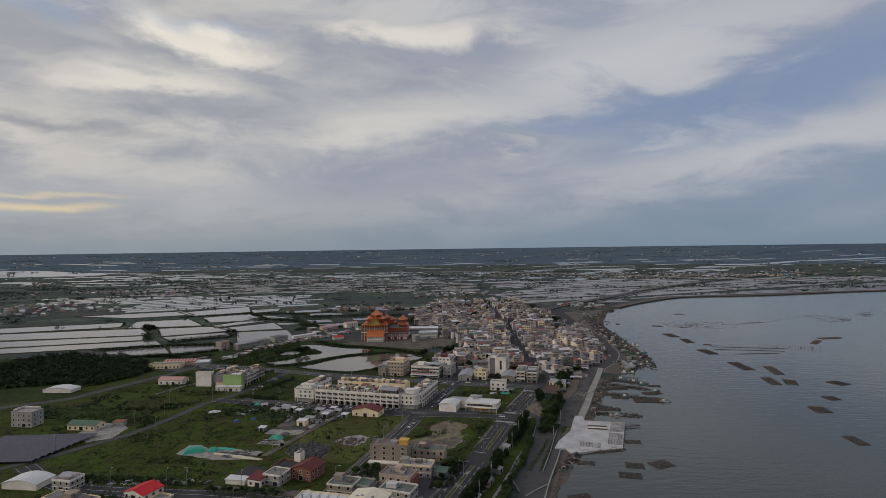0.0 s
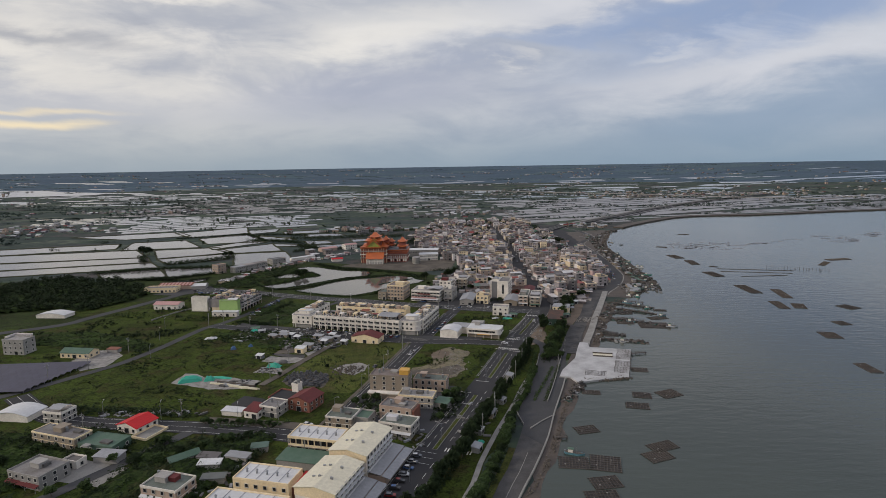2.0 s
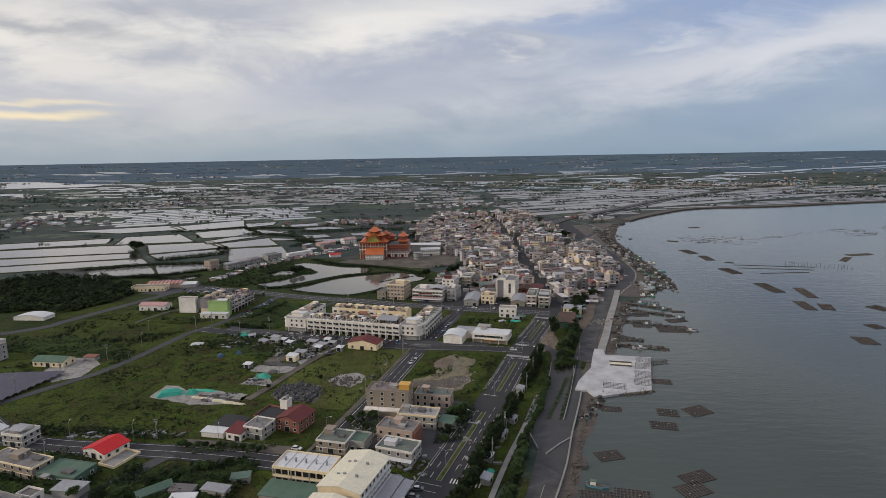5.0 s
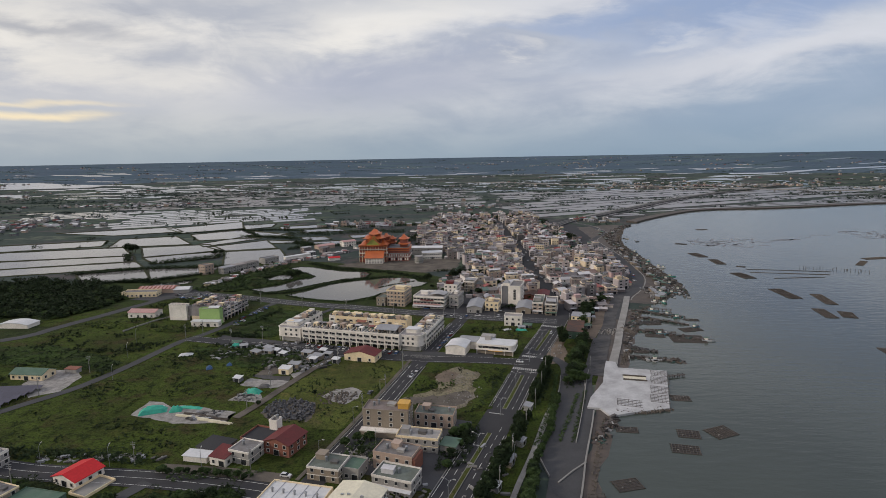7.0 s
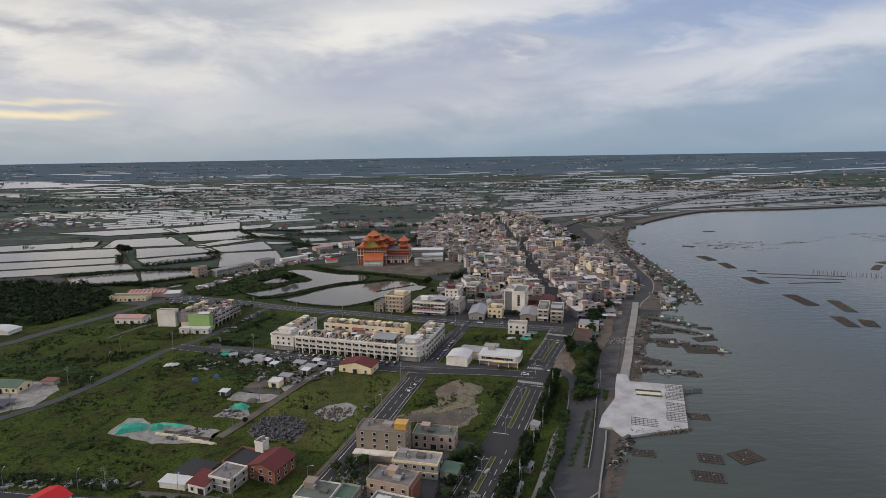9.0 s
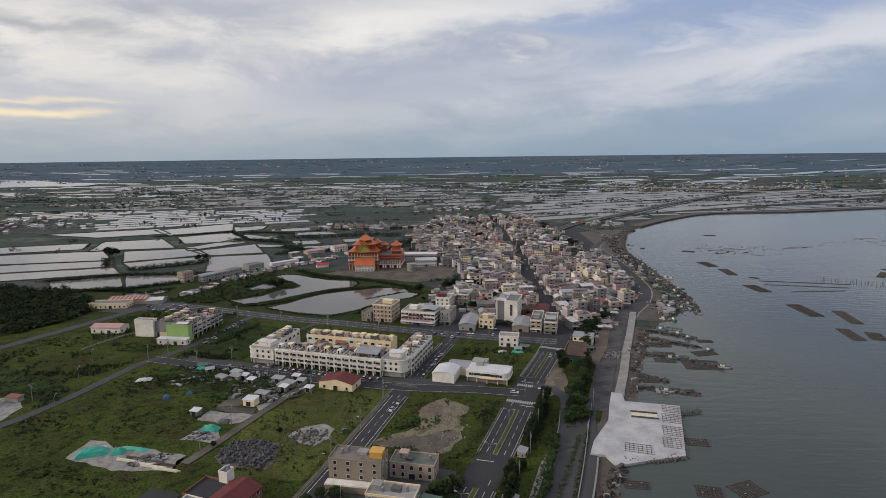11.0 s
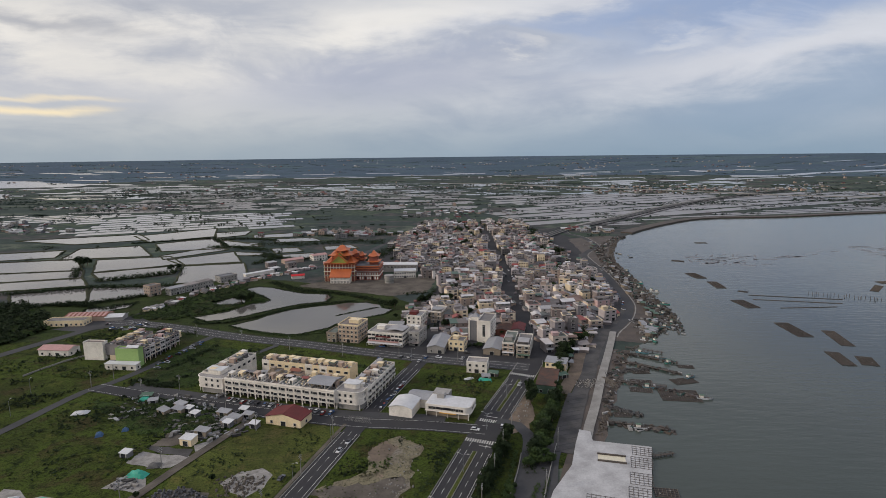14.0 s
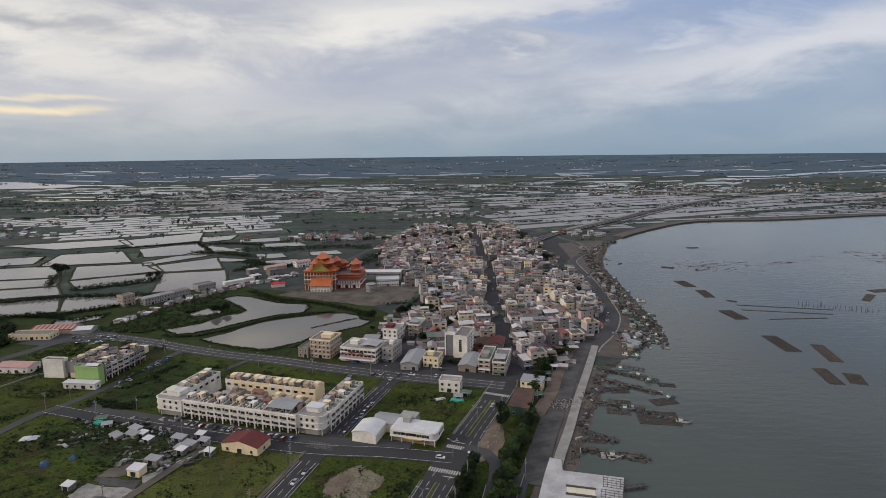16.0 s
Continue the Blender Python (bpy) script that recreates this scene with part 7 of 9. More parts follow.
plant_line(((-44, 206), (-32, 214)), 4, (3, 4), 2.0, 0.6, 0.8)
for x, y, k, s in ((-434, 742, 5, 1.7), (-425, 736, 5, 1.5), (-440, 752, 2, 1.5), (-428, 748, 5, 1.4), (-300, 706, 5, 1.1), (-294, 714, 5, 1.0), (-160, 552, 5, 1.2), (-154, 560, 5, 1.1), (-168, 565, 2, 1.0), (68, 771, 5, 1.1), (186, 786, 5, 1.4), (192, 780, 5, 1.2), (180, 790, 2, 1.3),
                    (66, 869, 5, 1.3), (60, 862, 5, 1.2), (-40, 457, 5, 0.9), (-60, 455, 2, 0.8), (32, 470, 5, 0.9), (22, 492, 5, 1.1), (28, 500, 2, 1.0), (76, 452, 3, 0.9), (-140, 152, 3, 0.8), (-100, 170, 3, 0.7), (-128, 168, 4, 0.8), (-205, 160, 4, 1.0), (150, 470, 3, 0.9), (60, 560, 5, 0.9), (135, 640, 3, 1.0),
                    (85, 690, 5, 0.8), (15, 690, 5, 1.0), (-70, 262, 4, 0.6), (-96, 250, 4, 0.6), (-46, 392, 3, 0.8), (56, 424, 3, 0.8), (12, 452, 5, 0.8), (130, 430, 5, 1.0), (136, 440, 2, 0.9), (0, 480, 2, 0.8), (-10, 500, 4, 0.9), (40, 600, 2, 0.8), (150, 560, 3, 0.8), (170, 700, 2, 0.9), (-150, 128, 2, 0.7), (-108, 112, 3, 0.7)):
    plant(k, x, y, s)


for k in range(46):
    y = rnd.uniform(440, 900)
    x = rnd.uniform(30, 200) if y > 520 else rnd.uniform(40, 150)
    if abs(x - along_y(MAIN, y)) > 9:
        plant(rnd.choice((5, 2, 3, 4)), x, y, rnd.uniform(0.6, 0.95))


def within(ring, x, y):
    inside = False
    for (x0, y0), (x1, y1) in zip(ring, ring[1:] + ring[:1]):
        if (y0 > y) != (y1 > y) and x < (x1 - x0) * (y - y0) / (y1 - y0) + x0:
            inside = not inside
    return inside


def thicket(name, ring, n, h, size, mat, label, seed, dense=16, holes=(), patchy=False):
    """Shrubs or a wood over a plot, gathered."""
    rnd = random.Random(seed)
    g = Mesh()
    xs, ys = [p[0] for p in ring], [p[1] for p in ring]
    k = 0
    while k < n:
        x, y = rnd.uniform(min(xs), max(xs)), rnd.uniform(min(ys), max(ys))
        if not within(ring, x, y) or any(within(q, x, y) for q in holes):
            continue
        if patchy and noise.noise((x * 0.045, y * 0.045, seed)) + 0.6 * noise.noise((x * 0.15, y * 0.15, seed)) < rnd.uniform(0.05, 0.45):
            continue
        k += 1
        hh = h * rnd.uniform(0.5, 1.25)
        foliage(g, x, y, hh * 0.5, hh * rnd.uniform(0.35, 0.65), hh * rnd.uniform(0.35, 0.65), hh * 0.5, dense, size, rnd)
    return solid(name, g, M[mat], label, "plants", "stuff")


def thicket_line(name, line, width, step, h, size, mat, label, seed, dense=14):
    rnd = random.Random(seed)
    g = Mesh()
    for (x0, y0), (x1, y1) in zip(line, line[1:]):
        k = max(1, int(math.hypot(x1 - x0, y1 - y0) / step))
        for i in range(k):
            s = (i + rnd.random()) / k
            hh = h * rnd.uniform(0.5, 1.2)
            foliage(g, x0 + (x1 - x0) * s + rnd.uniform(-1, 1) * width / 2, y0 + (y1 - y0) * s + rnd.uniform(-1, 1) * width / 2, hh * 0.45, hh * 0.6, hh * 0.6, hh * 0.5, dense, size, rnd)
    return solid(name, g, M[mat], label, "plants", "stuff")


def carpet(name, ring, h, mat, label, seed, cell=1.3, holes=()):
    """A continuous rough cover of brush over a plot, with humps and hollows."""
    g = Mesh()
    xs, ys = [p[0] for p in ring], [p[1] for p in ring]
    nx, ny = int((max(xs) - min(xs)) / cell) + 2, int((max(ys) - min(ys)) / cell) + 2
    index = {}
    for j in range(ny):
        for i in range(nx):
            x, y = min(xs) + i * cell, min(ys) + j * cell
            inside, near = False, 1e9
            for (x0, y0), (x1, y1) in zip(ring, ring[1:] + ring[:1]):
                if (y0 > y) != (y1 > y) and x < (x1 - x0) * (y - y0) / (y1 - y0) + x0:
                    inside = not inside
                dx, dy = x1 - x0, y1 - y0
                s = min(max(((x - x0) * dx + (y - y0) * dy) / (dx * dx + dy * dy), 0), 1)
                near = min(near, math.hypot(x - x0 - s * dx, y - y0 - s * dy))
            if inside and not any(within(q, x, y) for q in holes):
                a = noise.noise((x * 0.045, y * 0.045, seed)) + 0.7 * noise.noise((x * 0.16, y * 0.16, seed + 3))
                b = noise.noise((x * 0.7, y * 0.7, seed + 7))
                index[i, j] = len(g.v)
                g.v.append((x + 0.4 * cell * noise.noise((x, y, seed + 1)), y + 0.4 * cell * noise.noise((x, y, seed + 2)), 0.08 + h * min(1, near / 3) * max(0.0, 0.38 + 0.6 * a + 0.3 * b)))
    for (i, j), k in index.items():
        q = [index.get(p) for p in ((i + 1, j), (i + 1, j + 1), (i, j + 1))]
        if None not in q:
            g.f.append((k, *q))
    g.m = [0] * len(g.f)
    ob = solid(name, g, M[mat], label, "plants", "stuff")
    return ob


thicket("wood", [(-457, 561), (-430, 572), (-387, 546), (-366, 555), (-320, 518), (-290, 484), (-293, 465), (-297, 446), (-307, 426), (-319, 411), (-350, 424), (-420, 400), (-520, 400)], 1300, 6.5, 1.2, "leaves_dark", "dense dark coastal wood", 41, 34)
carpet("undergrowth", [(-457, 561), (-430, 572), (-387, 546), (-366, 555), (-320, 518), (-290, 484), (-293, 465), (-297, 446), (-307, 426), (-319, 411), (-350, 424), (-420, 400), (-520, 400)], 3.6, "brush", "dark undergrowth of the wood", 12, 2.6)
carpet("brush", [(-158, 92), (-118, 100), (-96, 120), (-76, 158), (-112, 176), (-128, 158), (-140, 126)], 3.4, "brush", "overgrown shrubs between sheds and lane", 42)
thicket("shrubs", [(-158, 92), (-118, 100), (-96, 120), (-76, 158), (-112, 176), (-128, 158), (-140, 126)], 430, 3.2, 0.6, "leaves_dark", "scattered bushes over overgrown shrubs between sheds and lane", 42, 16)
carpet("brush", [(-215, 120), (-172, 128), (-140, 170), (-160, 184), (-176, 186), (-200, 182), (-235, 180)], 3.2, "brush", "dark shrubs round the houses", 43)
thicket("shrubs", [(-215, 120), (-172, 128), (-140, 170), (-160, 184), (-176, 186), (-200, 182), (-235, 180)], 430, 3.2, 0.6, "leaves_dark", "scattered bushes over dark shrubs round the houses", 43, 16)
thicket("shrubs", [(-108, 180), (-92, 184), (-82, 181), (-70, 190), (-118, 190)], 60, 2.2, 0.5, "leaves", "garden shrubs along the restaurant wall", 44, 14)
thicket("shrubs", [(-44, 200), (-26, 192), (-22, 204), (-36, 218)], 90, 2.4, 0.5, "leaves", "shrubs on an empty plot between houses", 45, 14)
thicket("shrubs", [(-8, 205), (12, 205), (16, 222), (2, 214)], 70, 3.0, 0.6, "leaves_dark", "dark shrubs beside the boulevard", 46, 14)
carpet("brush", [(18, 338), (44, 332), (66, 372), (44, 374), (24, 392)], 1.2, "grass", "tall weeds on an empty plot", 47)
thicket("shrubs", [(18, 338), (44, 332), (66, 372), (44, 374), (24, 392)], 80, 1.8, 0.5, "weeds", "scattered bushes over tall weeds on an empty plot", 47, 12)
carpet("brush", [(-150, 440), (-96, 418), (-30, 398), (-5, 384), (-18, 372), (-100, 396), (-160, 420)], 1.1, "brush", "scrub behind the terrace", 48)
thicket("shrubs", [(-150, 440), (-96, 418), (-30, 398), (-5, 384), (-18, 372), (-100, 396), (-160, 420)], 315, 1.3, 0.55, "weeds", "scattered bushes over scrub behind the terrace", 48, 9)
carpet("brush", [(-160, 342), (-122, 346), (-112, 330), (-95, 305), (-130, 300), (-178, 345)], 1.3, "brush", "scrub and brambles round the scrap yard", 49)
thicket("shrubs", [(-160, 342), (-122, 346), (-112, 330), (-95, 305), (-130, 300), (-178, 345)], 196, 1.5, 0.55, "leaves", "scattered bushes over scrub and brambles round the scrap yard", 49, 10)
carpet("brush", [(-160, 366), (-122, 358), (-110, 395), (-150, 430), (-166, 420)], 1.3, "brush", "scrub beside the lane", 50)
thicket("shrubs", [(-160, 366), (-122, 358), (-110, 395), (-150, 430), (-166, 420)], 244, 1.3, 0.55, "leaves", "scattered bushes over scrub beside the lane", 50, 9)
carpet("brush", [(-240, 384), (-194, 374), (-196, 392), (-232, 404), (-276, 410), (-286, 396)], 0.8, "grass", "tall grass beside the lane", 51)
thicket("shrubs", [(-240, 384), (-194, 374), (-196, 392), (-232, 404), (-276, 410), (-286, 396)], 91, 1.5, 0.6, "weeds", "scattered bushes over tall grass beside the lane", 51, 10)
carpet("brush", [(-300, 320), (-230, 306), (-206, 300), (-202, 316), (-232, 334), (-268, 352), (-330, 350)], 1.8, "brush", "dark scrub west of the lane", 52)
thicket("shrubs", [(-300, 320), (-230, 306), (-206, 300), (-202, 316), (-232, 334), (-268, 352), (-330, 350)], 315, 1.6, 0.65, "leaves_dark", "scattered bushes over dark scrub west of the lane", 52, 10)
carpet("brush", [(-222, 226), (-196, 292), (-184, 330), (-176, 350), (-116, 330), (-108, 300), (-118, 262), (-162, 262), (-165, 240), (-110, 222), (-120, 198), (-180, 198)], 0.7, "grass", "rank grass in the big field", 23, 1.2)
thicket("weeds", [(-222, 226), (-196, 292), (-184, 330), (-176, 350), (-116, 330), (-108, 300), (-118, 262), (-162, 262), (-165, 240), (-110, 222), (-120, 198), (-180, 198)], 900, 0.6, 0.45, "weeds", "rank weeds in the field", 53, 5)
thicket("weeds", [(-84, 228), (-50, 222), (-22, 306), (-62, 316), (-90, 268)], 420, 0.55, 0.4, "weeds", "weeds in the mown plot", 54, 5)
carpet("brush", [(-26, 244), (-4, 300), (36, 294), (18, 238), (24, 240), (30, 280), (6, 298), (-6, 282), (-16, 258)], 0.9, "grass", "weeds round the bare plot", 55)
thicket("shrubs", [(-26, 244), (-4, 300), (36, 294), (18, 238), (24, 240), (30, 280), (6, 298), (-6, 282), (-16, 258)], 147, 1.0, 0.45, "weeds", "scattered bushes over weeds round the bare plot", 55, 8)
carpet("brush", [(-230, 426), (-222, 428), (-180, 444), (-178, 460), (-246, 484), (-262, 450)], 0.9, "grass", "rank grass by the pond road", 56)
thicket("shrubs", [(-230, 426), (-222, 428), (-180, 444), (-178, 460), (-246, 484), (-262, 450)], 175, 1.0, 0.6, "weeds", "scattered bushes over rank grass by the pond road", 56, 7)
thicket_line("shrubs", [(24, 192), (33, 214), (40, 234)], 5, 0.4, 2.4, 0.55, "leaves_dark", "dark bushes between boulevard and footpath", 151, 13)
thicket_line("shrubs", [(44, 244), (52, 264), (60, 286)], 6, 0.35, 2.8, 0.55, "leaves_dark", "dark bushes beside the boulevard", 152, 13)
WEST_FIELD = [(-300, 366), (-276, 340), (-206, 322), (-194, 348), (-190, 362), (-240, 378), (-284, 390)]
thicket("shrubs", WEST_FIELD, 330, 1.8, 0.55, "leaves_dark", "dark bushes in patches over the western meadow", 140, 14, (), True)
thicket("shrubs", [(-300, 270), (-222, 266), (-200, 300), (-214, 318), (-300, 330)], 200, 2.2, 0.55, "leaves_dark", "dark bushes round the farm", 141, 14, ([(-258, 262), (-210, 262), (-210, 308), (-258, 308)],), True)
thicket("shrubs", [(-286, 396), (-240, 384), (-196, 374), (-176, 384), (-182, 396), (-216, 404), (-228, 424), (-262, 440)], 220, 1.7, 0.55, "leaves_dark", "dark bushes in patches beside the hall", 142, 14, (), True)
thicket("shrubs", [(-262, 450), (-225, 432), (-205, 446), (-180, 452), (-160, 464), (-200, 482), (-246, 484)], 200, 1.9, 0.55, "leaves_dark", "dark bushes in patches by the pond road", 143, 14, (), True)
thicket("shrubs", [(-160, 440), (-100, 424), (-40, 402), (-12, 388), (-20, 376), (-100, 402), (-150, 424)], 260, 1.8, 0.55, "leaves_dark", "dark bushes in patches behind the terrace", 144, 14, (), True)
thicket("shrubs", [(18, 336), (44, 332), (66, 372), (44, 374), (22, 392)], 130, 1.6, 0.5, "leaves_dark", "dark bushes in patches on the empty plot", 145, 14, (), True)
thicket("shrubs", [(-26, 240), (16, 236), (36, 292), (-6, 304)], 150, 1.2, 0.45, "leaves_dark", "dark bushes in patches round the bare plot", 146, 12, ([(-27, 243), (8, 243), (24, 262), (22, 288), (4, 290), (-4, 268)],), True)
thicket_line("shrubs", [(-195, 207), (-179, 204), (-161, 204), (-143, 201), (-126, 197)], 7, 0.35, 2.6, 0.55, "leaves_dark", "dark roadside bushes at the edge of the field", 150, 14)
sheet("bare_soil", rough_ring([(71, 335), (80, 352), (79, 323), (74, 304), (64, 299), (62, 310)], 4, 1.0, 33), 0.15, M["dirt"], "tan dirt plot beside the crossing")
thicket_line("shrubs", [(20, 434), (46, 428), (66, 428)], 8, 0.7, 2.6, 0.6, "leaves_dark", "garden bushes between the blocks", 130, 14)
thicket_line("shrubs", [(4, 514), (20, 520), (36, 516), (50, 528)], 14, 0.8, 3.2, 0.65, "leaves_dark", "garden bushes among low sheds", 132, 14)
thicket_line("shrubs", [(-16, 456), (-2, 462), (14, 470), (34, 478)], 8, 0.7, 3.0, 0.6, "leaves_dark", "garden bushes behind the blocks", 131, 14)
thicket_line("shrubs", [(16, 240), (26, 262), (34, 284), (38, 294)], 4, 1.5, 2.4, 0.5, "leaves_dark", "bushes at the edge of the plot", 57)
thicket_line("shrubs", [(-357, 652), (-330, 668), (-300, 690), (-292, 706)], 14, 0.6, 5.5, 0.9, "leaves_dark", "mangrove bushes on a pond dike", 58, 22)
thicket_line("shrubs", [(-398, 672), (-412, 700), (-430, 730)], 7, 1.2, 4.5, 0.8, "leaves_dark", "mangrove bushes on a pond dike", 59, 18)
for k, ring in enumerate(POOLS):
    cx, cy = sum(p[0] for p in ring) / len(ring), sum(p[1] for p in ring) / len(ring)
    edge = [(x + (x - cx) / math.hypot(x - cx, y - cy) * 1.6, y + (y - cy) / math.hypot(x - cx, y - cy) * 1.6) for x, y in ring]
    thicket_line("shrubs", edge + edge[:1], 2.2, 0.6, 1.1, 0.5, "leaves_dark", "dark scrub on the banks of a pond", 60 + k, 10)
thicket_line("shrubs", [(-180, 494), (-169, 489), (-148, 493), (-131, 508), (-113, 529), (-92, 545), (-73, 550), (-53, 557)], 4.5, 0.35, 2.0, 0.6, "leaves_dark", "dark brush on the dike between two ponds", 68, 12)
thicket_line("shrubs", [(-158, 640), (-135, 616), (-112, 600), (-88, 593), (-63, 581), (-32, 558), (-17, 540)], 9, 0.3, 2.2, 0.65, "leaves_dark", "dark green brush on the bank below the forecourt", 69, 12)
thicket_line("shrubs", [(-140, 478), (-110, 461), (-86, 454), (-66, 462), (-52, 474)], 3.5, 0.5, 1.2, 0.5, "leaves", "low brush between pond and road", 67, 10)
carpet("brush", [(-244, 512), (-228, 575), (-205, 612), (-182, 636), (-176, 612), (-163, 595), (-147, 575), (-140, 562), (-151, 553), (-157, 542), (-164, 529), (-176, 520), (-190, 511), (-200, 500), (-236, 504)], 2.4, "brush", "dark brush between road and pond", 97, 1.8, [list(POOLS[2])])
thicket("shrubs", [(-244, 512), (-228, 575), (-205, 612), (-182, 636), (-176, 612), (-163, 595), (-147, 575), (-140, 562), (-151, 553), (-157, 542), (-164, 529), (-176, 520), (-190, 511), (-200, 500), (-236, 504)], 620, 3.2, 0.8, "leaves_dark", "dark scrub between road and pond", 63, 14, [list(POOLS[2])])
thicket_line("shrubs", [(-300, 545), (-280, 540), (-262, 560)], 7, 0.8, 2.6, 0.8, "leaves_dark", "scrub between two ponds", 64, 14)
thicket_line("shrubs", [(-63, 508), (-47, 521), (-29, 534)], 1.8, 0.5, 1.0, 0.6, "leaves_dark", "scrub on a dike across the pond", 62, 10)
for k, (line, width, h) in enumerate((([(-325, 884), (-285, 878), (-225, 846)], 12, 5), ([(-250, 905), (-180, 900), (-120, 925), (-50, 905)], 34, 6), ([(-218, 800), (-160, 772), (-110, 790)], 12, 4), ([(-210, 745), (-196, 790), (-222, 820)], 14, 4), ([(-330, 560), (-300, 548), (-340, 556)], 8, 4),
                                      ([(-420, 596), (-345, 624), (-262, 628)], 9, 4.5), ([(-380, 546), (-312, 556), (-262, 588)], 8, 4), ([(-60, 690), (-70, 760), (-40, 850)], 26, 5), ([(-345, 960), (-290, 965), (-240, 945)], 8, 4), ([(-470, 930), (-360, 980), (-300, 890)], 5, 3), ([(-180, 985), (-90, 1000), (0, 1010)], 22, 5))):
    thicket_line("shrubs", line, width, 0.5, h, 0.9, "leaves_dark", "dark mangrove and brush on the dikes", 160 + k, 13)
rnd = random.Random(88)
g = Mesh()
for i in range(170):
    x = rnd.uniform(-620, -90)
    y = rnd.uniform(760, 1400)
    if x > -0.16 * y - 30 or not clear_of_ponds(x, y, -4):
        continue
    t, n = radians(22 + rnd.choice((0, 90)) + rnd.uniform(-8, 8)), rnd.randrange(3, 14)
    for j in range(n):
        xx, yy = x + math.cos(t) * 3.2 * j, y + math.sin(t) * 3.2 * j
        if clear_of_ponds(xx, yy, -6):
            foliage(g, xx, yy, 1.2, 2.2, 2.2, rnd.uniform(1.0, 2.6), 8, 1.1, rnd)
solid("shrubs", g, M["leaves_dark"], "scattered brush on pond dikes", "plants", "stuff")
g = Mesh()
for x, y in GAPS:
    for j in range(rnd.choice((2, 3, 4)) if y < 800 else 5):
        h = rnd.uniform(2.5, 5.5) * (1 if y < 800 else 1.3)
        foliage(g, x + rnd.uniform(-3, 3), y + rnd.uniform(-3, 3), h * 0.55, h * 0.55, h * 0.55, h * 0.5, 34, 0.9, rnd)
solid("town_trees", g, M["leaves_dark"], "dark garden trees in gaps between houses", "trees", "stuff")
thicket("shrubs", [(-168, 364), (-132, 359), (-130, 376), (-130, 396), (-105, 431), (-136, 442), (-145, 415), (-156, 392), (-162, 377)], 420, 1.8, 0.6, "leaves_dark", "dark bushes over the plot behind the terrace", 93, 14, (), True)
thicket("shrubs", [(-170, 338), (-161, 349), (-134, 344), (-112, 341), (-108, 319), (-122, 317), (-137, 320), (-158, 322)], 150, 1.7, 0.5, "leaves_dark", "dark bushes round sheds and scrap", 94, 14, (), True)
thicket("shrubs", [(-222, 226), (-196, 292), (-184, 330), (-176, 350), (-116, 330), (-108, 300), (-118, 262), (-162, 262), (-165, 240), (-110, 222), (-120, 198), (-180, 198)], 520, 1.3, 0.5, "leaves_dark", "dark bushes in patches over the field", 92, 13, (), True)
thicket("shrubs", [(-222, 226), (-196, 292), (-184, 330), (-176, 350), (-116, 330), (-108, 300), (-118, 262), (-162, 262), (-165, 240), (-110, 222), (-120, 198), (-180, 198)], 520, 0.9, 0.45, "weeds", "pale rank weeds in patches over the field", 193, 9, (), True)
thicket("shrubs", [(-84, 228), (-50, 222), (-22, 306), (-62, 316), (-90, 268)], 110, 1.3, 0.45, "leaves_dark", "dark bushes in patches over the mown plot", 93, 14, (), True)
carpet("brush", [(-150, 346), (-100, 334), (-74, 322), (-84, 300), (-104, 304), (-128, 312), (-152, 326)], 1.6, "brush", "dark brush overgrowing the scrap yard", 94)
thicket("shrubs", [(-150, 346), (-100, 334), (-74, 322), (-84, 300), (-104, 304), (-128, 312), (-152, 326)], 420, 2.2, 0.55, "leaves_dark", "dark bushes in the scrap yard", 95, 14)
sheet("bare_soil", rough_ring(list(((-27, 252), (-18, 256), (-3, 258), (12, 263), (14, 254), (7, 245), (-5, 245), (-17, 249))), 3, 1.2, 31), 0.15, M["gravel"], "pale gravel track across the plot")
sheet("bare_soil", rough_ring(list(((-5, 289), (2, 294), (8, 287), (3, 276), (-4, 276))), 3, 1.0, 32), 0.155, M["dirt"], "heap of tan dug soil")
thicket("shrubs", [(-8, 278), (-1, 274), (7, 280), (5, 268), (-3, 264), (-9, 263)], 70, 0.9, 0.45, "weeds", "weeds growing over the bare plot", 133, 9)
thicket("shrubs", [(-16, 243), (-2, 240), (-5, 247), (-15, 248)], 90, 0.9, 0.45, "weeds", "weeds at the edge of the bare plot", 134, 9)
thicket("weeds", [(-27, 246), (-20, 258), (-8, 260), (-6, 300), (4, 303), (24, 295), (28, 280), (23, 262), (22, 248), (10, 238), (-8, 243)], 140, 0.4, 0.35, "weeds", "weeds creeping over the bare plot", 96, 5)
thicket_line("shrubs", [(-8, 580), (20, 588), (24, 600)], 8, 0.9, 3.0, 0.7, "leaves_dark", "scrub at the edge of the forecourt", 65, 14)
for line, h in (([(70, 256), (60, 231), (50, 207)], 1.5), ([(75, 260), (65, 232), (56, 207)], 1.3), ([(54, 246), (46, 222), (39, 204)], 1.6), ([(64, 282), (59, 262), (54, 246)], 1.8)):
    thicket_line("hedge", line, 2.0, 0.45, h, 0.4, "leaves", "clipped roadside hedge in a planter", 66, 10)
carpet("brush", [(-130, 176), (-117, 164), (-104, 168), (-84, 178), (-76, 172), (-78, 158), (-92, 156), (-106, 156), (-111, 147), (-122, 140), (-134, 152)], 3.4, "brush", "dense bushes between road and sheds", 98)
thicket("shrubs", [(-130, 176), (-117, 164), (-104, 168), (-84, 178), (-76, 172), (-78, 158), (-92, 156), (-106, 156), (-111, 147), (-122, 140), (-134, 152)], 420, 3.2, 0.6, "leaves_dark", "dense bushes between road and sheds", 99, 16)
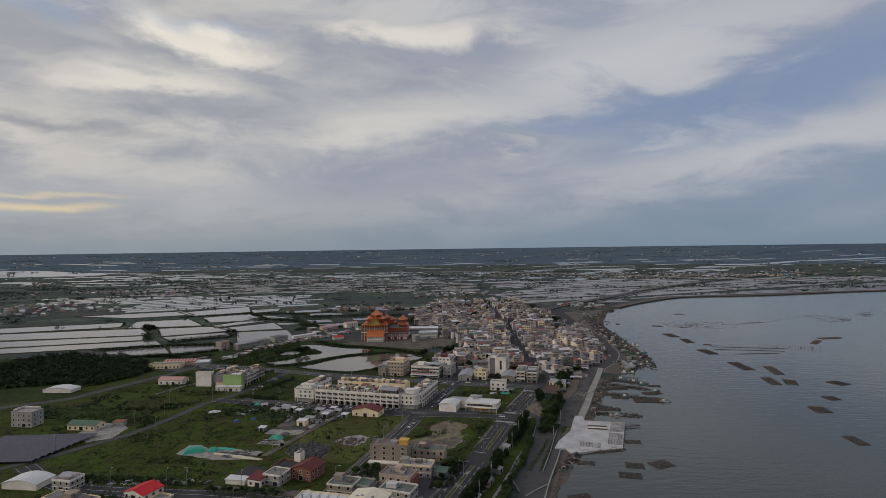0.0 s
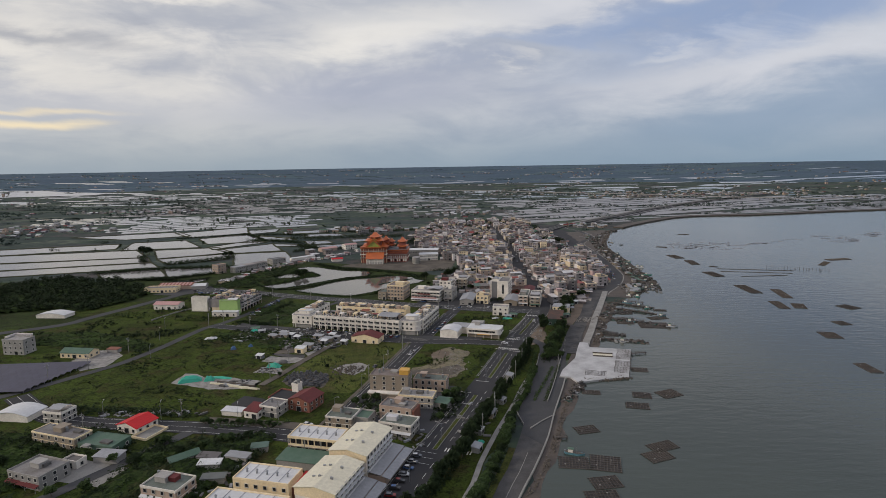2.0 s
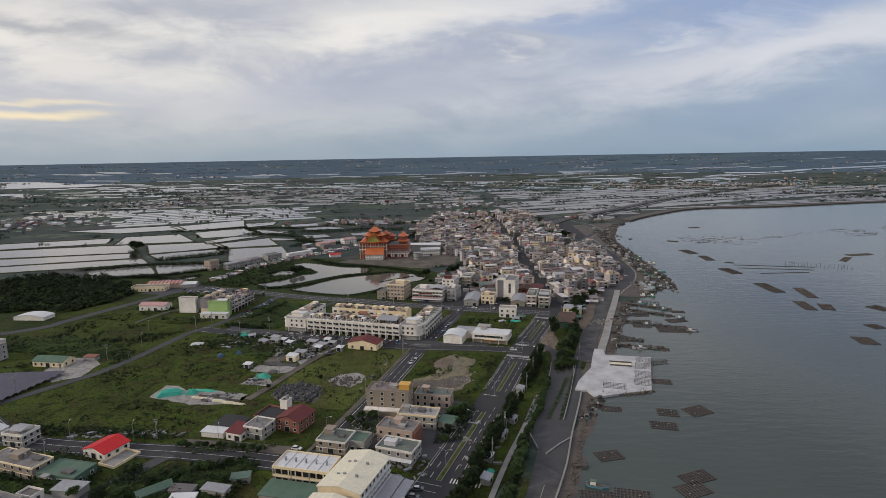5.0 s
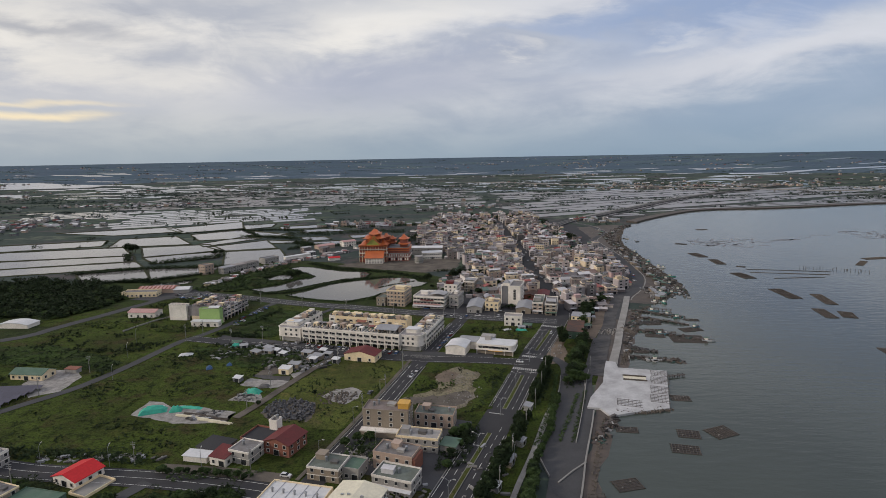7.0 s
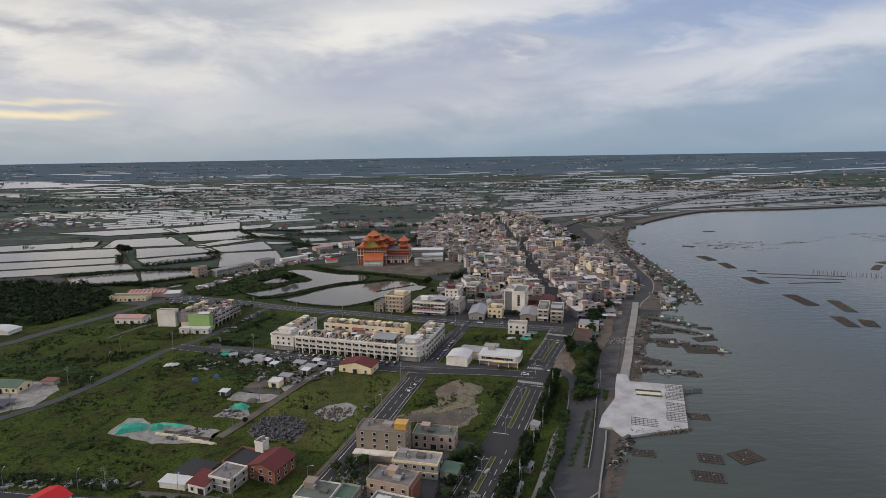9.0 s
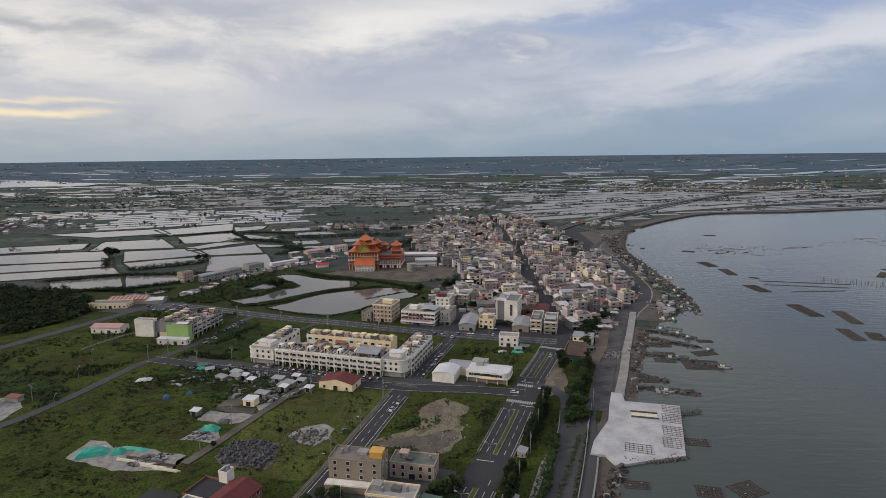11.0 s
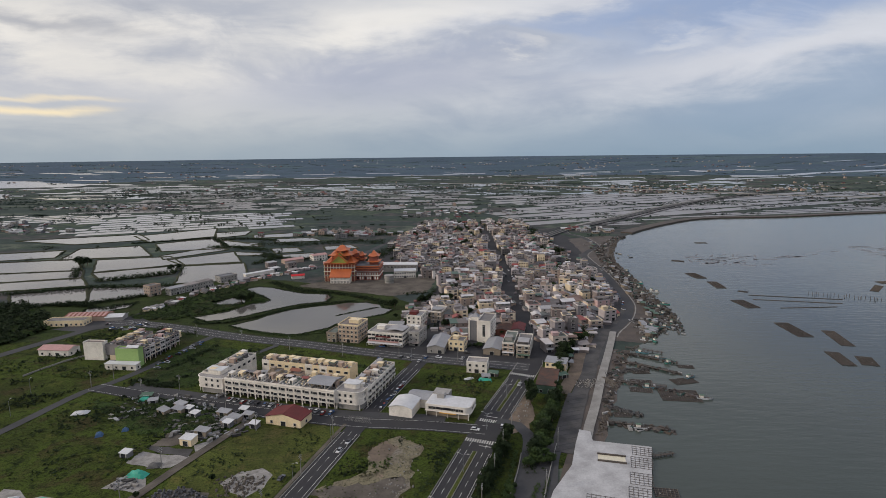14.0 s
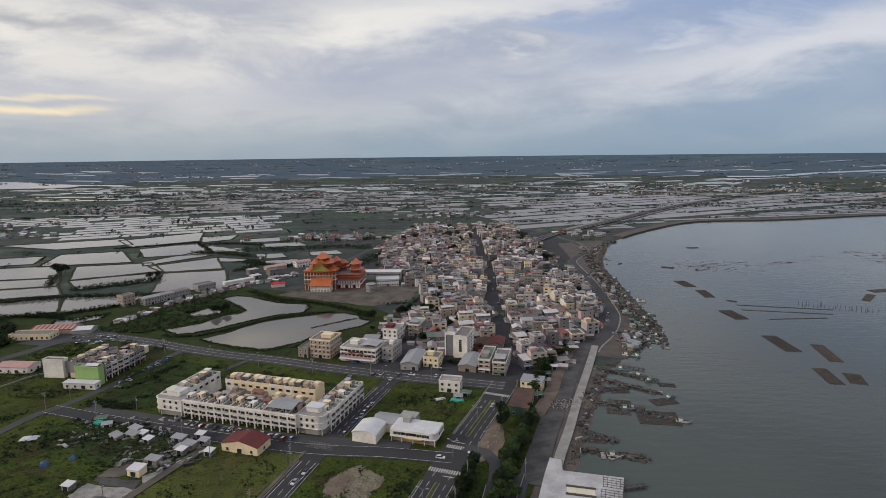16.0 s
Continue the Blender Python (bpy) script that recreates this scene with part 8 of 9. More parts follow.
thicket("shrubs", [(-176, 186), (-158, 182), (-164, 170), (-150, 166), (-142, 172), (-134, 160), (-146, 158), (-158, 158), (-190, 168), (-196, 182)], 260, 2.8, 0.55, "leaves_dark", "garden bushes between houses", 100, 16)
thicket("shrubs", [(-240, 70), (-240, 130), (-200, 150), (-176, 136), (-160, 124), (-142, 122), (-120, 90), (-110, 70)], 520, 3.4, 0.6, "leaves_dark", "dense bushes round houses and yards", 101, 14)
for x, y, k, s in ((-120, 150, 2, 0.8), (-114, 158, 5, 0.6), (-106, 162, 2, 0.7), (-96, 168, 3, 0.9), (-88, 170, 5, 0.6), (-126, 168, 3, 0.8), (-130, 150, 5, 0.7), (-138, 130, 2, 0.8), (-186, 150, 5, 0.7), (-200, 140, 2, 0.8), (-180, 162, 3, 0.8), (-176, 128, 5, 0.7), (-150, 118, 2, 0.8), (-124, 110, 5, 0.7), (-210, 164, 5, 0.8), (-196, 120, 5, 0.8)):
    plant(k, x, y, s)
for k, line in enumerate(([(-34, 66), (-16, 100), (1, 134), (17, 174), (24, 193)], [(-16, 62), (2, 94), (19, 131), (31, 171), (37, 189)], [(46, 248), (53, 270), (61, 292)])):
    thicket_line("shrubs", line, 5, 0.5, 2.0, 0.55, "leaves_dark", "dark undergrowth below the roadside trees", 110 + k, 12)
thicket("shrubs", [(-106, 152), (-80, 158), (-78, 150), (-84, 132), (-100, 128), (-118, 120), (-122, 138)], 300, 2.0, 0.55, "leaves_dark", "dark bushes among the sheds", 102, 14)
thicket("shrubs", [(-4, 186), (8, 190), (14, 214), (4, 216), (-2, 204)], 120, 2.2, 0.5, "leaves_dark", "dark bushes beside the houses", 103, 14)
for x, y, k, s in ((2, 196, 5, 0.55), (6, 204, 2, 0.6), (0, 188, 3, 0.7), (9, 212, 5, 0.5), (-42, 196, 2, 0.5), (-36, 200, 5, 0.5), (-44, 208, 3, 0.6)):
    plant(k, x, y, s)
thicket_line("shrubs", [(68, 266), (78, 294), (90, 326), (98, 346)], 9, 0.5, 2.6, 0.55, "leaves_dark", "dark bushes below the shore trees", 114, 12)
thicket_line("shrubs", [(104, 374), (112, 400), (124, 430)], 6, 0.6, 2.4, 0.55, "leaves_dark", "dark bushes below the shore trees", 115, 12)
MEDIAN = [p for p in BOULEVARD if not (222 < p[1] < 238) and not (286 < p[1] < 315) and 150 < p[1] < 372]
for lo, hi in ((158, 222), (238, 287), (315, 372)):
    seg = [p for p in BOULEVARD if lo <= p[1] <= hi]
    strip("median", seg, 2.2, 0.1, M["concrete"], "raised median with a concrete kerb", "median", "structure", 0.35)
    strip("median_soil", seg, 1.7, 0.46, M["grass_dry"], "dry grass on the median", "median")
    thicket_line("median_plants", seg, 1.4, 0.6, 0.9, 0.3, "weeds", "low plants on the median", 70 + lo, 5)

solid("far_trees", FAR_TREES, (M["bark"], M["leaves"], M["leaves_dark"]), "dark leafy trees between far houses and on pond banks", "trees", "stuff")

# far woods and hedges
g = Mesh()
rnd = random.Random(77)
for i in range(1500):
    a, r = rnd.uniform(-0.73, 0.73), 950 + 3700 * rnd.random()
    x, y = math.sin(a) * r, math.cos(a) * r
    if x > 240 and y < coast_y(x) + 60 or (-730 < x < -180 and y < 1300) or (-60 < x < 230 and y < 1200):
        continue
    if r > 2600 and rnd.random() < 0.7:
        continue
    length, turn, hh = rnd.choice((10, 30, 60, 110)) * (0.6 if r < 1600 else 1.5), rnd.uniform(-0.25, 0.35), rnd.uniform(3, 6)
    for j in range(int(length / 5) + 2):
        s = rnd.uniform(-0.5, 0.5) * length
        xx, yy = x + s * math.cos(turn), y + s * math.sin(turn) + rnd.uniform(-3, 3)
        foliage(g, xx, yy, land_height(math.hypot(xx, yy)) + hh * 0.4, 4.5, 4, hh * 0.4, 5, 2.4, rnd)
# leaves here have the distance haze mixed into their colour
solid("far_woods", g, M["hazed_leaves"], "far hedges and copses on the plain, paled by haze in their colour", "woods", "stuff")

# ---- road paint ----
PAINT = 0.34
DASH = Mesh().box(-0.09, 0.09, -2.0, 2.0, 0, 0.006).data("dash", M["marking"])
STRIPE = Mesh().box(-0.28, 0.28, -1.6, 1.6, 0, 0.006).data("stripe", M["marking"])


def bearing(a, b):
    return math.degrees(math.atan2(b[1] - a[1], b[0] - a[0])) - 90


def painted(name, label):
    return tagged(new(name), label, "road marking", "", "structure")


def edge_line(line, offset, lo, hi, w=0.18):
    seg = [p for p in line if lo <= p[1] <= hi]
    if len(seg) > 1:
        strip("edge_line", seg, w, PAINT, M["marking"], "white edge line on the asphalt", "road marking", "structure", 0.0, offset)


def dashes(root, line, offset, lo, hi, step=8.0):
    """Lane dashes along a line, at an offset to its left."""
    pts = strip_sides(line, 2 * offset)[0] if offset else line
    rest = 0.0
    for a, b in zip(pts, pts[1:]):
        d = math.hypot(b[0] - a[0], b[1] - a[1])
        while rest < d:
            x, y = a[0] + (b[0] - a[0]) * rest / d, a[1] + (b[1] - a[1]) * rest / d
            if lo < y < hi:
                part("dash", DASH, None, root, at=pose(x, y, PAINT, 0, 0, bearing(a, b)))
            rest += step
        rest -= d


lanes = painted("lane_markings", "broken white lane lines of the boulevard")
for lo, hi in ((110, 146), (160, 220), (240, 290), (316, 370)):
    for off in (3.9, -3.9):
        dashes(lanes, BOULEVARD, off, lo, hi)
    for off in (7.0, -7.0):
        edge_line(BOULEVARD, off, lo, hi)
lanes = painted("lane_markings", "broken white centre line of the street")
dashes(lanes, SIDE, 0, 60, 160)
dashes(lanes, SIDE, 0, 180, 306)
dashes(lanes, SIDE, 0, 326, 392)
for lo, hi in ((60, 160), (182, 307), (325, 392)):
    for off in (3.6, -3.6):
        edge_line(SIDE, off, lo, hi)
for line, offs in ((FRONT, (4.6, 0.1, -4.6)), (CROSS, (4.4, -4.4)), (POND_ROAD, (4.6, 0.0, -4.6))):
    for off in offs:
        strip("edge_line", line, 0.16, PAINT, M["marking"], "white line on the asphalt", "road marking", "structure", 0.0, off)


def crosswalk(a, b, n):
    r = painted("crosswalk", "zebra crossing of white bars")
    turn = bearing(a, b) + 90
    for k in range(n):
        s = (k + 0.5) / n
        part("stripe", STRIPE, None, r, at=pose(a[0] + (b[0] - a[0]) * s, a[1] + (b[1] - a[1]) * s, PAINT + 0.01, 0, 0, turn))


crosswalk((40.5, 294.5), (57.5, 288.5), 15)
crosswalk((49.0, 314.5), (65.5, 308.5), 15)
crosswalk((72.0, 376.5), (88.0, 370.0), 14)
crosswalk((2.0, 158.0), (14.0, 154.0), 10)
for a, b in (((21.5, 236.5), (28.5, 234.5)), ((47.0, 288.0), (54.5, 285.5)), ((52.0, 318.5), (58.5, 316.0)), ((-52, 178), (-47.5, 176.8)), ((12, 206), (17.5, 204))):
    strip("stop_line", [a, b], 0.4, PAINT + 0.004, M["marking"], "white stop line across the lane", "road marking")
hatch = painted("box_junction", "yellow-white hatched box at the crossing")
for k in range(-4, 5):
    for s in (-1, 1):
        c = (-14 + AX[0] * 1.3 * k, 316 + AX[1] * 1.3 * k)
        part("hatch_line", Mesh().box(-0.08, 0.08, -4.2, 4.2, 0, 0.005), M["concrete"], hatch, at=pose(*c, PAINT + 0.006, 0, 0, GRID + 42 * s))
# kerbs and paths
for line, offs, lo, hi in ((BOULEVARD, (8.0, -8.0), 100, 221), (BOULEVARD, (8.0, -8.0), 238, 293), (BOULEVARD, (8.0, -8.0), 314, 398), (SIDE, (5.3, -5.3), 60, 160), (SIDE, (5.3, -5.3), 184, 308), (SIDE, (5.3, -5.3), 326, 394)):
    for off in offs:
        seg = [p for p in line if lo <= p[1] <= hi]
        strip("kerb", seg, 0.3, 0.05, M["concrete"], "concrete kerb beside the road", "kerb", "structure", 0.36, off)
strip("pavement", [p for p in SIDE if 176 < p[1] < 310], 1.8, 0.1, M["gravel"], "worn gravelly pavement beside the street", "pavement", "structure", 0.24, 6.8)
strip("pavement", smooth([(-118, 192), (-90, 188), (-62, 182)]), 6.5, 0.1, M["gravel"], "worn brown paved forecourt beside the road", "pavement", "structure", 0.2)
strip("pavement", CROSS[3:-3], 7.0, 0.1, M["old_asphalt"], "grey parking apron before the terrace", "pavement", "structure", 0.12, 9.0)


# ---- shore ----
strip("causeway", smooth([(100, 294), (104, 305), (114, 330), (127, 365), (145, 411), (162, 456)]), 5.0, 0.1, M["causeway"], "worn concrete strip road along the shore", "road", "structure", 0.6)
slab_ring = [(70.5, 239), (76.6, 237.7), (79, 229), (94, 233), (110.3, 236.1), (127.7, 283.5), (101.8, 289.9), (103, 299), (98, 301), (92.5, 286), (87, 269), (75, 250)]
solid("quay_slab", Mesh().prism(slab_ring, -0.5, 1.15), M["slab"], "new pale concrete quay slab with stains", "quay", "structure")
strip("sea_wall", [p for p in QUAY_RIGHT if p[1] < 238], 0.7, 0.1, M["concrete"], "concrete sea wall along the quay road", "wall", "structure", 0.9)
strip("sea_wall", smooth([(57, 206), (66, 232), (78, 270), (84, 288)]), 0.35, 0.1, M["concrete"], "pale low wall beside the quay road", "wall", "structure", 0.9)
strip("sea_wall", smooth([(38, 193), (41, 206), (59, 254), (66, 280)]), 0.35, 0.1, M["concrete"], "low pale wall between trees and quay road", "wall", "structure", 0.9)
strip("guard_rail", smooth([(40.3, 180), (39.6, 186), (39, 193), (40.5, 203)]), 0.4, 0.3, M["concrete"], "pale curved guard wall of the quay plaza", "wall", "structure", 0.9)
strip("kerb", smooth([(43, 176), (50.6, 184), (57.5, 190)]), 0.6, 0.3, M["concrete"], "broken kerb across the quay plaza", "kerb", "structure", 0.5)
strip("revetment", smooth([(85, 281), (93, 303), (101, 326), (108, 344)]), 11.5, 0.1, M["dark_concrete"], "dark lattice slope between road and shore", "revetment", "structure", 0.35)
bars = painted("revetment_ribs", "pale concrete ribs on the dark slope")
for k in range(13):
    s = k / 12
    x, y = np.interp(s, [0, 0.5, 1], [86, 96, 107]), np.interp(s, [0, 0.5, 1], [283, 312, 342])
    part("rib", Mesh().box(-5.4, 5.4, -0.12, 0.12, 0.3, 0.5), M["old_asphalt"], bars, at=pose(x, y, 0, 0, 0, 18))

pit = thing("form_pit", 106, 273.5, GRID + 3, "tan timber-framed pit in the quay slab", "pit", z=1.15)
part("sand_bed", Mesh().box(-6, 6, -2.6, 2.6, 0, 0.05), M["cream_roof"], pit)
for y in (-2.9, 2.9):
    part("form_board", Mesh().box(-6.3, 6.3, y - 0.3, y + 0.3, 0, 0.7), M["bamboo"], pit)


def rebar_mat(x, y, rot, w, d):
    r = thing("rebar_mat", x, y, rot, "dark steel reinforcement grid on the slab", "rebar", "rebar mats", 1.16)
    for k in range(int(w / 1.8) + 1):
        part("bar", Mesh().box(k * 1.8 - 0.06, k * 1.8 + 0.06, 0, d, 0.02, 0.14), M["bamboo"], r)
    for k in range(int(d / 1.8) + 1):
        part("bar", Mesh().box(0, w, k * 1.8 - 0.06, k * 1.8 + 0.06, 0.15, 0.27), M["bamboo"], r)


for x, y, w, d in ((116.5, 277, 9, 8), (112.5, 266.5, 9.5, 9), (108, 254, 9.5, 9), (104, 243.5, 9, 9), (86, 240.5, 12, 8)):
    rebar_mat(x, y, GRID, w, d)


def rock(rnd, s):
    """A faceted boulder, about s across."""
    pts = []
    for i in range(9):
        a, z = 2 * math.pi * (i % 4) / 4 + (0.4 if i > 3 else 0), (0.0, 0.55, 0.9)[i // 4]
        r = s * (0.55, 0.5, 0.0)[i // 4] * rnd.uniform(0.75, 1.2)
        pts.append((r * math.cos(a), r * math.sin(a), s * z * rnd.uniform(0.7, 1.1)))
    return pts, [(0, 1, 5, 4), (1, 2, 6, 5), (2, 3, 7, 6), (3, 0, 4, 7), (4, 5, 8), (5, 6, 8), (6, 7, 8), (7, 4, 8)]


def rock_bank(name, line, width, n, lo, hi, mat, label, seed, z=0.1):
    rnd = random.Random(seed)
    g = Mesh()
    for i in range(n):
        k = rnd.randrange(len(line) - 1)
        s = rnd.random()
        x = line[k][0] + (line[k + 1][0] - line[k][0]) * s + rnd.uniform(-1, 1) * width / 2
        y = line[k][1] + (line[k + 1][1] - line[k][1]) * s + rnd.uniform(-1, 1) * width / 2
        p, f = rock(rnd, rnd.uniform(lo, hi))
        g.add([(px + x, py + y, pz + z) for px, py, pz in p], f)
    return solid(name, g, M[mat], label, "rocks", "stuff")


rock_bank("boulders", smooth([(33, 122), (42, 138), (54, 168), (64, 196), (76, 226), (84, 236)]), 2.6, 300, 0.3, 1.0, "boulder", "brown boulders along the foot of the sea wall", 81)
rock_bank("boulders", smooth([(84, 235), (98, 234), (111, 237)]), 3.5, 170, 0.6, 1.6, "boulder", "brown boulders under the edge of the slab", 82)
rock_bank("boulders", smooth([(107, 297), (118, 322), (130, 350), (144, 380), (158, 410), (170, 424)]), 3, 300, 0.4, 1.2, "boulder", "boulders along the shore road", 83)
rock_bank("boulders", smooth([(119, 328), (127, 322), (135, 317)]), 4, 120, 0.9, 1.9, "wet_rock", "dark breakwater blocks running into the water", 84)
rock_bank("boulders", smooth([(133, 372), (147, 378), (160, 380)]), 4, 150, 0.9, 1.9, "wet_rock", "dark breakwater blocks running into the water", 85)
rock_bank("boulders", smooth([(130, 366), (132, 354)]), 4, 80, 0.8, 1.7, "boulder", "pile of pale brown blocks on the shore", 86)
rock_bank("boulders", smooth([(180, 432), (203, 462), (221, 490), (230, 560), (240, 660), (252, 760), (292, 880)]), 7, 800, 0.6, 2.0, "boulder", "dark rocks and driftwood along the town shore", 87)
rock_bank("rubble", smooth([(118, 352), (124, 362), (112, 356)]), 8, 150, 0.3, 0.9, "rubble", "pale rubble heap on the shore road", 88, 0.5)
rock_bank("boulders", smooth([(68, 324), (76, 333), (71, 314)]), 5, 22, 0.5, 1.2, "rubble", "pale boulders on the dirt plot", 92)
rock_bank("rubble", smooth([(-64, 262), (-50, 258), (-60, 254)]), 11, 170, 0.4, 1.3, "boulder", "rubble heaps on the mown plot", 89)
rock_bank("rubble", smooth([(2, 250), (14, 262), (10, 282)]), 14, 60, 0.3, 0.9, "rubble", "rubble and broken concrete on the bare plot", 90)
rock_bank("rubble", smooth([(-40, 190), (-33, 196), (-40, 202)]), 8, 110, 0.4, 1.3, "rubble", "heap of rubbish and rubble behind houses", 91)
sheet("bare_soil", rough_ring(list(((-65, 259), (-62, 266), (-52, 271), (-45, 266), (-46, 257), (-51, 250), (-59, 252))), 3, 1, 3), 0.13, M["rubble"], "pale bare patch with rubble")
sheet("bare_soil", rough_ring(list(((-92, 242), (-89, 254), (-80, 256), (-68, 252), (-65, 241), (-67, 231), (-86, 234))), 3, 1.2, 4), 0.12, M["gravel"], "bare ground under the stored blocks")

# breakwater blocks in store
TETRA = Mesh()
for a, b in (((0, 0, 0.9), (0, 0, 2.1)), ((0, 0, 0.9), (1.1, 0, 0.3)), ((0, 0, 0.9), (-0.55, 0.95, 0.3)), ((0, 0, 0.9), (-0.55, -0.95, 0.3))):
    TETRA.beam(a, b, 0.75)
TETRA = TETRA.data("breakwater_block", M["tetrapod"])
rnd = random.Random(91)
STORE = list(((-92, 242), (-89, 253), (-80, 255), (-68, 252), (-65, 241), (-68, 231), (-86, 235)))
for i in range(13):
    for j in range(16):
        x, y = -100 + i * 2.9 + j * 0.5 + rnd.uniform(-1.2, 1.2), 226 + j * 2.3 - i * 0.3 + rnd.uniform(-1.1, 1.1)
        if not within(STORE, x, y):
            continue
        o = new("breakwater_block", TETRA)
        o.matrix_basis = pose(x, y, 0.1, rnd.uniform(-30, 30), rnd.uniform(-30, 30), rnd.uniform(0, 360))
        tagged(o, "dark grey four-legged concrete breakwater block in store", "concrete block", "stored breakwater blocks")


# ---- rafts, jetties and boats ----
def raft(x, y, rot, w, d, label="weathered bamboo oyster raft floating on the bay", n=None):
    r = thing("oyster_raft", x, y, rot, label, "raft", "oyster rafts", 0.14)
    g = Mesh()
    n = n or max(4, int(w / 1.3))
    for k in range(n + 1):
        u = -w / 2 + w * k / n
        g.beam((u, -d / 2, 0.32), (u + 0.3, d / 2, 0.32), 0.22)
    tagged(part("upper_lattice", g, M["bamboo"], r), kind="stuff")
    g = Mesh()
    for k in range(max(4, int(d / 1.6)) + 1):
        t = -d / 2 + d * k / max(4, int(d / 1.6))
        g.beam((-w / 2 - 0.5, t, 0.12), (w / 2 + 0.5, t, 0.12), 0.2)
    tagged(part("lower_lattice", g, M["bamboo"], r), kind="stuff")
    part("oyster_bed", Mesh().box(-w / 2, w / 2, -d / 2, d / 2, 0.0, 0.05), M["raft"], r)
    fl = Mesh().box(-0.3, 0.3, -0.2, 0.2, 0, 0.3).data("float", M["concrete"])
    for k in range(2):
        part("float", fl, None, r, at=pose((-0.3 + 0.5 * k) * w, (0.2 if k % 2 else -0.22) * d, 0.3))
    return r


for x, y, rot, w, d in ((69, 174, 12, 10, 7), (98, 157, 20, 12, 7), (93, 149, 20, 11, 8), (56, 145, -8, 12, 9), (69, 144, -14, 12, 12), (65, 130, 8, 11, 8), (61, 121, 4, 12, 7), (83, 217, -10, 9, 5), (109, 212, -14, 9, 7), (124, 213, 20, 11, 9), (102, 199, -14, 11, 7), (165, 341, -8, 21, 15), (176, 361, 12, 14, 8), (150, 360, -10, 12, 7), (146, 349, -12, 12, 6), (187, 384, -10, 9, 5),
                        (121, 249, -10, 9, 6), (155, 376, 0, 10, 5), (125, 318, -6, 8, 5), (302, 457, -93, 34, 11), (322, 436, -104, 34, 8.6), (295, 395, -102, 25, 8.6), (309, 390, -112, 16, 9.5), (305, 532, -87, 26, 12), (315, 606, -97, 28, 10), (313, 650, -87, 26, 12), (329, 736, -30, 14, 8), (422, 875, 0, 16, 8), (327, 577, -40, 8, 4), (279, 309, -100, 14, 11), (257, 245, -94, 15, 7), (347, 384, -71, 13, 12), (308, 338, -86, 9.5, 9), (464, 583, 45, 30, 7), (500, 610, 10, 30, 9)):
    raft(x, y, rot, w, d)
for x, y, rot, w, d in ((363, 553, -15, 78, 1.3), (356, 538, -14, 72, 1.3), (354, 518, 2, 50, 1.0)):
    raft(x, y, rot, w, d, "long low row of oyster racks in the bay", 40)
for k in range(26):
    s = k / 25
    o = solid("stake", Mesh().beam((0, 0, -0.5), (0.3 * math.sin(k * 3), 0.4, 2.6 + 0.6 * math.sin(k)), 0.28), M["bamboo"], "slanting bamboo stake standing in the bay", "stake", "", "bay stakes", pose(384 + 53 * s, 565 - 28 * s + 2 * math.sin(k * 5), 0))
for i, ring in enumerate((((355, 782), (340, 725), (367, 694), (424, 698), (454, 738), (448, 776)), ((606, 830), (598, 748), (638, 760), (676, 826)), ((700, 838), (698, 798), (756, 870)), ((440, 730), (520, 760), (590, 800), (560, 800), (480, 770)))):
    rnd = random.Random(i + 60)
    g = Mesh()
    xs, ys = [p[0] for p in ring], [p[1] for p in ring]
    for k in range(90):
        x, y, a = rnd.uniform(min(xs), max(xs)), rnd.uniform(min(ys), max(ys)), rnd.gauss(0.2, 0.5)
        l, w, c, t = rnd.uniform(4, 26), rnd.uniform(0.5, 2.4), math.cos(a), math.sin(a)
        if within(list(ring), x, y):
            g.prism([(x + (px * c - py * t), y + (px * t + py * c)) for px, py in ((-l / 2, 0), (-l * 0.2, -w), (l * 0.25, -w * 0.7), (l / 2, w * 0.2), (l * 0.2, w), (-l * 0.3, w * 0.8))], 0.05, 0.17)
    solid("mudflat", g, M["oyster"], "mottled grey oyster bed barely above the water", "mudflat", "stuff")


def jetty(a, b, w=1.6):
    length = math.hypot(b[0] - a[0], b[1] - a[1])
    r = thing("jetty", *a, math.degrees(math.atan2(b[1] - a[1], b[0] - a[0])), "rickety bamboo jetty over the water", "jetty", "jetties")
    part("deck", Mesh().box(0, length, -w / 2, w / 2, 1.0, 1.12), M["bamboo"], r)
    part("rail", Mesh().beam((0, w / 2, 1.7), (length, w / 2, 1.6), 0.12), M["bamboo"], r)
    pile = Mesh().box(-0.12, 0.12, -0.12, 0.12, -0.6, 1.7).data("pile", M["bamboo"])
    for k in range(int(length / 3) + 1):
        for s in (-1, 1):
            part("stilt", pile, None, r, at=pose(k * 3.0, s * w / 2, 0))


for a, b in (((152, 412), (184, 388)), ((146, 396), (176, 372)), ((136, 360), (162, 352)), ((115, 310), (142, 300)), ((126, 276), (136, 278)), ((160, 420), (182, 408)), ((52, 166), (58, 166))):
    jetty(a, b)


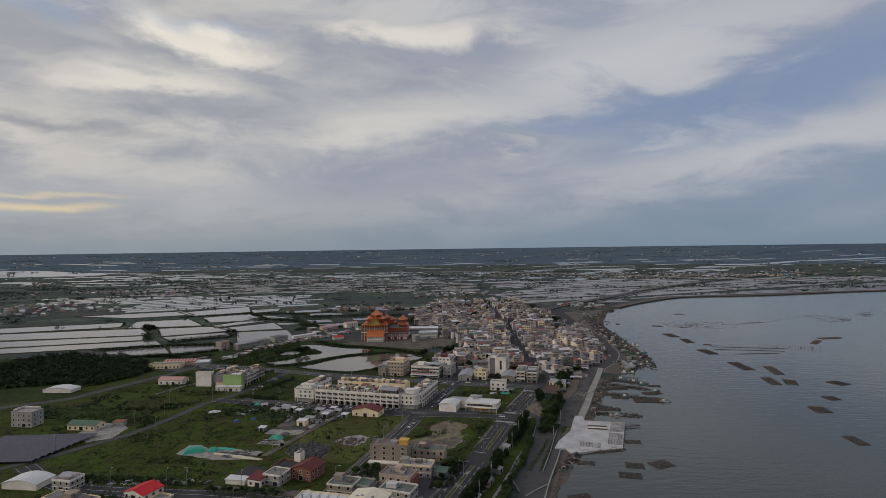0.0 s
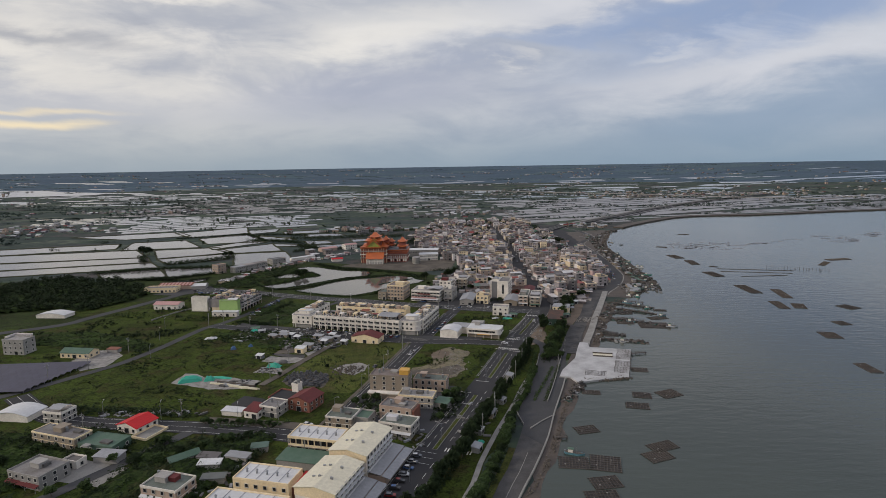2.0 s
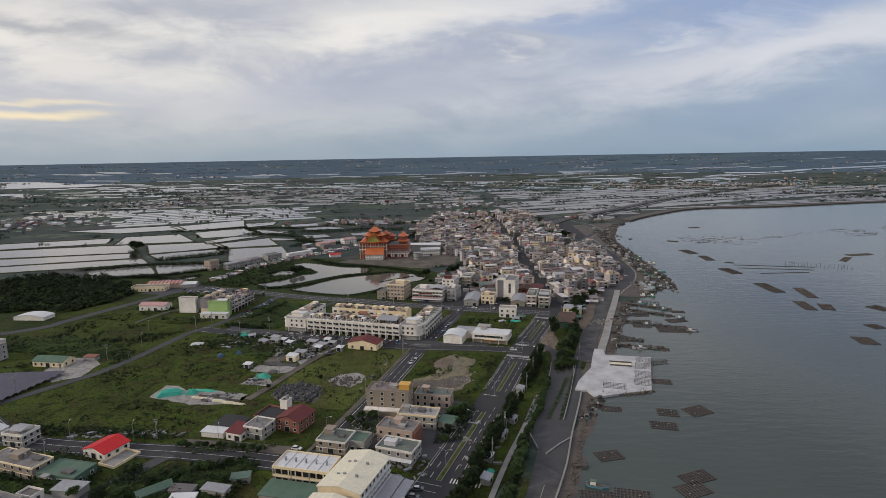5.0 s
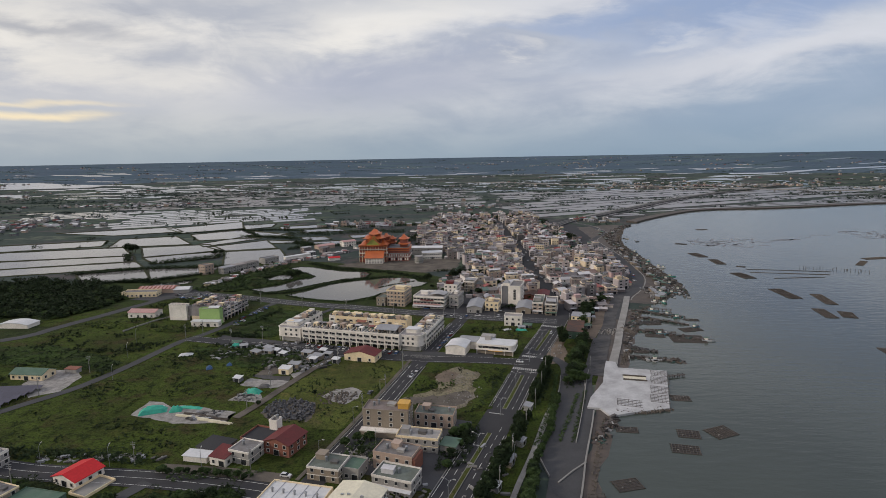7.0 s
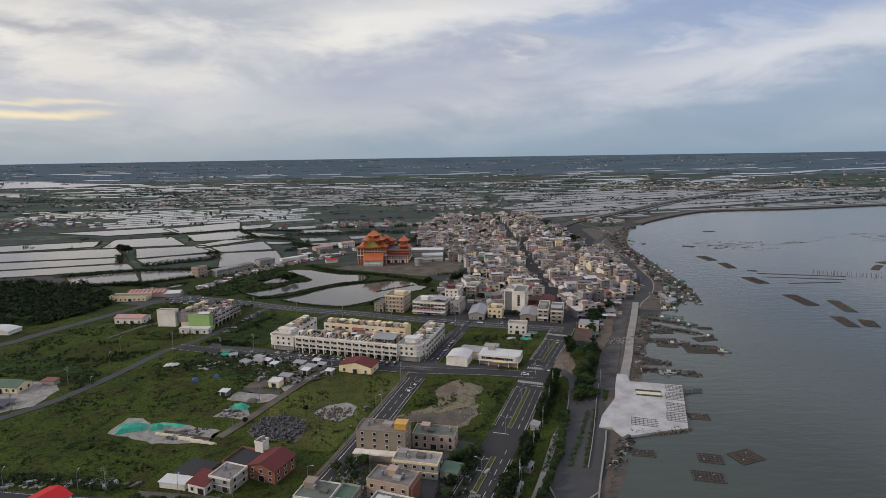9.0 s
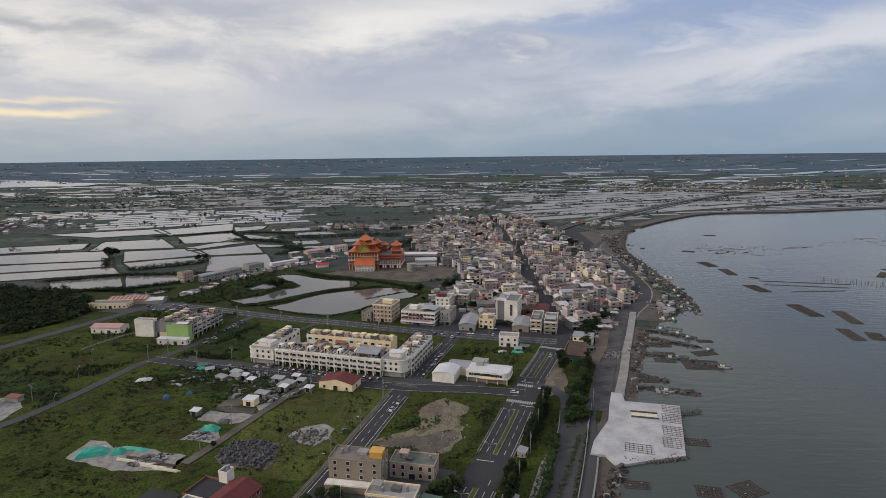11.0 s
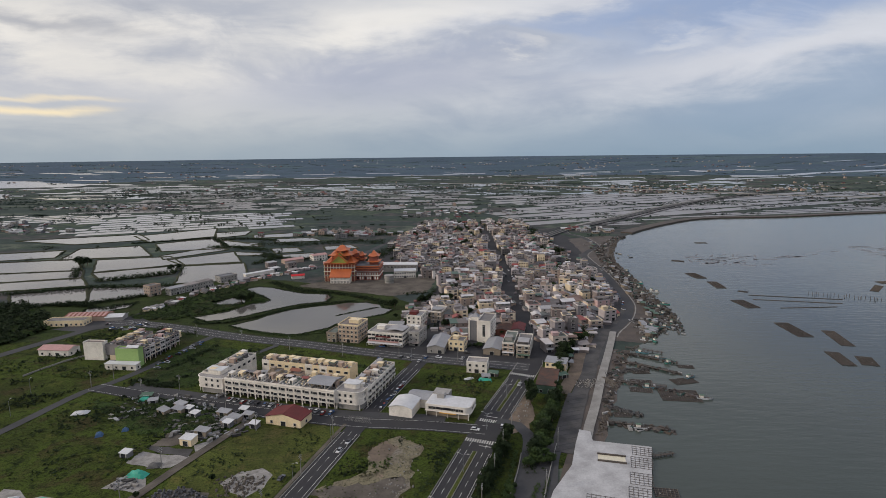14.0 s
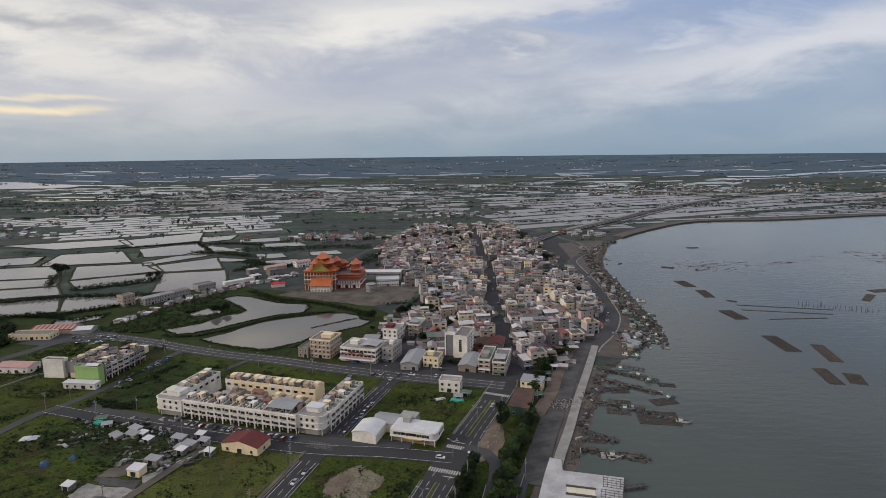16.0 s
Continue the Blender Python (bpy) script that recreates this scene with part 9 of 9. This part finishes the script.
def make_boat():
    r = thing("fishing_boat", 0, 0, 0, "small fishing boat with an open deck", "boat", "fishing boats")
    ring = [(-4.2, -1.1), (2.0, -1.3), (4.6, 0), (2.0, 1.3), (-4.2, 1.1)]
    part("hull", Mesh().prism([(x * 0.88, y * 0.8) for x, y in ring], -0.3, 0.9, 0, 1.14), M["hull"], r)
    part("deck", Mesh().prism([(x * 0.9, y * 0.8) for x, y in ring], 0.9, 0.95), M["bamboo"], r)
    part("cabin", Mesh().box(-2.6, -0.6, -0.75, 0.75, 0.95, 2.4), M["white"], r)
    part("cabin_roof", Mesh().box(-2.9, -0.3, -0.95, 0.95, 2.4, 2.52), M["green_paint"], r)
    part("mast", Mesh().box(0.9, 1.0, -0.05, 0.05, 0.95, 3.6), M["steel"], r)
    part("engine", Mesh().box(-4.4, -3.7, -0.35, 0.35, 0.6, 1.5), M["dark_grey"], r)
    return r


BOAT = make_boat()
spots = [(177, 336, -10), (182, 366, 30), (58, 152, -20), (180, 391, 20), (168, 410, -30), (176, 399, -28), (130, 303, -8), (152, 352, -10)]
rnd = random.Random(5)
for k in range(16):
    s = rnd.random()
    spots.append((np.interp(s, [0, 0.3, 0.6, 1], [180, 208, 226, 244]) + rnd.uniform(-4, 9), np.interp(s, [0, 0.3, 0.6, 1], [436, 478, 520, 700]) + rnd.uniform(-5, 5), rnd.uniform(0, 360)))
for k, (x, y, rot) in enumerate(spots):
    m = pose(x, y, 0.15, 0, 0, rot)
    if k:
        copy_thing(BOAT, m)
    else:
        BOAT.matrix_basis = m


def shore_gear(name, line, width, n, seed, label, tall=2.2):
    """Platforms, bundles, frames and crates heaped along a shore, gathered."""
    rnd = random.Random(seed)
    g = Mesh()
    for i in range(n):
        k = rnd.randrange(len(line) - 1)
        s = rnd.random()
        x, y = line[k][0] + (line[k + 1][0] - line[k][0]) * s + rnd.uniform(-1, 1) * width / 2, line[k][1] + (line[k + 1][1] - line[k][1]) * s + rnd.uniform(-1, 1) * width / 2
        l, w, a = rnd.uniform(0.8, 5.5), rnd.uniform(0.5, 2.2), rnd.uniform(0, math.pi)
        c, t, h = math.cos(a), math.sin(a), rnd.uniform(0.3, tall) if rnd.random() < 0.5 else 0.4
        g.prism([(x + px * c - py * t, y + px * t + py * c) for px, py in ((-l / 2, -w / 2), (l / 2, -w / 2), (l / 2, w / 2), (-l / 2, w / 2))], 0.05, 0.15 + h, 0, rnd.uniform(0.6, 1.0))
    return solid(name, g, M["gear"], label, "fishing gear", "stuff")


shore_gear("shore_gear", smooth([(186, 452), (206, 478), (217, 505), (217, 545), (222, 600), (230, 677), (242, 760), (258, 829), (288, 890), (322, 944)]), 15, 900, 41, "dark bamboo platforms, nets and crates crowded on the town shore")
shore_gear("shore_gear", smooth([(198, 460), (214, 464), (224, 500), (226, 540), (232, 600), (242, 677)]), 9, 200, 42, "dark bamboo platforms floating at the town shore", 1.0)
for k, line in enumerate(([(150, 412), (166, 404), (184, 390)], [(146, 396), (160, 386), (178, 373)], [(136, 362), (150, 356), (176, 337)], [(112, 310), (128, 304), (144, 300)], [(66, 204), (74, 218), (80, 228)], [(110, 302), (122, 332), (136, 368), (150, 400)])):
    shore_gear("shore_gear", line, 4.5, 70, 43 + k, "dark bundles, floats and timber along shore and jetty", 1.3)

# ---- sheds on the shore and the plots ----
def make_shed(w, d, h, wall, roof, label):
    r = thing("shed", 0, 0, 0, label, "shed", "small sheds")
    part("wall", Mesh().box(0, w, 0, d, 0, h), M[wall], r)
    part("roof", Mesh().add([(-0.3, -0.3, h), (w + 0.3, -0.3, h), (w + 0.3, d + 0.3, h + 0.5), (-0.3, d + 0.3, h + 0.5), (-0.3, -0.3, h + 0.12), (w + 0.3, -0.3, h + 0.12), (w + 0.3, d + 0.3, h + 0.62), (-0.3, d + 0.3, h + 0.62)], [(4, 5, 6, 7), (3, 2, 1, 0), (0, 1, 5, 4), (1, 2, 6, 5), (2, 3, 7, 6), (3, 0, 4, 7)]), M[roof], r)
    part("door", DOOR, None, r, at=pose(w * 0.5, 0, 0.02))
    return r


SHEDS = [make_shed(w, d, h, wall, roof, label) for w, d, h, wall, roof, label in (
    (5, 3.5, 2.4, "grey_wall", "grey_roof", "small shed with a grey sheet roof"), (7, 4, 2.6, "taupe", "grey_roof", "low shack with a grey sheet roof"), (4.5, 3.5, 2.6, "dark_grey", "white_roof", "dark stall with a white flat roof"), (6, 4, 2.3, "bamboo", "green_paint", "shack with a faded green roof"), (6.5, 5, 3.4, "cream", "white_roof", "cream hut with a pale flat roof"))]
first = set()


def shed(k, x, y, rot):
    if k in first:
        copy_thing(SHEDS[k], pose(x, y, 0.05, 0, 0, rot))
    else:
        first.add(k)
        SHEDS[k].matrix_basis = pose(x, y, 0.05, 0, 0, rot)


for k, x, y, rot in ((2, -120.6, 280.8, -14), (4, -97.7, 291.8, -14), (2, -69.7, 308.2, -18), (1, -94.9, 301.6, -18), (2, -84.1, 309.9, -20), (1, -118.4, 326.4, -20), (1, -86, 312, -20), (2, -81, 325, -16), (1, -84, 316, -24), (0, -77, 319, -16), (1, -120, 333, -30), (2, -106, 321, -24), (3, -144, 343, 10), (1, -126, 326, -34), (0, -136, 336, 20), (2, -112, 327, -20), (1, -92, 322, -18), (0, 42, 237, 65), (0, 33, 203, 60), (1, 26, 187, 65), (0, 17, 154, 66), (2, 19, 170, 64), (3, 102, 366, 20), (3, 58, 372, -20), (0, 54, 366, 0), (1, 108, 388, -10), (2, 120, 410, 0), (3, 112, 398, 8)):
    shed(k, x, y, rot)
for k in range(30):
    s = rnd.random() ** 1.7
    shed(rnd.choice((0, 1, 3, 1, 0)), np.interp(s, [0, 0.18, 0.3, 0.6, 1], [186, 200, 212, 226, 258]) + rnd.uniform(-5, 5), np.interp(s, [0, 0.18, 0.3, 0.6, 1], [446, 474, 506, 640, 900]) + rnd.uniform(-6, 6), rnd.uniform(40, 110))
for i, (ring, mat, label) in enumerate((
        (((-158, 241), (-156, 257), (-149, 256), (-141, 250), (-137, 251), (-126, 249), (-105, 242), (-107, 238), (-106, 231), (-131, 231), (-142, 236)), "rubble", "pale concrete and gravel yard with tarpaulins"),
        (((-114, 256), (-112, 263), (-109, 267), (-99, 265), (-97, 258), (-99, 254)), "rubble", "pale gravel yard with tarpaulins"),
        (((-125, 281), (-119, 289), (-109, 285), (-98, 283), (-88, 281), (-92, 273), (-100, 271), (-107, 274)), "rubble", "pale yard with low walls"),
        (((-117, 293), (-106, 291), (-98, 289), (-90, 288), (-89, 281), (-98, 283), (-109, 287)), "dark_concrete", "dark concrete yard beside the sheds"),
        (((-114, 292), (-112, 303), (-103, 304), (-97, 294), (-101, 290)), "gravel", "low grey gravel mound"),
        (((-91, 291), (-84, 296), (-81, 291), (-88, 286)), "rubble", "pale concrete pad"),
        (((-141, 294), (-140, 308), (-135, 308), (-134, 301), (-136, 293)), "rubble", "small pale pad with a tarpaulin"),
        (((-178, 329), (-176, 336), (-162, 326), (-165, 322)), "rubble", "pale heap of white bags"))):
    sheet("yard", rough_ring(list(ring), 4, 0.8, i), 0.15 + 0.005 * i, M[mat], label)


def scrap_yard(ring, n, lo, hi, label, seed):
    """Low heaps of scrap, crates and sheets."""
    rnd = random.Random(seed)
    g = Mesh()
    xs, ys = [p[0] for p in ring], [p[1] for p in ring]
    for i in range(n):
        x, y, s, a = rnd.uniform(min(xs), max(xs)), rnd.uniform(min(ys), max(ys)), rnd.uniform(lo, hi), rnd.uniform(0, 3.1)
        c, t, l = math.cos(a), math.sin(a), rnd.uniform(0.5, 1.6)
        g.prism([(x + (px * c - py * t) * s, y + (px * t + py * c) * s) for px, py in ((-l, -0.5), (l, -0.5), (l, 0.5), (-l, 0.5))], 0.1, 0.1 + s * rnd.uniform(0.3, 0.9), rnd.choice((0, 0, 0, 1, 2)))
    return solid("scrap", g, (M["scrap"], M["rubble"], M["grey_roof"]), label, "scrap", "stuff")


scrap_yard([(-150, 318), (-96, 350)], 150, 0.6, 1.6, "scrap and crates lying in the brush", 3)
scrap_yard([(-94.5, 295.3), (-82.3, 325.5)], 60, 0.5, 1.6, "stored goods between sheds", 14)
scrap_yard([(-112, 300), (-70, 322)], 110, 0.6, 1.7, "scrap and crates between sheds", 4)
scrap_yard([(-126.7, 234.6), (-112.4, 243.9)], 90, 0.4, 1.3, "building materials in the yard", 5)
scrap_yard([(-111.6, 256), (-100.9, 265.3)], 45, 0.4, 1.2, "building materials in the yard", 6)
scrap_yard([(-110, 120), (-80, 156)], 90, 0.6, 1.6, "scrap and crates behind the halls", 7)
scrap_yard([(-176, 198), (-120, 203)], 70, 0.5, 1.3, "stored goods along the roadside", 8)
scrap_yard([(-24, 160), (-6, 178)], 50, 0.5, 1.2, "scrap beside the houses", 9)
scrap_yard([(6, 164), (30, 205)], 26, 0.5, 1.4, "scrap between the trees", 10)
scrap_yard([(182, 448), (218, 490)], 90, 0.6, 1.8, "fishing gear and crates on the shore", 11)
scrap_yard([(214, 540), (236, 720)], 80, 0.6, 2.0, "fishing gear and crates on the shore", 12)
scrap_yard([(240, 760), (280, 900)], 50, 0.6, 2.2, "fishing gear and crates on the shore", 13)


def tarp(x, y, rot, w, d, h, mat, label):
    """A heap under a sagging tarpaulin."""
    n = 6
    rnd = random.Random(int(x * 7 + y))
    g = Mesh()
    for j in range(n + 1):
        for i in range(n + 1):
            u, v = i / n, j / n
            edge = min(u, 1 - u, v, 1 - v) * 4
            g.v.append((-w / 2 + w * u, -d / 2 + d * v, 0.1 + h * min(1, edge) * rnd.uniform(0.75, 1.1)))
    g.f = [(j * (n + 1) + i, j * (n + 1) + i + 1, (j + 1) * (n + 1) + i + 1, (j + 1) * (n + 1) + i) for j in range(n) for i in range(n)]
    g.m = [0] * len(g.f)
    return solid("tarpaulin", g, M[mat], label, "tarpaulin", at=pose(x, y, 0.1, 0, 0, rot))


for x, y, rot, w, d, h, mat in ((-147.7, 244.5, 20, 13, 6, 3.2, "net"), (-136.5, 245.2, 10, 6, 4, 2.6, "net"), (-130.6, 248.4, -10, 13, 2.6, 1, "net"), (-104.3, 265.8, -8, 9, 4.5, 2.6, "net"), (-140.8, 342.8, 10, 8, 5, 2.2, "net"), (-142.2, 300.8, 25, 4, 4, 2.6, "blue_tarp"), (-132.3, 306.4, 20, 3.5, 3, 2, "blue_tarp"), (56, 366, -10, 9, 5, 1.4, "net"), (46, 368, 20, 8, 3, 1, "white_roof"), (18, 163, 60, 5, 3, 1.6, "net"), (-168.3, 326.9, 10, 9, 5, 1.4, "white_roof"), (-100.6, 273.4, 5, 6, 4, 1.6, "scrap"), (-147.1, 249.6, 10, 5, 3, 1, "white_roof")):
    tarp(x, y, rot, w, d, h, mat, {"net": "bright green tarpaulin over a heap", "blue_tarp": "blue tarpaulin over a heap", "white_roof": "white sheet over a heap", "scrap": "dark sheet over a heap"}[mat])
PIPE = [Mesh().beam((-6, 0, 0), (6, 0, 0), 0.5).data("pipe", M[m]) for m in ("cream_roof", "bamboo")]
for k in range(7):
    r = thing("pipe_stack", -128 + 3.2 * k, 238 - 1.2 * k + 3 * (k % 2), -14, "stack of long pale pipes on the ground", "pipes", "pipe stacks", 0.15)
    for y, z in ((0, 0.3), (0.6, 0.3), (0.3, 0.75)):
        part("pipe", PIPE[k % 2], None, r, at=pose(0.3 * k * y, y, z))


# ---- poles, lamps, cars ----
def make_lamp(double):
    r = thing("street_lamp", 0, 0, 0, "tall galvanised street lamp with curved arms", "street lamp", "street lamps")
    part("pole", Mesh().cylinder(0, 0, 0, 8.6, 0.13, 8, 0, 0.07), M["steel"], r)
    for s in ((-1, 1) if double else (1,)):
        part("arm", Mesh().beam((0, 0, 8.4), (s * 1.9, 0, 9.2), 0.1), M["steel"], r)
        part("lamp_head", Mesh().box(s * 2.3 - 0.5, s * 2.3 + 0.5, -0.18, 0.18, 9.1, 9.28), M["frame"], r)
    return r


def make_pole():
    r = thing("utility_pole", 0, 0, 0, "concrete utility pole with crossarms", "utility pole", "utility poles")
    part("pole", Mesh().cylinder(0, 0, 0, 10.5, 0.19, 8, 0, 0.11), M["concrete"], r)
    for z in (9.8, 9.0):
        part("crossarm", Mesh().box(-1.1, 1.1, -0.07, 0.07, z, z + 0.14), M["steel"], r)
    part("transformer", Mesh().cylinder(0.45, 0, 7.4, 8.4, 0.28, 10), M["grey_wall"], r)
    return r


LAMP, LAMP2, POLE = make_lamp(False), make_lamp(True), make_pole()


def spread(proto, places):
    for k, (x, y, rot) in enumerate(places):
        if k:
            copy_thing(proto, pose(x, y, 0.1, 0, 0, rot))
        else:
            proto.matrix_basis = pose(x, y, 0.1, 0, 0, rot)


mid = [p for p in BOULEVARD if 120 < p[1] < 372]
spread(LAMP2, [(*mid[k], bearing(mid[k], mid[k + 1])) for k in range(1, len(mid) - 1, 4)])
edge = strip_sides([p for p in SIDE if 150 < p[1] < 400], 12.0)
spread(LAMP, [(*edge[0][k], -17) for k in range(1, len(edge[0]), 4)] + [(x, y, 100) for x, y in ((-30, 202), (28, 190), (-170, 196), (-140, 194), (-100, 190), (-215, 354), (-205, 325), (-192, 286))])
spread(POLE, [(x, y, r) for x, y, r in ((-184, 362, 60), (-176, 372, 60), (-147, 350, 0), (-127, 355, 0), (-65, 305, 0), (-101, 247, 60), (-96, 271, 60), (-41, 239, 70), (-32, 264, 70), (-25, 300, 70), (-31, 332, 0), (-90, 330, 0), (-60, 322, 0), (52, 263, 70), (45, 241, 70), (37, 218, 70), (58, 284, 70), (28, 196, 70), (20, 172, 70), (64, 300, 70), (80, 345, 70), (92, 372, 70), (-235, 250, 40), (-222, 268, 40), (-214, 300, 40), (-160, 455, 0), (-120, 440, 0), (-80, 424, 0), (-40, 412, 0), (0, 405, 0), (40, 398, 0), (96, 430, 70), (100, 470, 80), (102, 520, 90), (103, 580, 90), (-170, 180, 0), (-130, 195, 0), (-80, 190, 0), (72, 250, 70), (84, 285, 70))])


def make_car(wheels=True):
    r = thing("car", 0, 0, 0, "parked car with dark windows", "car", "parked cars")
    prof = [(-2.2, 0.3), (2.2, 0.3), (2.2, 0.75), (1.2, 0.9), (-2.1, 0.95)]
    part("body", Mesh().add([(x, y, z) for y in (-0.88, 0.88) for x, z in prof], [(0, 1, 2, 3, 4), (9, 8, 7, 6, 5), (0, 5, 6, 1), (1, 6, 7, 2), (2, 7, 8, 3), (3, 8, 9, 4), (4, 9, 5, 0)]), M["car"], r)
    cab = [(-1.9, 0.95), (1.1, 0.9), (0.3, 1.45), (-1.5, 1.47)]
    part("cabin", Mesh().add([(x, y * (1 if z < 1 else 0.84), z) for y in (-0.84, 0.84) for x, z in cab], [(0, 1, 2, 3), (7, 6, 5, 4), (1, 5, 6, 2), (3, 7, 4, 0)]).add([(-1.5, -0.71, 1.48), (0.3, -0.71, 1.46), (0.3, 0.71, 1.46), (-1.5, 0.71, 1.48)], [(0, 1, 2, 3)], 1), (M["glass"], M["car"]), r, "dark windows under a painted roof")
    wheel = Mesh()
    n = 10
    ring = [(0.32 * math.cos(2 * math.pi * i / n), 0.32 * math.sin(2 * math.pi * i / n)) for i in range(n)]
    wheel.add([(x, y, z) for y in (-0.1, 0.1) for x, z in ring], [tuple(range(n)), tuple(range(2 * n - 1, n - 1, -1))] + [(i, i + n, (i + 1) % n + n, (i + 1) % n) for i in range(n)])
    wheel = wheel.data("wheel", M["tyre"])
    for x in (-1.35, 1.4) if wheels else ():
        for y in (-0.8, 0.8):
            part("wheel", wheel, None, r, at=pose(x, y, 0.32))
    return r


CAR, CAR_FAR = make_car(), make_car(False)
rnd = random.Random(17)
cars = [(-40, 262, 72), (-19, 284, 252), (-16, 292, 252), (-64, 184, -12), (14, 398, 72), (60, 306, 80), (46, 303, -14), (76, 358, 70)]
for k in range(15):
    cars.append((-92 + AX[0] * 4.6 * k + rnd.uniform(-0.6, 0.6), 341 + AX[1] * 4.6 * k + rnd.uniform(-0.8, 0.8), 73 + rnd.uniform(-6, 6)))
for k in range(8):
    cars.append((-4 + AY[0] * 5 * k, 328 + AY[1] * 5 * k, 73 + 10 * rnd.uniform(-1, 1)))
for k in range(22):
    cars.append((rnd.uniform(-18, 60), rnd.uniform(396, 428) - 0, rnd.choice((-17, 73, 73))) if k < 8 else (rnd.choice((-1, 1)) * 3.4 + 105, rnd.uniform(430, 700), 90))
for k in range(12):
    cars.append((-161 + 0.2 * 4.6 * k + rnd.uniform(-2.5, 2.5), 392 + 4.6 * k + rnd.uniform(-2, 2), rnd.uniform(60, 175)))
for k in range(16):
    cars.append((-250 + rnd.uniform(0, 36), 474 + rnd.uniform(0, 18), rnd.uniform(0, 180)))
for k in range(9):
    cars.append((-22 + 1.5 * k, 114 + 4.8 * k, -10 + rnd.uniform(-8, 8)))
for k in range(24):
    y = rnd.uniform(500, 760)
    cars.append((along_y(CORNICHE, y) - rnd.uniform(5.0, 6.5), y, rnd.uniform(60, 110)))
done = set()
for x, y, rot in cars:
    c, m = CAR_FAR if y > 318 else CAR, pose(x, y, 0.34, 0, 0, rot)
    if c in done:
        copy_thing(c, m)
    else:
        done.add(c)
        c.matrix_basis = m

# raised highway beyond the town
HIGHWAY = smooth([(200, 950), (240, 1015), (287, 1068), (349, 1140), (440, 1245), (555, 1385), (708, 1545), (940, 1755), (1300, 2050)], 30)
strip("highway", HIGHWAY, 15, 0.2, M["old_asphalt"], "grey highway on a low embankment", "road", "structure", 1.6)
for off, wide, mat, label in ((19, 9, "concrete", "pale concrete side road along the highway"), (-20, 7, "old_asphalt", "narrow asphalt side road along the highway")):
    strip("side_road", HIGHWAY[4:], wide, 0.5, M[mat], label, "road", "structure", 0.5, off)
for off in (7.2, -7.2, 0.0):
    strip("barrier", HIGHWAY, 0.8, 1.8, M["concrete"], "pale concrete barrier of the highway", "barrier", "structure", 0.9, off)
VIADUCT = smooth([(60, 2540), (121, 2517), (286, 2410), (484, 2204), (663, 2066), (807, 1913), (965, 1741), (1200, 1560)], 60)
strip("viaduct", VIADUCT, 14, 6.5, M["concrete"], "pale raised highway on piers", "bridge", "structure", 1.6)
pier = Mesh().box(-1.5, 1.5, -4.5, 4.5, -1, 6.6).data("pier", M["concrete"])
piers = tagged(new("viaduct_piers"), "concrete piers of the raised highway", "bridge", "", "structure")
for a, b in zip(VIADUCT, VIADUCT[1:]):
    part("pier", pier, None, piers, at=pose(*a, 0, 0, 0, bearing(a, b) + 90))
strip("embankment", smooth([(345, 985), (420, 1070), (558, 1180), (742, 1197), (976, 1252), (1500, 1350)], 40), 20, 0.1, M["mud"], "dark shore embankment across the bay", "bank", "structure", 2.2)
